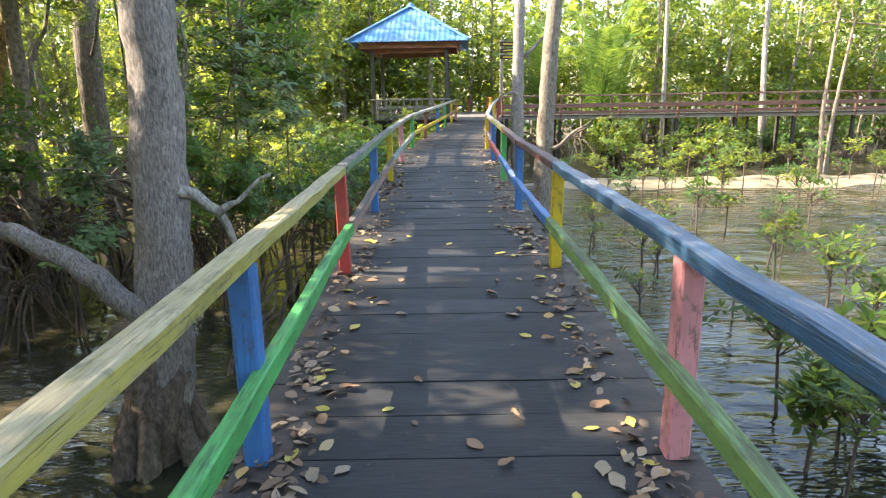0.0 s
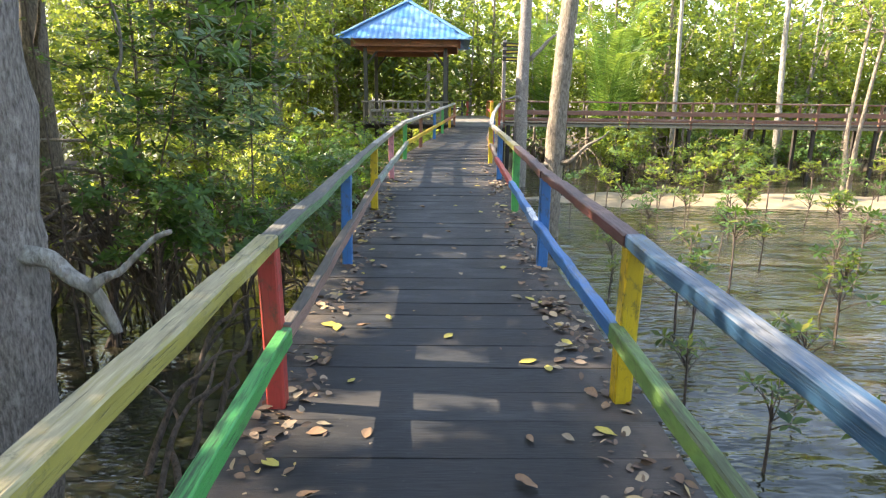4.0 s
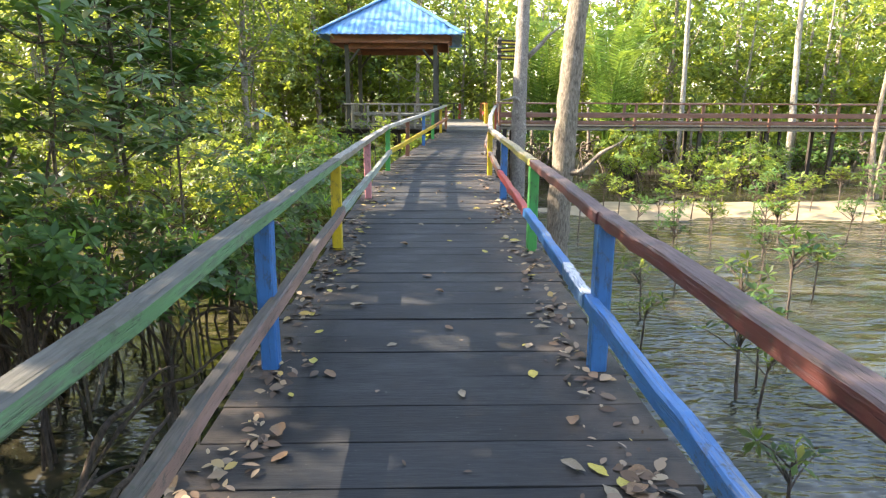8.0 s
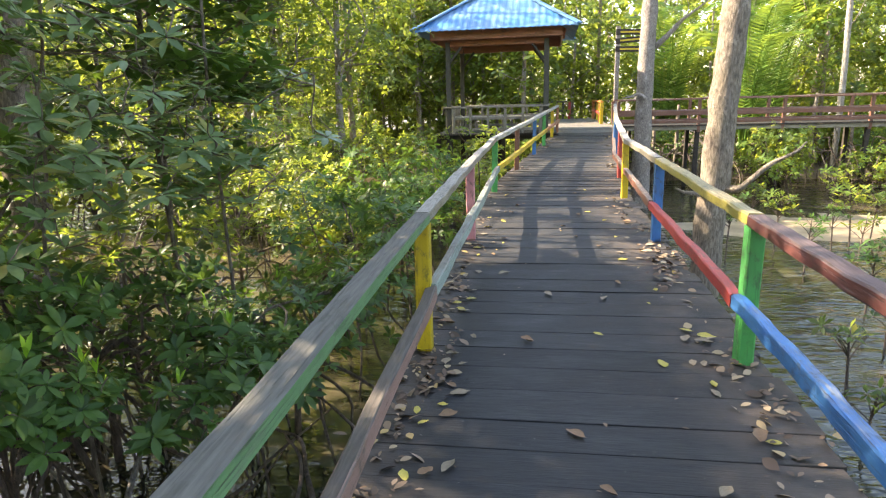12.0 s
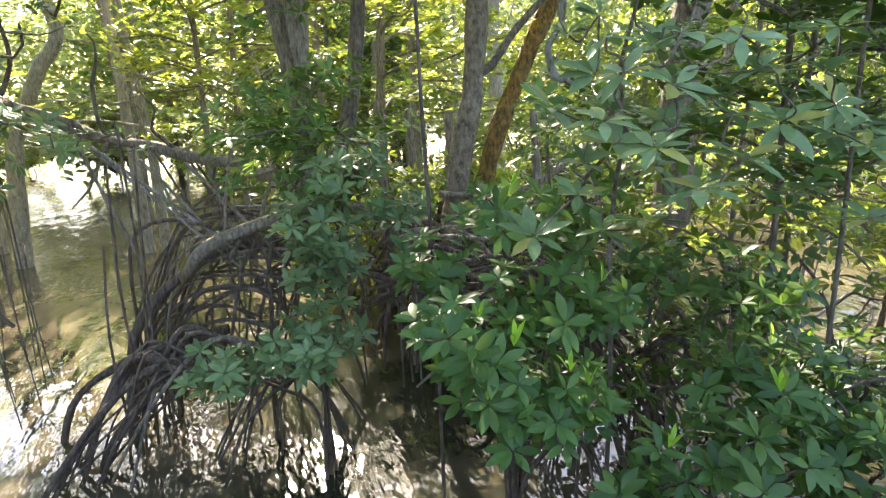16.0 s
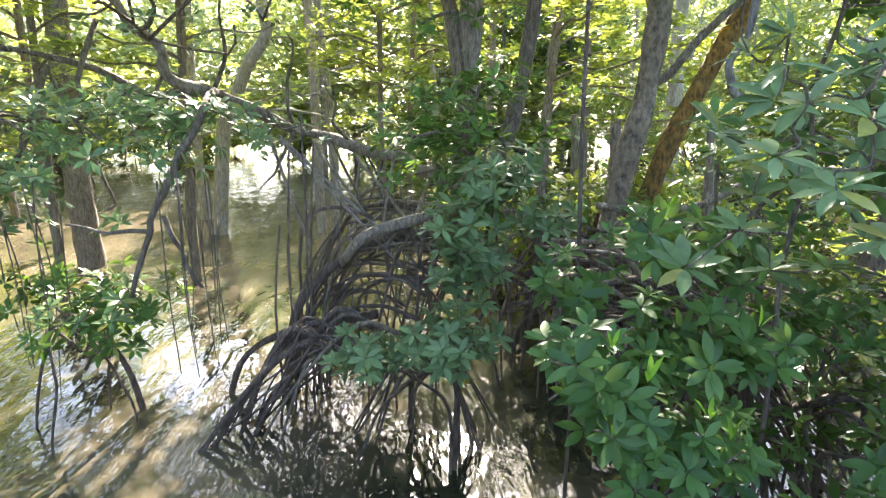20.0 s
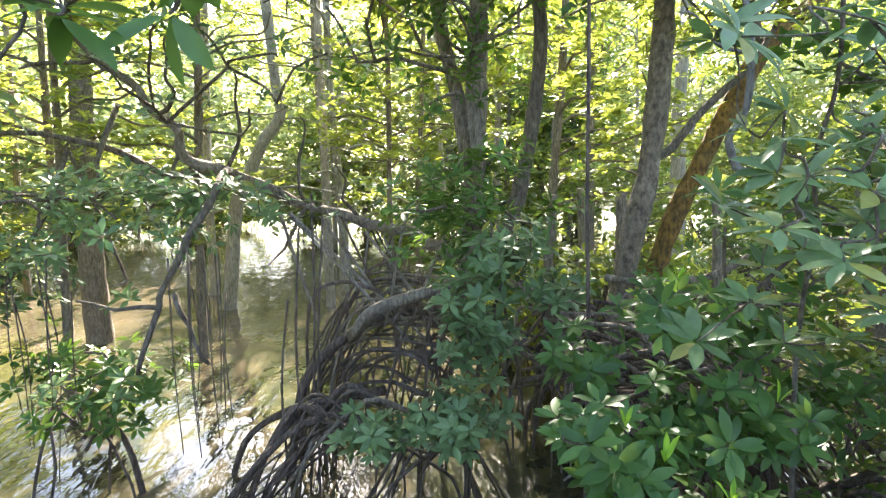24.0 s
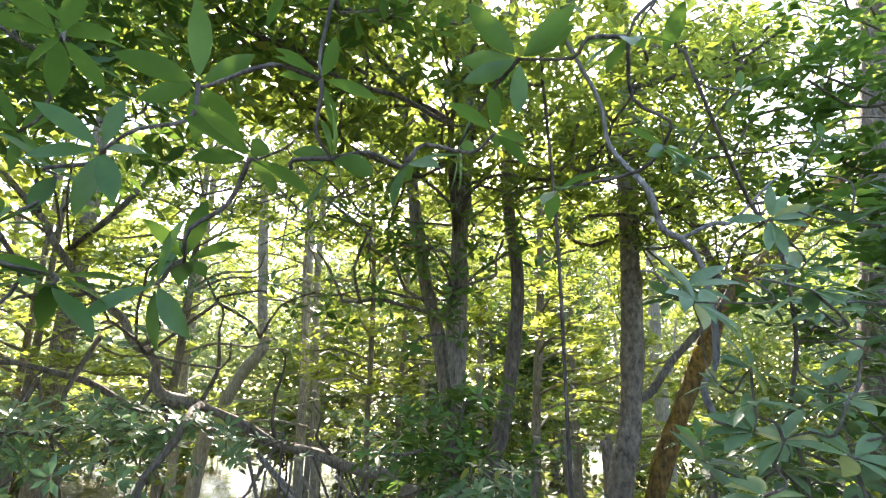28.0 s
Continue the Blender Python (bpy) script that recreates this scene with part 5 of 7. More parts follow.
forked = thing("mangrove_tree", "slender grey-brown mangrove forking above a leafy shrub", "tree", (-5.39, 12.78, WATER))
woody("trunk", forked, bark("ringed_bark", (0.07, 0.052, 0.038), (0.31, 0.245, 0.18), stretch=(3, 3, 2)), [(-5.42, 12.58, -3.62), (-5.39, 12.64, -1.26), (-5.39, 12.74, 0.27), (-5.38, 13, 1.62), (-5.39, 13.09, 3.98), (-5.46, 13.17, 6.73), (-5.65, 13.3, 10.01)], 0.16, 0.1, 14, 0.25, 10)
woody("limb", forked, B_BROWN, [(-5.38, 13, 1.56), (-5.46, 13.43, 1.88), (-5.65, 13.95, 2.34), (-5.65, 14.35, 2.74), (-5.65, 14.87, 3.72)], 0.06, 0.03, 8, 0.25, 4, "side limb of the fork")
woody("limb", forked, B_MID, [(-5.39, 12.51, 0.18), (-5.13, 13.17, 0.18), (-5, 13.82, 0.34), (-4.87, 14.48, 0.7), (-4.6, 15.53, 0.64)], 0.05, 0.03, 7, 0.25, 4, "low bare limb")
tips, axes, cs = clumps(46, (-5.91, 13.43, 10.01), (2.4, 2.4, 2.4), 0.42, 8, 0.3)
foliage("crown", forked, L_FOREST, tips, axes, 6, 0.16, LEAF4)
twigs(forked, B_BROWN, (-5.52, 13.23, 7.65), cs, 0.03, "branchwork")
for centre, radii, n in (((-5.8, 14.5, 6.6), (1.0, 1.3, 0.8), 34), ((-5.2, 13.6, 6.0), (0.9, 0.9, 0.5), 16), ((-7.5, 16.4, 7.6), (1.2, 1.4, 0.8), 30), ((-4.6, 14.2, 5.5), (0.9, 1.2, 0.6), 24)):
    tips, axes, cs = clumps(n, centre, radii, 0.36, 8, 0.2)
    foliage("crown", forked, L_FOREST, tips, axes, 6, 0.16, LEAF4)
    twigs(forked, B_BROWN, (-5.5, 13.2, 5.6), cs, 0.03, "branchwork")
g = Geo()
for i in range(16):
    a = 6.28 * i / 16
    arch_root(g, (0, -0.1, RNG.uniform(0.6, 1.9)), (RNG.uniform(0.5, 1.3) * math.cos(a), RNG.uniform(0.5, 1.3) * math.sin(a), -0.4), RNG.uniform(0.1, 0.3), 0.04, 0.02, i)
part("root_tangle", g.mesh("root_tangle"), B_ROOT, forked)

for i in range(36):
    g = Geo()
    arch_root(g, (ru(-1.2, 0.3), ru(-1.0, 0.6), ru(0.4, 1.8)), (ru(-1.4, 0.8), ru(-1.0, 1.6), -0.4), ru(-0.05, 0.3), ru(0.012, 0.03), 0.01, i * 3.1)
    part("prop_root", g.mesh("prop_root"), B_ROOT if i % 4 else B_MID, forked)

leaning = thing("mangrove_tree", "leaning mangrove trunk with orange lichened bark", "tree", (-6.96, 14.02, WATER))
woody("trunk", leaning, B_ORANGE, [(-6.96, 13.39, -3.38), (-6.96, 13.64, -1.01), (-6.96, 14.02, 0.49), (-6.96, 14.77, 2.12), (-6.96, 15.27, 3.05), (-6.96, 16.02, 3.74), (-6.96, 17.27, 4.93), (-7.08, 18.77, 6.62), (-7.21, 19.52, 8.87)], 0.155, 0.1, 12, 0.28, 8)
woody("limb", leaning, B_BROWN, [(-6.96, 15.27, 3.05), (-6.58, 14.64, 4.12), (-6.46, 14.27, 5.87)], 0.07, 0.03, 8, 0.2)
tips, axes, cs = clumps(40, (-7.33, 19.02, 9.12), (2.5, 2.5, 2.0), 0.42, 8, 0.3)
foliage("crown", leaning, L_FOREST, tips, axes, 6, 0.16, LEAF4)
twigs(leaning, B_BROWN, (-7.21, 19.02, 7.62), cs, 0.03, "branchwork")

straight = thing("mangrove_tree", "straight dark-barked mangrove trunk", "tree", (-6.62, 17.36, WATER))
woody("trunk", straight, B_BROWN, [(-6.62, 17.29, -4.36), (-6.62, 17.33, -0.76), (-6.62, 17.36, 1.78), (-6.62, 17.74, 4.64), (-6.62, 18.19, 7.49), (-6.7, 18.64, 11.98)], 0.34, 0.22, 12, 0.15, 5)
woody("limb", straight, B_BROWN, [(-6.62, 17.44, 2.39), (-6.25, 16.99, 2.54), (-5.95, 16.77, 3.13), (-5.79, 16.69, 4.33)], 0.05, 0.03, 7, 0.2)
tips, axes, cs = clumps(76, (-7.14, 19.84, 6.74), (1.9, 3.2, 1.5), 0.4, 8, 0.2)
foliage("crown", straight, L_FOREST, tips, axes, 6, 0.16, LEAF4)
twigs(straight, B_BROWN, (-6.62, 17.89, 5.54), cs, 0.03, "branchwork")

# near sprays that hang over the railing
spray = thing("mangrove_sapling", "tall young mangrove with large glossy leaves and a pale dead branch", "tree", (-1.7, 12.1, WATER))
woody("trunk", spray, B_BROWN, [(-1.75, 12.3, -2.4), (-1.8, 12.35, -0.8), (-1.95, 12.4, 0.4)], 0.018, 0.016, 7, 0.2)
woody("dead_branch", spray, B_DRY, [(-2.2, 12.24, 1.44), (-2.2, 12.1, 1.5), (-2.2, 12.04, 1.7), (-2.1, 12.08, 2.1), (-2.1, 12.04, 2.4), (-2.1, 11.9, 2.6), (-2.1, 11.7, 2.92), (-2.3, 11.5, 3.6), (-2.6, 11.3, 4.4)], 0.022, 0.016, 8, 0.6, 4, "pale dead branch with a hooked end")
woody("dead_branch", spray, B_DRY, [(-2.1, 12.08, 2.15), (-2.0, 11.8, 2.2), (-1.95, 11.55, 2.35)], 0.014, 0.006, 6, 0.4)
woody("dead_branch", spray, B_DRY, [(-2.1, 11.9, 2.6), (-2.15, 12.3, 2.75), (-2.2, 12.7, 3.1)], 0.016, 0.006, 6, 0.4)
woody("limb", spray, B_BROWN, [(-1.95, 12.4, 0.4), (-1.6, 12.2, 1.2), (-1.3, 12.0, 1.9), (-1.1, 11.7, 2.5), (-0.7, 11.2, 3.0)], 0.014, 0.008, 6, 0.2)
tips = np.array([(-1.0, 11.55, 1.75), (-1.1, 11.7, 1.35), (-0.9, 11.85, 1.15), (-1.3, 12.0, 1.6), (-1.05, 11.95, 2.0), (-0.85, 11.6, 2.35), (-1.4, 12.3, 1.25), (-1.2, 12.4, 0.9), (-0.7, 12.2, 1.5), (-0.6, 12.6, 1.2), (-1.0, 12.7, 1.7), (-0.8, 11.5, 2.9), (-0.95, 11.5, 1.5), (-0.9, 11.6, 1.2), (-1.05, 11.5, 0.95), (-0.95, 11.85, 0.8), (-0.9, 11.8, 1.6), (-1.1, 11.35, 2.1), (-0.9, 11.75, 2.15), (-1.0, 12.1, 2.4), (-1.2, 12.2, 2.9), (-0.95, 11.3, 2.6)])
tips = np.concatenate([tips, np.array([(-1.2, 11.4 + 0.2 * k + RNG.uniform(-0.1, 0.1), 0.75 + 0.32 * j + RNG.uniform(-0.12, 0.12)) for k in range(5) for j in range(5) if (k + j) % 2 == 0])])
near = np.array([(-0.45, 11.18, 1.62), (-0.45, 11.18, 1.34), (-0.5, 11.3, 1.5), (-0.4, 11.46, 1.63), (-0.45, 11.88, 1.16), (-0.42, 11.62, 1.06), (-0.5, 11.53, 1.45), (-0.5, 12.34, 1.48), (-0.45, 12.6, 1.16), (-0.55, 12.18, 1.28), (-0.5, 11.84, 1.63), (-0.5, 12.37, 1.66), (-0.4, 11.37, 1.24), (-0.5, 12.05, 1.5), (-0.42, 11.75, 1.34), (-0.55, 12.5, 1.34), (-0.6, 11.1, 1.95), (-0.55, 11.5, 2.0), (-0.6, 11.9, 1.95), (-0.5, 11.62, 1.8)])
for q in near:
    foliage("leaf_spray", spray, L_SKYLIT, [q], [np.array((0.3, -0.05, 1.0)) + RNG.normal(0, 0.22, 3)], 8, 0.17, LEAF_BIG, (1.1, 1.95))
spray_twigs(spray, B_BROWN, ((-1.1, 11.7, 2.5), (-0.7, 11.2, 3.0), (-1.3, 12.0, 1.9)), near, 0.006)
for q in tips:
    foliage("leaf_spray", spray, L_SKYLIT, [q], [np.array((0.25, -0.05, 1.0)) + RNG.normal(0, 0.25, 3)], 9, 0.18, LEAF_BIG, (0.9, 1.8))
spray_twigs(spray, B_BROWN, ((-1.6, 12.2, 1.2), (-1.3, 12.0, 1.9), (-1.1, 11.7, 2.5), (-0.7, 11.2, 3.0), (-1.75, 12.3, 0.8)), tips, 0.006)

bough = thing("mangrove_sapling", "young mangrove with dark sprays of large leaves beside the railing", "tree", (-1.0, 13.3, WATER))
woody("trunk", bough, B_BROWN, [(-1.0, 13.5, -2.4), (-1.0, 13.4, -0.5), (-0.9, 13.2, 0.8), (-0.8, 13.0, 1.7), (-0.7, 12.9, 2.6)], 0.018, 0.01, 7, 0.2)
tips = np.array([(RNG.uniform(-1.7, 0.1), RNG.uniform(12.4, 13.7), RNG.uniform(0.8, 2.3)) for k in range(24)])
for q in tips:
    foliage("leaf_spray", bough, L_SKYLIT, [q], [np.array((0.1, -0.1, 1.0)) + RNG.normal(0, 0.25, 3)], 8, 0.17, LEAF_BIG, (1.0, 1.8))
spray_twigs(bough, B_BROWN, ((-0.95, 13.3, 0.4), (-0.9, 13.2, 0.8), (-0.85, 13.1, 1.3), (-0.8, 13.0, 1.7), (-0.75, 12.95, 2.2)), tips, 0.008)

over = tree_a
woody("hanging_limb", over, B_BROWN, [(-0.6, 7.55, 3.5), (-0.45, 8.0, 3.35), (-0.2, 8.6, 3.2), (-0.1, 8.95, 3.0), (0.1, 9.8, 3.0), (0.1, 10.6, 3.1)], 0.03, 0.012, 7, 0.2, 4, "thin limb hanging over the railing")
tips = np.array([(0.1, 9.36, 1.84), (0.1, 9.55, 1.83), (-0.1, 9.1, 1.7), (-0.05, 9.25, 2.1), (0.15, 9.6, 2.25), (0.15, 9.85, 2.28), (0.12, 9.3, 2.35), (0.1, 10.3, 2.4), (0.15, 10.55, 2.45), (0.1, 9.95, 2.6), (0.1, 9.5, 2.65), (0.0, 10.8, 2.7), (-0.1, 9.2, 2.5), (-0.2, 9.7, 2.75), (0.2, 10.15, 2.7), (-0.1, 10.45, 2.15), (0.0, 10.7, 2.25), (-0.2, 10.2, 2.3), (-0.3, 9.0, 2.3), (0.0, 9.05, 2.65), (0.12, 9.42, 2.1), (0.15, 9.72, 2.09), (0.1, 9.88, 2.12), (0.15, 10.04, 2.1), (0.12, 9.36, 1.82), (0.05, 9.2, 1.95), (0.2, 10.22, 2.16), (0.1, 9.6, 1.88)])
for q in tips:
    foliage("leaf_spray", over, L_DARK, [q], [np.array((0.1, 0.15, 0.5)) + RNG.normal(0, 0.3, 3)], 6, 0.14, LEAF_BIG, (0.9, 2.1), "large dark glossy leaves")
spray_twigs(over, B_BROWN, ((-0.1, 8.95, 3.0), (0.0, 9.4, 3.0), (0.1, 9.8, 3.0), (0.1, 10.6, 3.1)), tips, 0.006)
sapling_stem = thing("mangrove_sapling", "thin upright bare mangrove stem rising out of a shrub", "tree", (-2.7, 11.35, WATER))
woody("trunk", sapling_stem, B_ROOT, [(-2.7, 11.4, -2.3), (-2.7, 11.38, -0.1), (-2.7, 11.33, 1.3), (-2.7, 11.29, 2.8), (-2.75, 11.2, 4.4)], 0.016, 0.012, 7, 0.2, 5)
tips, axes, cs = clumps(10, (-2.75, 11.2, 4.4), (0.7, 0.7, 0.5), 0.25, 7)
foliage("crown", sapling_stem, L_FOREST, tips, axes, 6, 0.15, LEAF4)


# ---- forest trees: a few kinds, each copied about ----
def forest_tree(label, height, trunk_r, crown, mid, n, per, count, size, leaf, bk, clump=0.45, limbs=3):
    """A tall thin trunk with limbs under an uneven crown."""
    t = thing("forest_tree", label, "tree", (0, 0, 0), "forest trees")
    lean = RNG.normal(0, 0.25, 2)
    g = Geo()
    top = Vector((lean[0], lean[1], height))
    line_pts = bent([(0, 0, -0.6), (0.08, -0.05, height * 0.3), (lean[0] * 0.3, lean[1] * 0.5, height * 0.62), top], 3)
    tube(g, line_pts, trunk_r, trunk_r * 0.35, 7, 0.18, height)
    tips, axes, cs = clumps(n, (lean[0] * 0.6, lean[1] * 0.6, height * mid), crown, clump, per, 0.3)
    branching(g, tuple(line_pts[int(len(line_pts) * mid * 0.75)]), cs[::limbs], trunk_r * 0.4, 4)
    part("trunk", g.mesh("trunk"), bk, t)
    part("crown", blades("crown", rosettes(tips, axes, count, size), LEAF2), leaf, t)
    return t


KINDS = [
    forest_tree("tall slender mangrove with a ragged sunlit crown", 10.0, 0.13, (2.1, 2.1, 4.0), 0.62, 90, 8, 5, 0.2, L_FOREST, B_GREY),
    forest_tree("slender mangrove with yellow-green crown", 8.5, 0.1, (2.0, 2.0, 3.6), 0.58, 84, 8, 5, 0.19, L_LIGHT_SUNLIT, B_PALE),
    forest_tree("tall dark-barked mangrove in full leaf", 12.0, 0.16, (2.3, 2.3, 4.6), 0.64, 96, 8, 5, 0.21, L_FOREST, B_MID),
    forest_tree("young forest mangrove in light green leaf", 5.0, 0.06, (1.5, 1.5, 2.3), 0.55, 56, 8, 5, 0.17, L_LIGHT_SUNLIT, B_BROWN),
]
TALL = [
    forest_tree("tall mangrove with a high spreading crown", 10.5, 0.16, (2.7, 2.7, 2.6), 0.74, 120, 9, 5, 0.18, L_FOREST, B_MID),
    forest_tree("tall pale-barked mangrove with a high crown", 9.5, 0.14, (2.6, 2.6, 2.4), 0.72, 120, 9, 5, 0.17, L_DARK, B_GREY),
]
FAR = [
    forest_tree("distant mangrove with a ragged crown", 11.0, 0.13, (2.4, 2.4, 5.0), 0.55, 84, 5, 4, 0.38, L_FOREST, B_GREY, 0.5, 8),
    forest_tree("distant yellow-green mangrove with pale trunk", 9.5, 0.11, (2.3, 2.3, 4.4), 0.54, 80, 5, 4, 0.36, L_LIGHT_SUNLIT, B_PALE, 0.5, 8),
    forest_tree("distant tall dark mangrove tree", 13.0, 0.15, (2.6, 2.6, 5.8), 0.56, 90, 5, 4, 0.4, L_FOREST, B_MID, 0.5, 8),
]


def low_bush(label, leaf, size, r, n, per):
    t = thing("undergrowth_bush", label, "shrub", (0, 0, 0), "undergrowth")
    tips, axes, cs = clumps(n, (0, 0, r * 0.85), (r, r, r * 0.85), 0.3, per, 0.35)
    part("crown", blades("crown", rosettes(tips, axes, 5, size), LEAF2), leaf, t)
    g = Geo()
    for i, c in enumerate(cs[::3]):
        tube(g, [(0, 0, 0.1), Vector(c) * 0.5 + Vector((0.05, 0, 0.1)), c], 0.03, 0.01, 4, 0.2, i)
    for i in range(7):
        a = 6.28 * i / 7
        tube(g, bent([(0, 0, RNG.uniform(0.4, 0.9)), (0.5 * math.cos(a), 0.5 * math.sin(a), 0.5), (0.8 * math.cos(a), 0.8 * math.sin(a), -0.5)], 2), 0.035, 0.02, 4, 0.2, i)
    part("stem", g.mesh("stem"), B_ROOT, t)
    return t


BUSHES = [low_bush("low mangrove undergrowth on stilt roots", L_DARK, 0.19, 1.3, 36, 7), low_bush("sunlit yellow-green mangrove undergrowth", L_LIGHT_SUNLIT, 0.19, 1.2, 36, 7), low_bush("mid-green mangrove undergrowth on stilt roots", L_FOREST, 0.2, 1.5, 40, 7)]
FARBUSH = [low_bush("distant sunlit yellow-green undergrowth", L_LIGHT_SUNLIT, 0.3, 1.5, 34, 5), low_bush("distant mid-green mangrove undergrowth", L_FOREST, 0.32, 1.7, 34, 5)]
for i, k in enumerate(KINDS + FAR + BUSHES + FARBUSH + TALL):
    k.location = (-40 + 5 * i, -30, WATER + 0.2)
rng_f = random.Random(5)


def scatter(kinds, weights, n, area, keep, gap, z=WATER + 0.15):
    """Copies over an area of the plan, away from each other and from open places."""
    spots = []
    tries = 0
    while len(spots) < n and tries < n * 40:
        tries += 1
        x, y = rng_f.uniform(area[0], area[2]), rng_f.uniform(area[1], area[3])
        if not keep(x, y) or any((x - a) ** 2 + (y - b) ** 2 < gap * gap for a, b in spots):
            continue
        spots.append((x, y))
        k = rng_f.choices(kinds, weights)[0]
        s = rng_f.uniform(0.7, 1.02)
        m = Matrix.Translation((x, y, z)) @ Matrix.Rotation(rng_f.uniform(0, 6.28), 4, "Z") @ Matrix.Diagonal((s, s, s * rng_f.uniform(0.9, 1.15), 1))
        if not (-26 < x < -2.2 and 20.7 < y + 0.13 * (x + 3) < 22.6):
            copy_thing(k, m)


def west(x, y):
    channel = -15 < x < -2 and 1.5 < y < 10.5 + (4.0 if x < -7 else 0.0)
    stand_spot = -7.2 < x and 9 < y < 17.5
    lit = (26 < y < 30.5 and x > -12) or (-20 < x < -6 and 10.5 < y < 19)
    return not channel and not stand_spot and not lit and x < -2.6 and (x < -4.0 or y < 4 or y > 19) and not (x > -3 and 26 < y < 33)


def sun_lane(x, y):
    """The open reach of water through which the low sun comes in, and the side arm of the channel."""
    arm = x > -42 and -0.72 < (y - 9.95) / (1.31 - x) < -0.1
    glade = -26 < x < -2.2 and 16.2 < y + 0.13 * (x + 3) < 20.8
    return (-17 < x < -8 and 7.5 < y < 12.5) or (-26 < x <= -17 and 8.4 < y < 15.0) or arm or glade


def anywhere(x, y):
    return True


scatter(KINDS, (6, 2, 6, 2), 42, (-17, -6, -3.4, 30), lambda x, y: west(x, y) and not sun_lane(x, y), 1.5)
scatter(TALL, (3, 3), 18, (-27, -4, -6.5, 22), lambda x, y: not (x > -16 and -0.5 < y < 17.5) and not sun_lane(x, y), 2.6)
scatter(TALL, (3, 3), 5, (-6, -3, -2.5, 4.5), anywhere, 2.2)
scatter(FAR, (2, 6, 1), 10, (-44, 2, -24, 20), lambda x, y: not sun_lane(x, y), 2.4)
scatter(FAR, (4, 5, 3), 36, (-40, -16, -15, 40), lambda x, y: not sun_lane(x, y), 2.6)
scatter(BUSHES, (3, 3, 3), 30, (-14, -4, -2.8, 23), lambda x, y: west(x, y) and not (x > -8 and sun_lane(x, y)), 1.2)
scatter(BUSHES, (3, 1, 3), 14, (-12, 23, -3.2, 32), anywhere, 1.4)
scatter(FARBUSH, (5, 1), 40, (-34, -10, -15, 34), lambda x, y: not sun_lane(x, y) or x < -18, 1.7)
scatter(FAR, (5, 2, 5), 56, (-4, 36, 46, 48), lambda x, y: not (1.5 < x < 6 and y < 41) and not (8.5 < x < 13 and y < 39), 1.7)
scatter(FAR, (3, 5, 3), 18, (-30, 48, 60, 60), anywhere, 2.4)
scatter(FAR, (5, 1, 5), 28, (-24, 34, -3, 50), lambda x, y: y + 0.13 * (x - 4) > 36.0, 2.2)
scatter(FARBUSH, (5, 2), 48, (5.8, 35.0, 46, 39.5), anywhere, 1.2)
scatter(FARBUSH, (1, 5), 26, (-14, 33.5, 2, 42), anywhere, 1.2)
scatter(KINDS, (4, 1, 4, 1), 12, (-12, 31, 0, 40), lambda x, y: (y > 33.5 or x < -3) and not 30.2 < y + 0.13 * (x - 4) < 36.0, 1.6)
scatter(FAR, (3, 4, 3), 13, (32, -12, 52, 30), anywhere, 2.2)
scatter(FAR, (3, 4, 3), 11, (-20, -26, 40, -10), anywhere, 2.4)


def far_woods():
    """The woods beyond, all round the place, as one loose belt of leaves."""
    n = 40000
    a = RNG.uniform(0, 2 * math.pi, n)
    r = RNG.uniform(52, 66, n)
    h = 15 + 3.5 * np.sin(a * 23) + 2.0 * np.sin(a * 61 + 1) + 4.0 * np.clip(-np.cos(a), 0, 1)
    z = WATER + RNG.random(n) ** 0.9 * h
    tips = np.stack([4 + r * np.cos(a), 14 + r * np.sin(a), z], -1)
    part_mats = rosettes(tips, RNG.normal(size=(n, 3)) + np.array((0, 0, 0.8)), 1, 1.3, width=1.3)
    ob = part("far_woods", blades("far_woods", part_mats, LEAF2), L_FOREST)
    tagged(ob, "distant belt of green mangrove woods round the place", "woods", kind="stuff")


far_woods()


def sunlit_thicket():
    """The dense, sunlit thicket that closes the view to the west, in clumps of leaves."""
    n, per = 1900, 60
    x = -23 - 19 * RNG.random(n) ** 1.15
    y = RNG.uniform(-26, 48, n)
    top = 5.0 + (2.0 + 0.3 * (-23 - x)) * np.clip((y - 4) / 6, 0, 1) + 0.52 * (-23 - x) + 1.6 * np.sin(y * 0.7) + 1.0 * np.sin(y * 1.9 + x)
    z = WATER + 0.3 + RNG.random(n) ** 0.85 * top
    reach = (y > -14) & (y < 4.5) & (z > 4.2) & (z < 11) & (RNG.random(n) < 0.25)
    x, y, z = x[~reach], y[~reach], z[~reach]
    c = np.repeat(np.stack([x, y, z], -1), per, 0)
    tips = c + RNG.normal(size=c.shape) * np.array((0.9, 0.9, 0.42))
    keep = ~((tips[:, 1] > 0) & (tips[:, 1] < 5.5) & (tips[:, 2] < -0.6) & (tips[:, 0] > -32))
    tips = tips[keep]
    axes = RNG.normal(0, 0.45, tips.shape) + np.array((0, 0, 1.0))
    # Haze over the far thicket comes from its pale leaf colour
    ob = part("sunlit_thicket", blades("sunlit_thicket", rosettes(tips, axes, 1, 0.44, (1.0, 1.8), 1.25), LEAF2), L_HAZY)
    tagged(ob, "dense yellow-green mangrove thicket beyond the channel", "woods", kind="stuff")


sunlit_thicket()


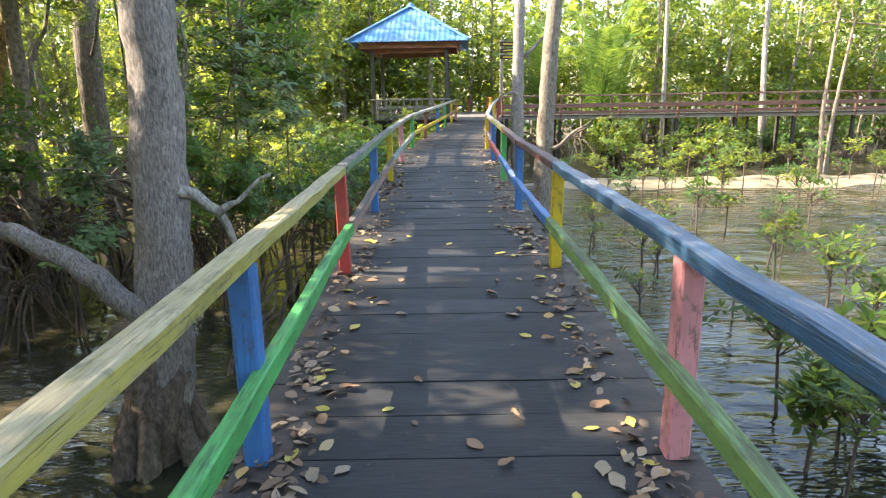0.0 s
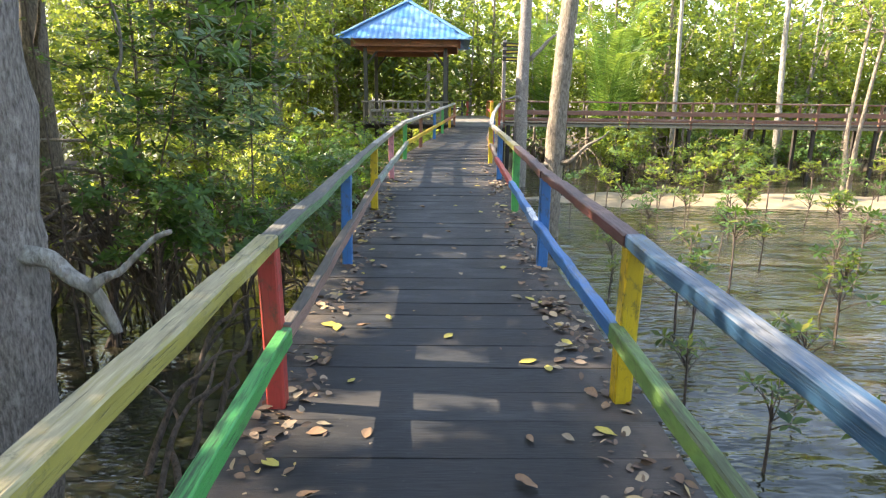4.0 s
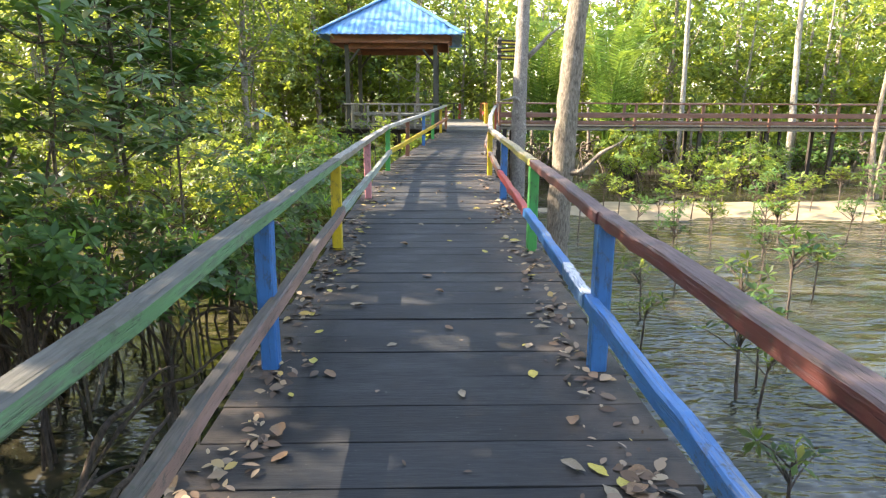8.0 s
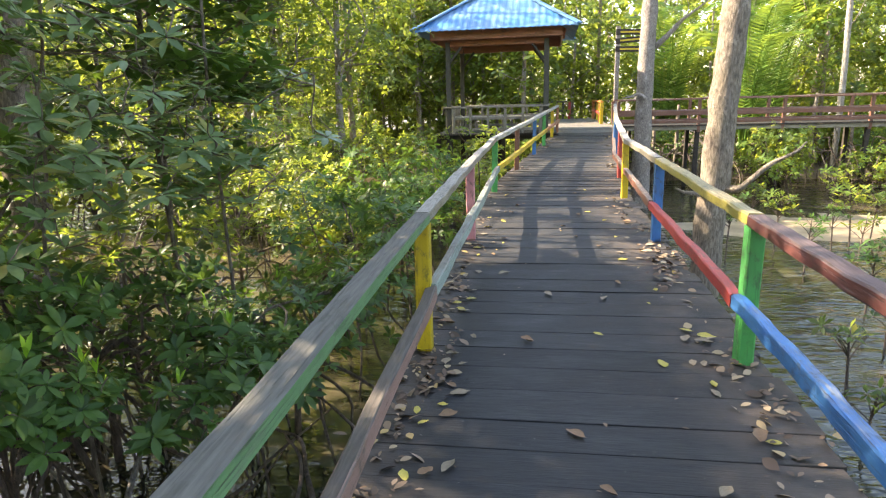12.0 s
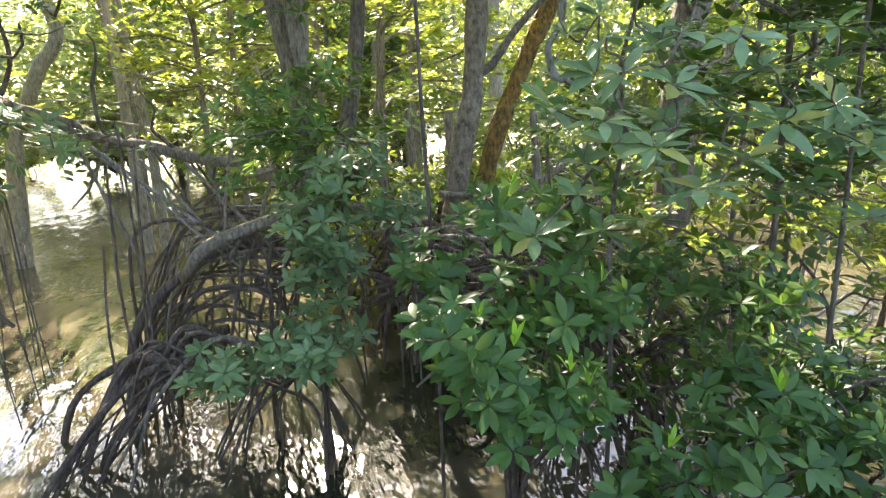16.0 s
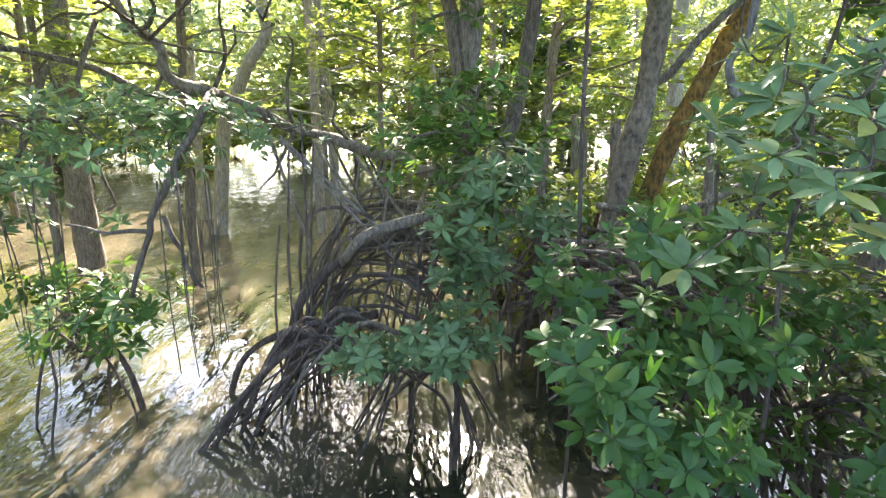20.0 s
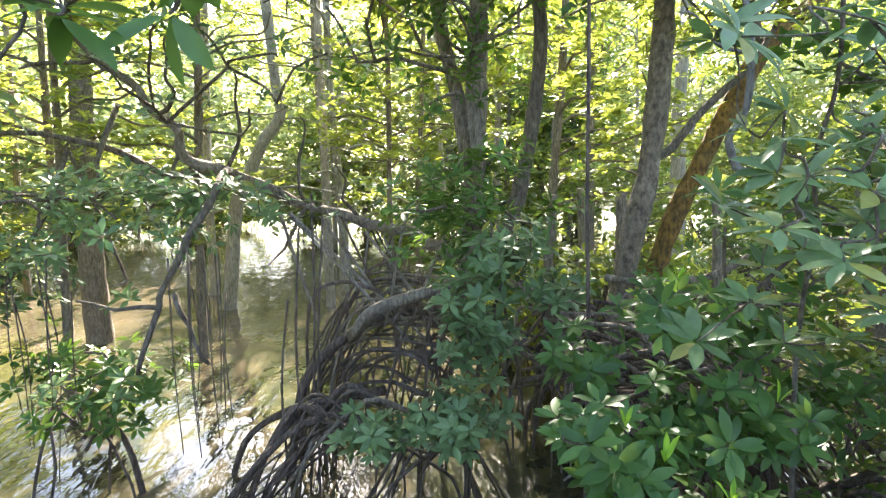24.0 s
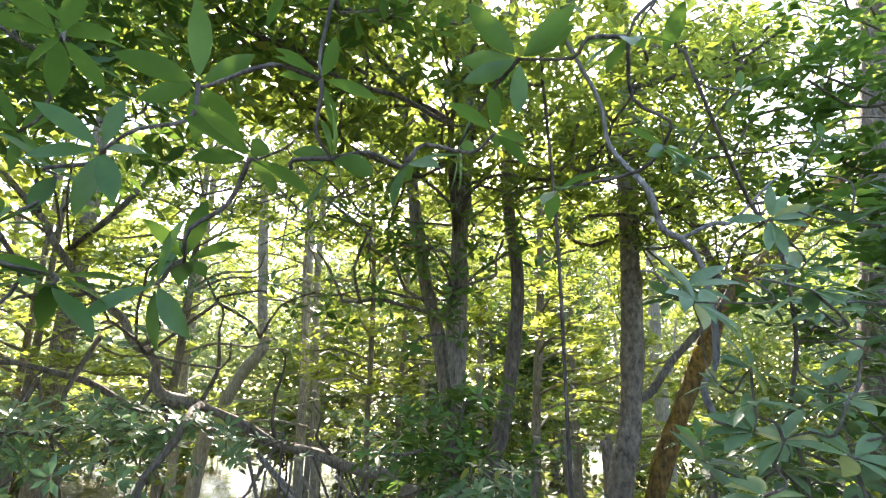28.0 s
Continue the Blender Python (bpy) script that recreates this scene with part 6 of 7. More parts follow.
def layered_tree(label, pts, r0, r1, tiers, reach, leaf, bk, gap=None, low=0.5):
    """A mangrove whose limbs spread in flat tiers, with whorls of leaves along them."""
    t = thing("mangrove_tree", label, "tree", (pts[0][0], pts[0][1], WATER), "mangroves with tiered limbs")
    woody("trunk", t, bk, pts, r0, r1, 10, 0.2, 5)
    zs, xs, ys = [p[2] for p in pts], [p[0] for p in pts], [p[1] for p in pts]
    tips, axes = [], []
    for k in range(tiers):
        z = low + (zs[-1] + 0.2 - low) * (k + RNG.uniform(0, 0.7)) / tiers
        base = Vector((float(np.interp(z - 0.35, zs, xs)), float(np.interp(z - 0.35, zs, ys)), z - 0.35))
        a = RNG.uniform(0, 6.28) if k % 2 else RNG.normal(0.0, 0.8)
        ln = reach * RNG.uniform(0.65, 1.1)
        d, sd = Vector((math.cos(a), math.sin(a), 0)), Vector((-math.sin(a), math.cos(a), 0))
        bend = RNG.normal(0, 0.25)
        line_pts = bent([base, base + d * ln * 0.35 + sd * bend * 0.5 + Vector((0, 0, 0.2)), base + d * ln * 0.7 + sd * bend + Vector((0, 0, 0.18)), base + d * ln + sd * bend * 0.6 + Vector((0, 0, 0.35))], 5)
        g = Geo()
        off = Vector(t.location)
        tube(g, [p - off for p in line_pts], r1 * 0.55, 0.012, 6, 0.35, k)
        part("limb", g.mesh("limb"), bk, t)
        for j in range(34):
            p = line_pts[int(RNG.integers(5, len(line_pts)))]
            q = p + sd * RNG.normal(0, 0.34) + d * RNG.normal(0.05, 0.15) + Vector((0, 0, RNG.normal(0.05, 0.07)))
            if gap and gap(q):
                continue
            tips.append(q)
            axes.append((RNG.normal(0, 0.25), RNG.normal(0, 0.25), 1.0))
    foliage("crown", t, leaf, np.array([tuple(q) for q in tips]), np.array(axes), 7, 0.165, LEAF2, (1.1, 1.75))
    return t


layered_tree("young mangrove with dark flat sprays of large leaves near the railing", [(-2.3, 14.7, -2.4), (-2.3, 14.6, 0.3), (-2.2, 14.5, 2.0), (-2.2, 14.6, 4.0)], 0.026, 0.022, 16, 1.4, L_DARK, B_BROWN, None, 0.9)
layered_tree("young mangrove with dark flat sprays of large leaves near the railing", [(-1.8, 13.9, -2.4), (-1.8, 13.8, 0.3), (-1.7, 13.6, 2.0), (-1.6, 13.6, 3.4)], 0.024, 0.02, 16, 1.3, L_DARK, B_BROWN, None, 1.0)
# Most of the tiers below take the yellow leaf, which holds backlight in its colour
layered_tree("slender mangrove with flat tiers of sunlit leaves", [(-9.6, 10.1, -2.4), (-9.5, 10.0, 0.5), (-9.6, 10.0, 3.5), (-9.5, 9.8, 7.0)], 0.06, 0.035, 20, 2.0, L_LIGHT_SUNLIT, B_MID, sun_gap, 1.6)
layered_tree("slender mangrove with flat tiers of sunlit leaves", [(-13.8, 11.4, -2.4), (-13.7, 11.4, 0.5), (-13.8, 11.2, 4.0), (-13.7, 11.3, 8.8)], 0.08, 0.04, 26, 2.5, L_LIGHT_SUNLIT, B_PALE, sun_gap, 2.0)
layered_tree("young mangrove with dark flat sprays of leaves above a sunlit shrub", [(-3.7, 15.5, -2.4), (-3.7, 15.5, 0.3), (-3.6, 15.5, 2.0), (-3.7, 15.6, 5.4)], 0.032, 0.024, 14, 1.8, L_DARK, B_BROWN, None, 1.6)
layered_tree("slender mangrove with flat tiers of sunlit leaves", [(-9.4, 6.6, -2.4), (-9.3, 6.7, 0.5), (-9.5, 6.8, 3.5), (-9.4, 6.9, 7.2)], 0.09, 0.05, 26, 2.3, L_LIGHT_SUNLIT, B_MID, sun_gap)
layered_tree("slender mangrove with flat tiers of sunlit leaves", [(-12.8, 8.9, -2.4), (-12.6, 8.9, 0.5), (-12.5, 8.7, 4.0), (-12.6, 8.8, 9.2)], 0.12, 0.06, 30, 2.8, L_LIGHT_SUNLIT, B_PALE, sun_gap)
layered_tree("mangrove with flat tiers of yellow-green leaves behind the root tangle", [(-8.9, 12.9, -2.4), (-8.8, 12.8, 0.5), (-9.0, 13.0, 3.5), (-8.9, 13.0, 7.8)], 0.1, 0.05, 28, 2.4, L_LIGHT_SUNLIT, B_MID, sun_gap)
layered_tree("mangrove with flat tiers of backlit leaves", [(-10.6, 15.2, -2.4), (-10.5, 15.2, 0.5), (-10.4, 15.4, 3.5), (-10.5, 15.5, 7.4)], 0.08, 0.045, 24, 2.2, L_LIGHT_SUNLIT, B_MID, sun_gap)
layered_tree("mangrove with flat tiers of leaves over the channel", [(-11.6, 3.2, -2.4), (-11.5, 3.2, 0.5), (-11.4, 3.3, 3.5), (-11.6, 3.3, 8.6)], 0.1, 0.05, 28, 2.6, L_LIGHT_SUNLIT, B_MID, sun_gap)
layered_tree("tall mangrove with flat tiers of leaves across the channel", [(-14.6, 5.4, -2.4), (-14.5, 5.4, 1.0), (-14.4, 5.6, 6.0), (-14.6, 5.6, 11.0)], 0.13, 0.06, 34, 3.0, L_LIGHT_SUNLIT, B_PALE, sun_gap)
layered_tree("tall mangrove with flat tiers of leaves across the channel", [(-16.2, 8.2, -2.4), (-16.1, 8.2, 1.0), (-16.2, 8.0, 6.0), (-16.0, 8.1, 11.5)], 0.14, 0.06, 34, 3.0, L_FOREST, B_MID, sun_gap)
layered_tree("mangrove with flat tiers of leaves over the channel", [(-14.8, 0.6, -2.4), (-14.8, 0.6, 0.5), (-14.7, 0.8, 4.5), (-14.7, 0.8, 9.4)], 0.1, 0.05, 30, 2.8, L_LIGHT_SUNLIT, B_MID, sun_gap)
layered_tree("slender mangrove with flat tiers of sunlit leaves", [(-11.0, 10.6, -2.4), (-11.0, 10.6, 0.5), (-10.9, 10.7, 3.5), (-11.0, 10.8, 7.4)], 0.07, 0.04, 20, 1.9, L_LIGHT_SUNLIT, B_MID, sun_gap)
layered_tree("low mangrove with tiers of leaves leaning over the water", [(-7.6, 5.2, -2.4), (-7.6, 5.3, 0.0), (-7.4, 5.5, 2.0), (-7.3, 5.6, 4.4)], 0.07, 0.04, 15, 1.9, L_LIGHT_SUNLIT, B_MID, sun_gap)


def root_clump(label):
    t = thing("root_clump", label, "roots", (0, 0, 0), "root clumps on the banks")
    for k in range(14):
        g = Geo()
        a = 6.28 * k / 14 + RNG.uniform(-0.2, 0.2)
        arch_root(g, (RNG.uniform(-0.2, 0.2), RNG.uniform(-0.2, 0.2), RNG.uniform(0.6, 1.5)), (RNG.uniform(0.5, 1.2) * math.cos(a), RNG.uniform(0.5, 1.2) * math.sin(a), -0.3), RNG.uniform(0.0, 0.25), RNG.uniform(0.02, 0.045), 0.016, k * 1.3)
        part("prop_root", g.mesh("prop_root"), B_MID if k % 3 else B_ROOT, t)
    woody("trunk", t, B_MID, [(0, 0, 0.5), (0.05, 0, 1.6), (0.0, 0.1, 2.8)], 0.09, 0.05, 7, 0.2)
    return t


bank_roots = root_clump("tangle of brown stilt roots on wet mud")
bank_roots.location = (6.6, 34.0, WATER + 0.15)
rng_b = random.Random(31)
for k in range(17):
    copy_thing(bank_roots, Matrix.Translation((8.0 + 1.55 * k + rng_b.uniform(-0.5, 0.5), 34.1 + rng_b.uniform(-0.5, 0.7), WATER + 0.15)) @ Matrix.Rotation(rng_b.uniform(0, 6.28), 4, "Z") @ Matrix.Scale(rng_b.uniform(0.8, 1.15), 4))
for x, y, k, size in ((-7.3, 12.7, 2, 0.95), (-7.9, 14.3, 1, 1.0), (-6.5, 13.6, 2, 0.8), (-8.8, 12.1, 1, 0.85), (-9.3, 14.9, 1, 1.0), (-6.9, 15.4, 1, 0.9), (-10.4, 11.9, 1, 0.8)):
    copy_thing(BUSHES[k], Matrix.Translation((x, y, WATER + 0.1)) @ Matrix.Rotation(x * 7, 4, "Z") @ Matrix.Scale(size, 4))
for x, y, size in ((-5.4, 25.0, 0.85), (-4.8, 30.4, 0.9), (-3.8, 38.4, 1.0), (-6.6, 28.6, 1.0)):
    copy_thing(KINDS[2], Matrix.Translation((x, y, WATER + 0.15)) @ Matrix.Rotation(x * 3, 4, "Z") @ Matrix.Scale(size, 4))
for x, y in ((-6.6, 12.2), (-7.1, 13.4), (-6.2, 14.4), (-8.2, 13.2), (-5.9, 12.9)):
    copy_thing(bank_roots, Matrix.Translation((x, y, WATER + 0.1)) @ Matrix.Rotation(y * 5, 4, "Z") @ Matrix.Scale(1.05, 4))
scatter(BUSHES[1:2], (1,), 3, (9, 29.2, 24, 30.4), anywhere, 1.6)
scatter(BUSHES, (4, 0, 1), 7, (6.2, 33.4, 30, 35.0), anywhere, 1.6)
for x, y, size in ((10.2, 30.5, 0.75), (15.6, 30.5, 0.6)):
    copy_thing(BUSHES[2], Matrix.Translation((x, y, WATER + 0.05)) @ Matrix.Rotation(x * 3, 4, "Z") @ Matrix.Diagonal((size, size, size * 1.25, 1)))

# ---- fallen wood and low limbs in the thicket ----
rng_w = random.Random(9)
for i in range(40):
    x, y, z = rng_w.uniform(-4.6, -1.6), rng_w.uniform(12.0, 16.5), rng_w.uniform(-1.7, 0.0)
    if i >= 24:
        x, y, z = rng_w.uniform(-1.0, 0.5), rng_w.uniform(9.0, 13.5), rng_w.uniform(-2.0, -1.2)
    a = rng_w.uniform(-0.6, 0.6) + (4.71 if i < 24 and y < 13.6 else 1.57)
    ln = rng_w.uniform(0.8, 2.2)
    t = thing("dead_branch", "dark crooked dead branch lying in the mangrove thicket", "branch", (x, y, WATER), "dead branches in the thicket")
    woody("limb", t, B_ROOT if i % 3 or i >= 24 else B_GREY, [(x - ln * math.cos(a), y - ln * math.sin(a), WATER - 0.2 - 0.1 * rng_w.random()), (x - 0.45 * ln * math.cos(a), y - 0.45 * ln * math.sin(a), z * 0.6 - 0.5), (x, y, z + 0.2), (x + 0.6 * ln * math.cos(a + 0.3), y + 0.6 * ln * math.sin(a + 0.3), z + rng_w.uniform(-0.1, 0.3))], rng_w.uniform(0.02, 0.045), 0.01, 6, 0.3, 4, seed=i)

# ---- trees over the channel ----
def bare_tree(label, pts, r0, r1, bk, crown=None, limbs=()):
    t = thing("mangrove_tree", label, "tree", (pts[0][0], pts[0][1], WATER))
    woody("trunk", t, bk, pts, r0, r1, 12, 0.18, 5)
    for lp in limbs:
        woody("limb", t, bk, lp, r1 * 0.5, 0.012, 7, 0.25)
    if crown:
        tips, axes, cs = clumps(40, crown, (2.3, 2.3, 1.9), 0.42, 8, 0.3)
        foliage("crown", t, L_LIGHT_SUNLIT, tips, axes, 6, 0.17, LEAF2)
        twigs(t, bk, pts[-1], cs, 0.03, "branchwork")
    return t


bare_tree("grey mangrove trunk standing in the water beside the boardwalk", [(4.75, 19.2, -2.5), (4.75, 19.2, -1.0), (4.8, 19.2, 0.8), (4.85, 19.2, 2.0), (4.92, 19.2, 3.3), (5.1, 19.4, 5.2), (5.3, 19.5, 7.5)], 0.27, 0.17, B_MID, (5.6, 19.6, 8.4),
          [[(4.8, 19.1, -0.1), (5.1, 18.9, 0.0), (5.5, 18.8, 0.4), (6.0, 18.8, 0.75)], [(4.8, 19.1, -0.2), (4.4, 19.0, -0.1), (4.1, 19.0, 0.0)]])
bare_tree("slim grey-barked trunk in front of the cross walk", [(5.15, 28.0, -2.5), (5.12, 28.0, 0.4), (5.12, 28.0, 2.4), (5.15, 28.0, 4.4), (5.2, 28.0, 8.0)], 0.28, 0.2, B_GREY, (5.2, 28, 8.6),
          [[(5.35, 28, 2.9), (6.0, 27.8, 3.6), (6.8, 27.6, 4.2)], [(5.3, 28, 1.2), (4.9, 27.7, 1.55), (4.4, 27.5, 1.45)]])
bare_tree("pale slender trunk behind the cross walk", [(18.7, 33.9, -2.5), (18.6, 33.9, 0.0), (18.5, 33.9, 1.7), (18.3, 33.9, 4.8), (18.2, 33.9, 9.0)], 0.17, 0.11, B_PALE, (19.0, 34.2, 10.2))
bare_tree("pale slender trunk behind the cross walk", [(13.3, 33.6, -2.5), (13.28, 33.6, 1.7), (13.16, 33.6, 5.3), (13.1, 33.6, 7.5)], 0.12, 0.08, B_PALE, (12.5, 33.8, 8.8))
bare_tree("thin leaning trunk in the channel", [(18.2, 27.5, -2.4), (18.15, 27.5, -0.5), (18.27, 27.5, 1.5), (18.5, 27.5, 4.0)], 0.1, 0.05, B_MID, (19.4, 27.8, 5.2))
bare_tree("thin leaning trunk in the channel", [(17.95, 27.4, -2.4), (17.75, 27.4, -0.6), (17.66, 27.4, 0.5), (17.71, 27.4, 2.1), (17.8, 27.4, 4.5)], 0.1, 0.06, B_MID, (17.6, 27.6, 6.0))
bare_tree("tall mangrove trunk in the far channel", [(-10.6, 4.3, -2.5), (-10.5, 4.3, -0.6), (-10.5, 4.35, 2.0), (-10.5, 4.43, 4.5), (-10.4, 4.5, 8.0)], 0.26, 0.15, B_MID, (-10.4, 4.6, 8.4))

# Pale bark puts the haze over these far, backlit trunks into their colour
bare_tree("pale trunk leaning over the far channel", [(-13.0, 6.1, -2.5), (-13.0, 6.4, 0.3), (-13.0, 6.67, 1.01), (-13.0, 7.05, 1.87), (-13.0, 7.53, 2.6), (-13.0, 7.45, 3.4), (-13.1, 7.2, 6.5)], 0.17, 0.11, B_PALE, (-13.1, 7.2, 7.2))
bare_tree("pale slender trunk beyond the root tangle", [(-13.0, 8.55, -2.5), (-13.0, 8.52, 0.5), (-13.0, 8.52, 1.8), (-13.0, 8.48, 3.3), (-13.1, 8.4, 7.0)], 0.12, 0.08, B_PALE, (-13.1, 8.4, 7.8))
bare_tree("pale trunk beyond the forked tree", [(-13.0, 17.25, -2.5), (-13.0, 17.2, 1.1), (-13.0, 17.12, 2.4), (-13.0, 17.13, 3.6), (-13.1, 17.3, 8.0)], 0.2, 0.13, B_PALE, (-13.1, 17.4, 8.8), [[(-13.0, 17.2, 1.6), (-13.0, 17.6, 2.6), (-13.0, 17.75, 3.6)]])


# ---- saplings standing in the shallows ----
def sapling(label, h, n, leaf, size=0.17):
    t = thing("water_sapling", label, "sapling", (0, 0, 0), "saplings in the water")
    g = Geo()
    tube(g, bent([(0, 0, -0.5), (0.02, 0.01, h * 0.5), (0.06, 0.0, h)], 4), 0.022, 0.01, 6, 0.15)
    tips = [(0.06, 0, h)]
    for i in range(n):
        a, z, r = RNG.uniform(0, 6.28), RNG.uniform(0.74, 1.05) * h, RNG.uniform(0.1, 0.36)
        tip = (r * math.cos(a), r * math.sin(a), z)
        tips.append(tip)
        tw = Geo()
        tube(tw, bent([(0.03, 0, z - 0.25), (tip[0] * 0.5, tip[1] * 0.5, z - 0.1), tip], 2), 0.009, 0.006, 5, 0.1, i)
        part("twig", tw.mesh("twig"), B_ROOT, t)
    part("stem", g.mesh("stem"), B_ROOT, t)
    part("leaves", blades("leaves", rosettes(np.array(tips), np.tile((0, 0, 1.0), (len(tips), 1)) + RNG.normal(0, 0.25, (len(tips), 3)), 8, size * 1.1, (0.8, 1.8)), LEAF4), leaf, t)
    return t


SAP = [sapling("slender green sapling standing in brown water", 1.3, 12, L_DARK), sapling("bright green sapling standing in brown water", 1.25, 13, L_LIGHT_SUNLIT, 0.18), sapling("small thin sapling in brown water", 0.9, 7, L_FOREST, 0.15),
       sapling("bushy green sapling in brown water", 1.15, 18, L_FOREST, 0.17), sapling("low mid-green leafy sapling in brown water", 0.75, 34, L_FOREST, 0.16)]
SPOTS = [(7.9, 10.8, 1), (8.3, 13.6, 0), (8.3, 17.3, 0), (8.3, 13.2, 3), (7.4, 14.9, 0), (5.9, 13.0, 0), (7.4, 10.4, 1), (8.7, 16.3, 3), (5.6, 12.4, 2), (5.3, 15.4, 2), (11.4, 25.3, 1), (15.3, 25.3, 3), (5.5, 12.7, 2),
         (5.2, 6.6, 3), (5.6, 7.3, 4), (6.1, 6.9, 4), (5.1, 7.0, 4), (6.5, 8.0, 4), (6.0, 7.8, 1), (5.75, 6.6, 4), (6.9, 8.9, 3), (5.4, 8.0, 3), (10.5, 20.5, 3), (12.2, 22.5, 1), (9.4, 19.2, 0), (13.5, 21.0, 3), (10.0, 15.2, 0), (11.2, 17.6, 3), (6.9, 18.2, 0), (6.4, 16.7, 2), (9.2, 12.4, 2), (10.3, 11.9, 3),
         (6.5, 14.6, 2), (6.2, 10.7, 2), (8.9, 22.9, 1), (7.3, 24.4, 3), (14.6, 23.2, 0), (16.5, 22.0, 3), (13.0, 25.6, 3), (9.8, 26.0, 1), (7.7, 12.3, 2), (4.7, 10.4, 2), (4.9, 14.2, 2), (17.4, 24.8, 1), (11.8, 14.4, 1), (12.8, 16.4, 0), (5.0, 9.2, 2),
         (8.1, 22.0, 0), (9.7, 23.6, 3), (11.0, 22.6, 0), (12.4, 24.0, 0), (13.9, 24.6, 3), (15.6, 23.8, 0), (17.2, 23.2, 3), (18.6, 24.4, 0), (10.6, 24.4, 0), (14.8, 21.6, 0), (16.2, 25.4, 0), (7.0, 20.6, 0), (8.6, 20.0, 3), (19.8, 23.0, 1), (12.0, 20.2, 0)]
rng_s = random.Random(3)
for i, (x, y, k) in enumerate(SPOTS):
    s = rng_s.uniform(0.8, 1.2)
    m = Matrix.Translation((x, y, WATER)) @ Matrix.Rotation(rng_s.uniform(0, 6.28), 4, "Z") @ Matrix.Rotation(rng_s.uniform(-0.1, 0.1), 4, "X") @ Matrix.Diagonal((s, s, s, 1))
    copy_thing(SAP[k], m)
for i, k in enumerate(SAP):
    k.location = (5.8 + 1.3 * i, 21.5 + 0.9 * (i % 2), WATER)


# ---- nipa palm behind the cross walk ----
def palm(at):
    t = thing("nipa_palm", "nipa palm with long upright feathery green fronds", "palm", at)
    for i in range(11):
        a = 6.28 * i / 11 + RNG.uniform(-0.2, 0.2)
        out, h = RNG.uniform(0.8, 2.4), RNG.uniform(5.5, 8.6)
        pts = bent([(0, 0, 0), (out * 0.25 * math.cos(a), out * 0.25 * math.sin(a), h * 0.5), (out * 0.7 * math.cos(a), out * 0.7 * math.sin(a), h * 0.88), (out * 1.3 * math.cos(a), out * 1.3 * math.sin(a), h * 0.95)], 7)
        g = Geo()
        tube(g, pts, 0.05, 0.012, 6, 0.05)
        stalk = part("frond", g.mesh("frond"), L_PALM, t)
        mats = []
        n = len(pts)
        for j in range(5, n - 1):
            p, d = pts[j], (pts[j + 1] - pts[j - 1]).normalized()
            sd = d.cross(Vector((0, 0, 1))).normalized()
            for sgn in (-1, 1):
                for q in (0.0, 0.33, 0.66):
                    ld = (sd * sgn * 0.9 + d * 0.55 + Vector((0, 0, -0.25))).normalized()
                    w = d.cross(ld).normalized()
                    ll = 0.95 * (1 - 0.45 * j / n)
                    pp = p.lerp(pts[j + 1], q)
                    mats.append(np.stack([np.array(ld) * ll, np.array(w.cross(ld)) * ll * 0.16, np.array(w) * ll, np.array(pp)], -1))
        part("frond_blade", blades("frond_blade", np.array(mats), LEAF2), L_PALM, stalk)


palm((10.2, 34.4, -1.8))
palm((11.6, 36.2, -1.8))
palm((7.9, 38.2, -1.8))


# ---- fallen leaves on the deck ----
def fallen_mesh(name, curl, seed):
    """A dry leaf: curled along its midrib and crumpled at the edge."""
    rng = np.random.default_rng(seed)
    tv = LEAF_BIG[0] * np.array((1, 1.45, 0.4)) - np.array((0.5, 0, 0))
    tv[:, 1] += 0.06 * np.sin(tv[:, 0] * 3 + seed)
    tv[:, 2] += curl * (tv[:, 0] ** 2) * 1.3 + curl * 2.2 * np.abs(tv[:, 1]) + 0.05
    tv += rng.normal(0, 0.022, tv.shape)
    return Geo().add(tv, [tuple(int(i) for i in f) for f in LEAF_BIG[1]]).mesh(name)


FALLEN = []
for k, (m_leaf, curls) in enumerate(((D_YELLOW, (0.1, 0.3)), (D_BROWN, (0.25, 0.6)), (D_PALE, (0.2, 0.45)))):
    for c in curls:
        me = fallen_mesh("fallen_leaf", c, 3 * k + int(c * 10))
        me.materials.append(m_leaf)
        FALLEN.append((me, m_leaf))
rng_l = random.Random(11)
for i in range(240):
    y = 2.6 + 15.4 * rng_l.random() ** 1.15
    e = rng_l.random()
    lo, hi = LEFT(y) + 0.08, RIGHT(y) - 0.08
    x = lo + abs(rng_l.gauss(0, 0.16)) if e < 0.4 else hi - abs(rng_l.gauss(0, 0.17)) if e < 0.82 else rng_l.uniform(lo, hi)
    x = min(max(x, lo - 0.05), hi + 0.05)
    me, m_leaf = rng_l.choices(FALLEN, (4, 2, 3, 4, 4, 4))[0]
    ob = new("fallen_leaf", me)
    s = rng_l.uniform(0.055, 0.12)
    ob.matrix_basis = Matrix.Translation((x, y, DECK(y) + 0.003)) @ Matrix.Rotation(rng_l.uniform(0, 6.28), 4, "Z") @ Matrix.Rotation(rng_l.uniform(-0.2, 0.2), 4, "X") @ Matrix.Diagonal((s, s * rng_l.uniform(0.85, 1.25), s * 0.6, 1))
    tagged(ob, {"fallen_yellow_leaf": "fallen yellow leaf on the dark deck", "fallen_brown_leaf": "curled dry brown leaf on the dark deck", "fallen_pale_leaf": "dry pale leaf on the dark deck"}[m_leaf.name], "leaf", "fallen leaves on the boardwalk")
mats = []
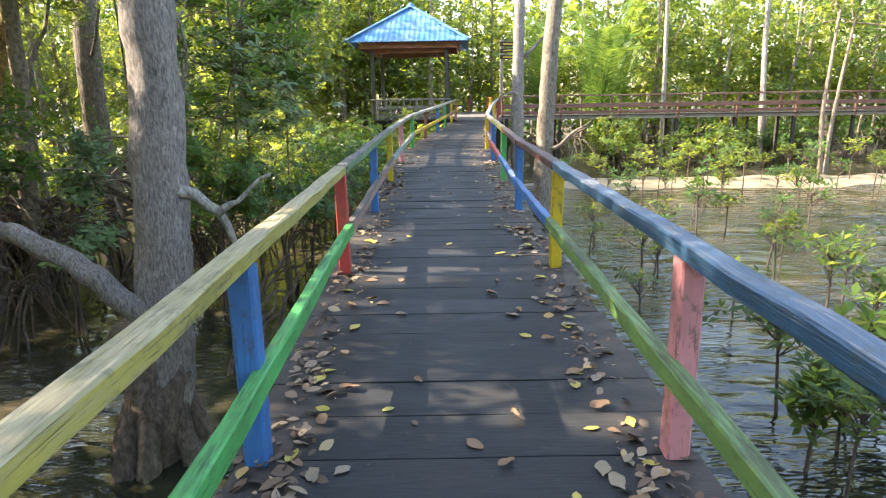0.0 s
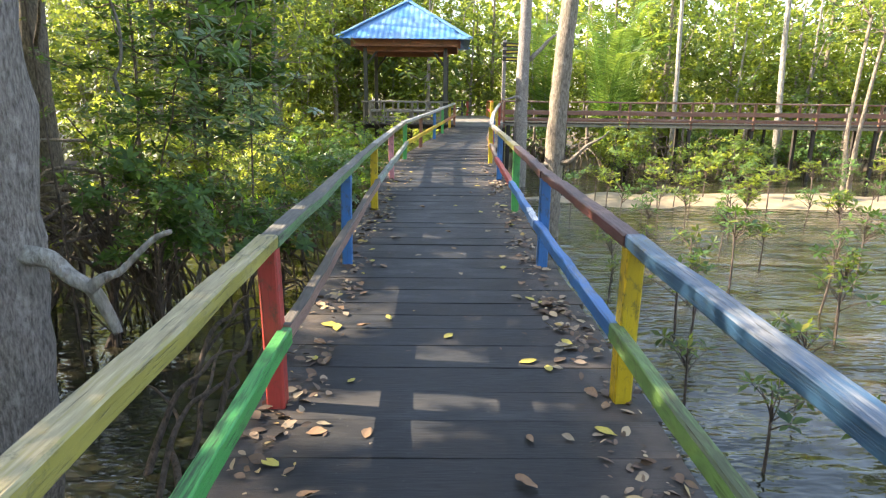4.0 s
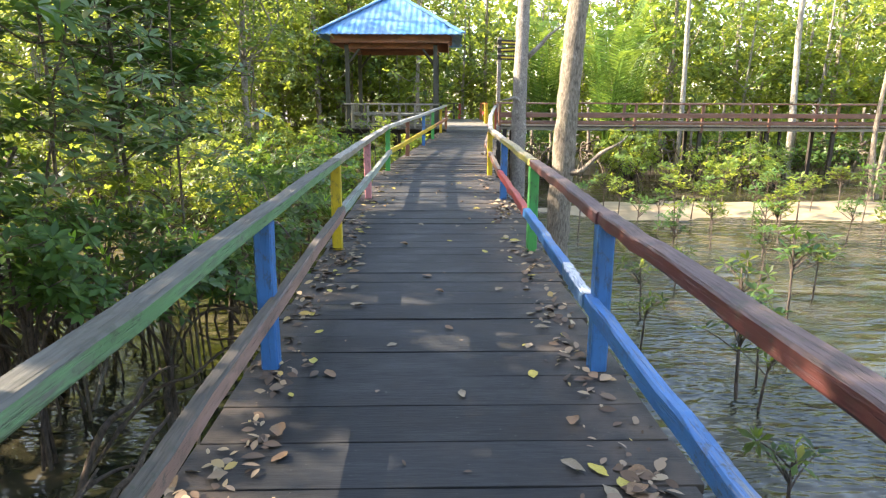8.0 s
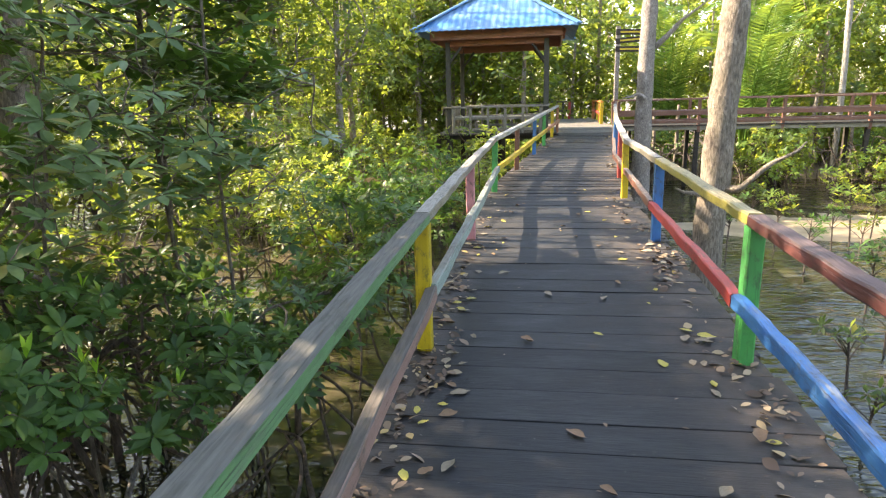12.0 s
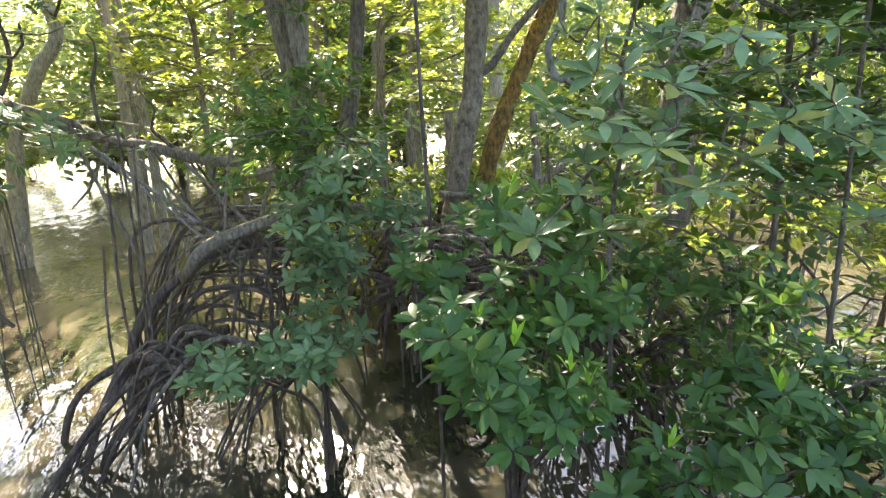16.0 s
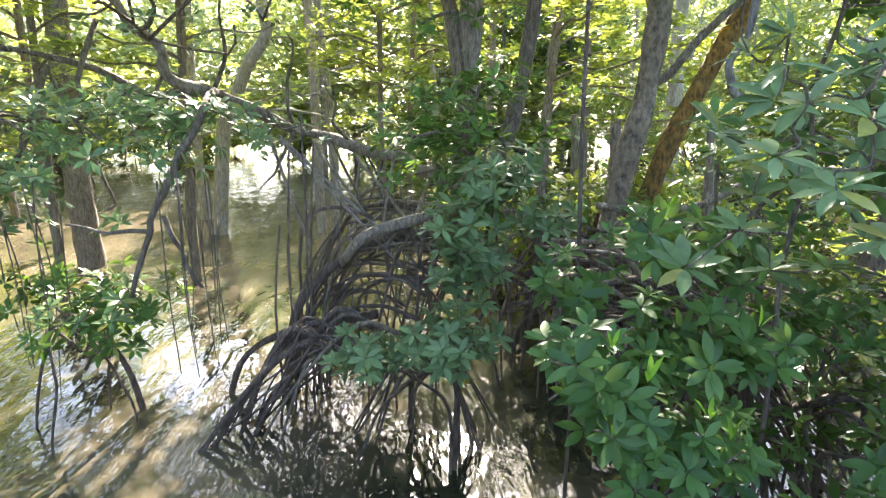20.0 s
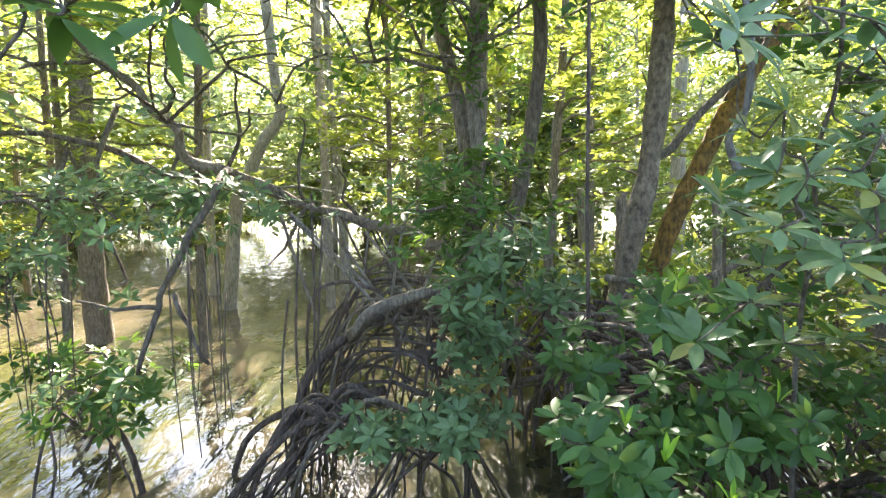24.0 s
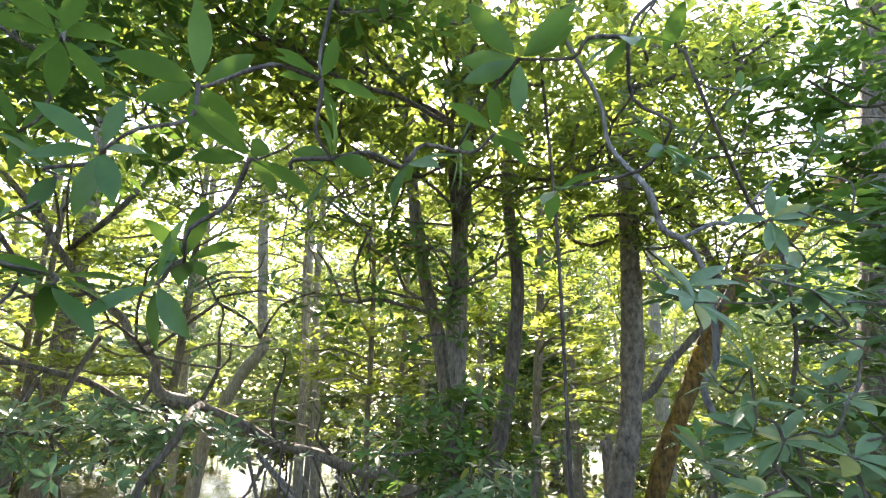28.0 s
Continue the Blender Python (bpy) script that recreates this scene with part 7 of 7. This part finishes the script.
for k in range(190):
    y0 = 2.2 + 12.5 * rng_l.random() if k % 5 < 3 else rng_l.uniform(-2, 29.5)
    lo, hi = LEFT(y0), RIGHT(y0)
    x0 = lo + rng_l.uniform(-0.04, 0.12) if k % 2 else hi - rng_l.uniform(-0.04, 0.16)
    for i in range(rng_l.randrange(4, 17)):
        x, y = x0 + rng_l.gauss(0, 0.06), y0 + rng_l.gauss(0, 0.14)
        s = rng_l.uniform(0.025, 0.095)
        r = Matrix.Rotation(rng_l.uniform(0, 6.28), 3, "Z") @ Matrix.Rotation(rng_l.uniform(-0.7, 0.7), 3, "X") @ Matrix.Rotation(rng_l.uniform(-0.25, 0.25), 3, "Y")
        m = np.array(r) * s
        m[:, 1] *= rng_l.uniform(1.1, 1.9)
        mats.append(np.concatenate([m, np.array([[x], [y], [DECK(y) + rng_l.uniform(0.006, 0.02)]])], 1))
for i in range(900):
    y = rng_l.uniform(2, 40)
    lo, hi = (LEFT(y), RIGHT(y)) if y < 30 else (2.3, 4.5)
    x = rng_l.uniform(lo, hi) if y > 24 or rng_l.random() < 0.25 else rng_l.choice((lo + abs(rng_l.gauss(0, 0.1)), hi - abs(rng_l.gauss(0, 0.13))))
    s = rng_l.uniform(0.012, 0.045)
    m = np.array(Matrix.Rotation(rng_l.uniform(0, 6.28), 3, "Z")) * s
    m[:, 1] *= rng_l.uniform(0.6, 1.8)
    mats.append(np.concatenate([m, np.array([[x], [y], [DECK(y) + 0.008]])], 1))
litter = part("leaf_litter", blades("leaf_litter", np.array(mats), LEAF_BIG), D_LITTER)
tagged(litter, "dry brown leaf litter along the boardwalk edges", "leaf litter", kind="stuff")


# ---- planks of the decks ----
def plank_mesh(length, w, h, seed):
    return beam_mesh("plank", length, w, h, 6, 0.002, 0.002, seed)


PLANKS = {}


def plank(x0, x1, y, z, w, parent, skew=0.0, material=None):
    key = (round(x1 - x0, 2), round(w, 3), rng_l.randrange(4), material.name if material else "")
    if key not in PLANKS:
        PLANKS[key] = plank_mesh(key[0], w, 0.045, len(PLANKS) + 3)
        PLANKS[key].materials.append(material or M_DECK)
    ob = new("plank", PLANKS[key])
    ob.parent = parent
    ob.matrix_basis = Matrix.Translation((x0, y, z)) @ Matrix.Rotation(skew, 4, "Z") @ Matrix.Rotation(rng_l.uniform(-0.006, 0.006), 4, "X")


y = -2.8
while y < 29.9:
    w = rng_l.choice((0.24, 0.27, 0.28, 0.3, 0.32))
    yc = y + w / 2
    lo, hi = LEFT(yc) - 0.12 + rng_l.uniform(-0.02, 0.02), RIGHT(yc) + 0.12 + rng_l.uniform(-0.03, 0.03)
    skew = -0.13 * min(1.0, max(0.0, (yc - 17.5) / 3))
    z = DECK(yc) - 0.0245 + rng_l.uniform(-0.003, 0.003)
    if rng_l.random() < 0.02 and yc > 12:
        cut = lo + (hi - lo) * 0.5 + rng_l.uniform(-0.02, 0.02)
        plank(lo, cut - 0.003, yc, z, w - 0.008, boardwalk, skew)
        plank(cut + 0.003, hi, yc + math.tan(skew) * (cut - lo), z, w - 0.008, boardwalk, skew)
    else:
        plank(lo, hi, yc, z, w - rng_l.choice((0.002, 0.002, 0.003, 0.009)), boardwalk, skew, M_PALEDECK if yc > 28.5 else M_FARDECK if yc > 20 else None)
    y += w
for i, y in enumerate(np.arange(30.0, 40.0, 0.25)):
    plank(2.2, 4.7, float(y), 0.435, 0.24, landing, material=M_PALEDECK)
for i, x in enumerate(np.arange(4.85, 45, 0.3)):
    x = float(x)
    ob = new("plank", PLANKS.setdefault("cross", plank_mesh(1.6, 0.285, 0.045, 77)))
    if not ob.data.materials:
        ob.data.materials.append(M_DECK)
    ob.parent = cross_walk
    ob.matrix_basis = Matrix.Translation((x, 31.0 - 0.0217 * (x - 4.6), CZ - 0.0175)) @ Matrix.Rotation(math.pi / 2, 4, "Z")
for i, x in enumerate(np.arange(-1.85, 1.95, 0.2)):
    ob = new("floor_board", PLANKS.setdefault("pav", plank_mesh(3.7, 0.19, 0.045, 78)))
    if not ob.data.materials:
        ob.data.materials.append(M_DECK)
    ob.parent = pavilion
    ob.matrix_basis = PAV @ Matrix.Translation((float(x), -1.85, FLOOR_Z - 0.0225)) @ Matrix.Rotation(math.pi / 2, 4, "Z")
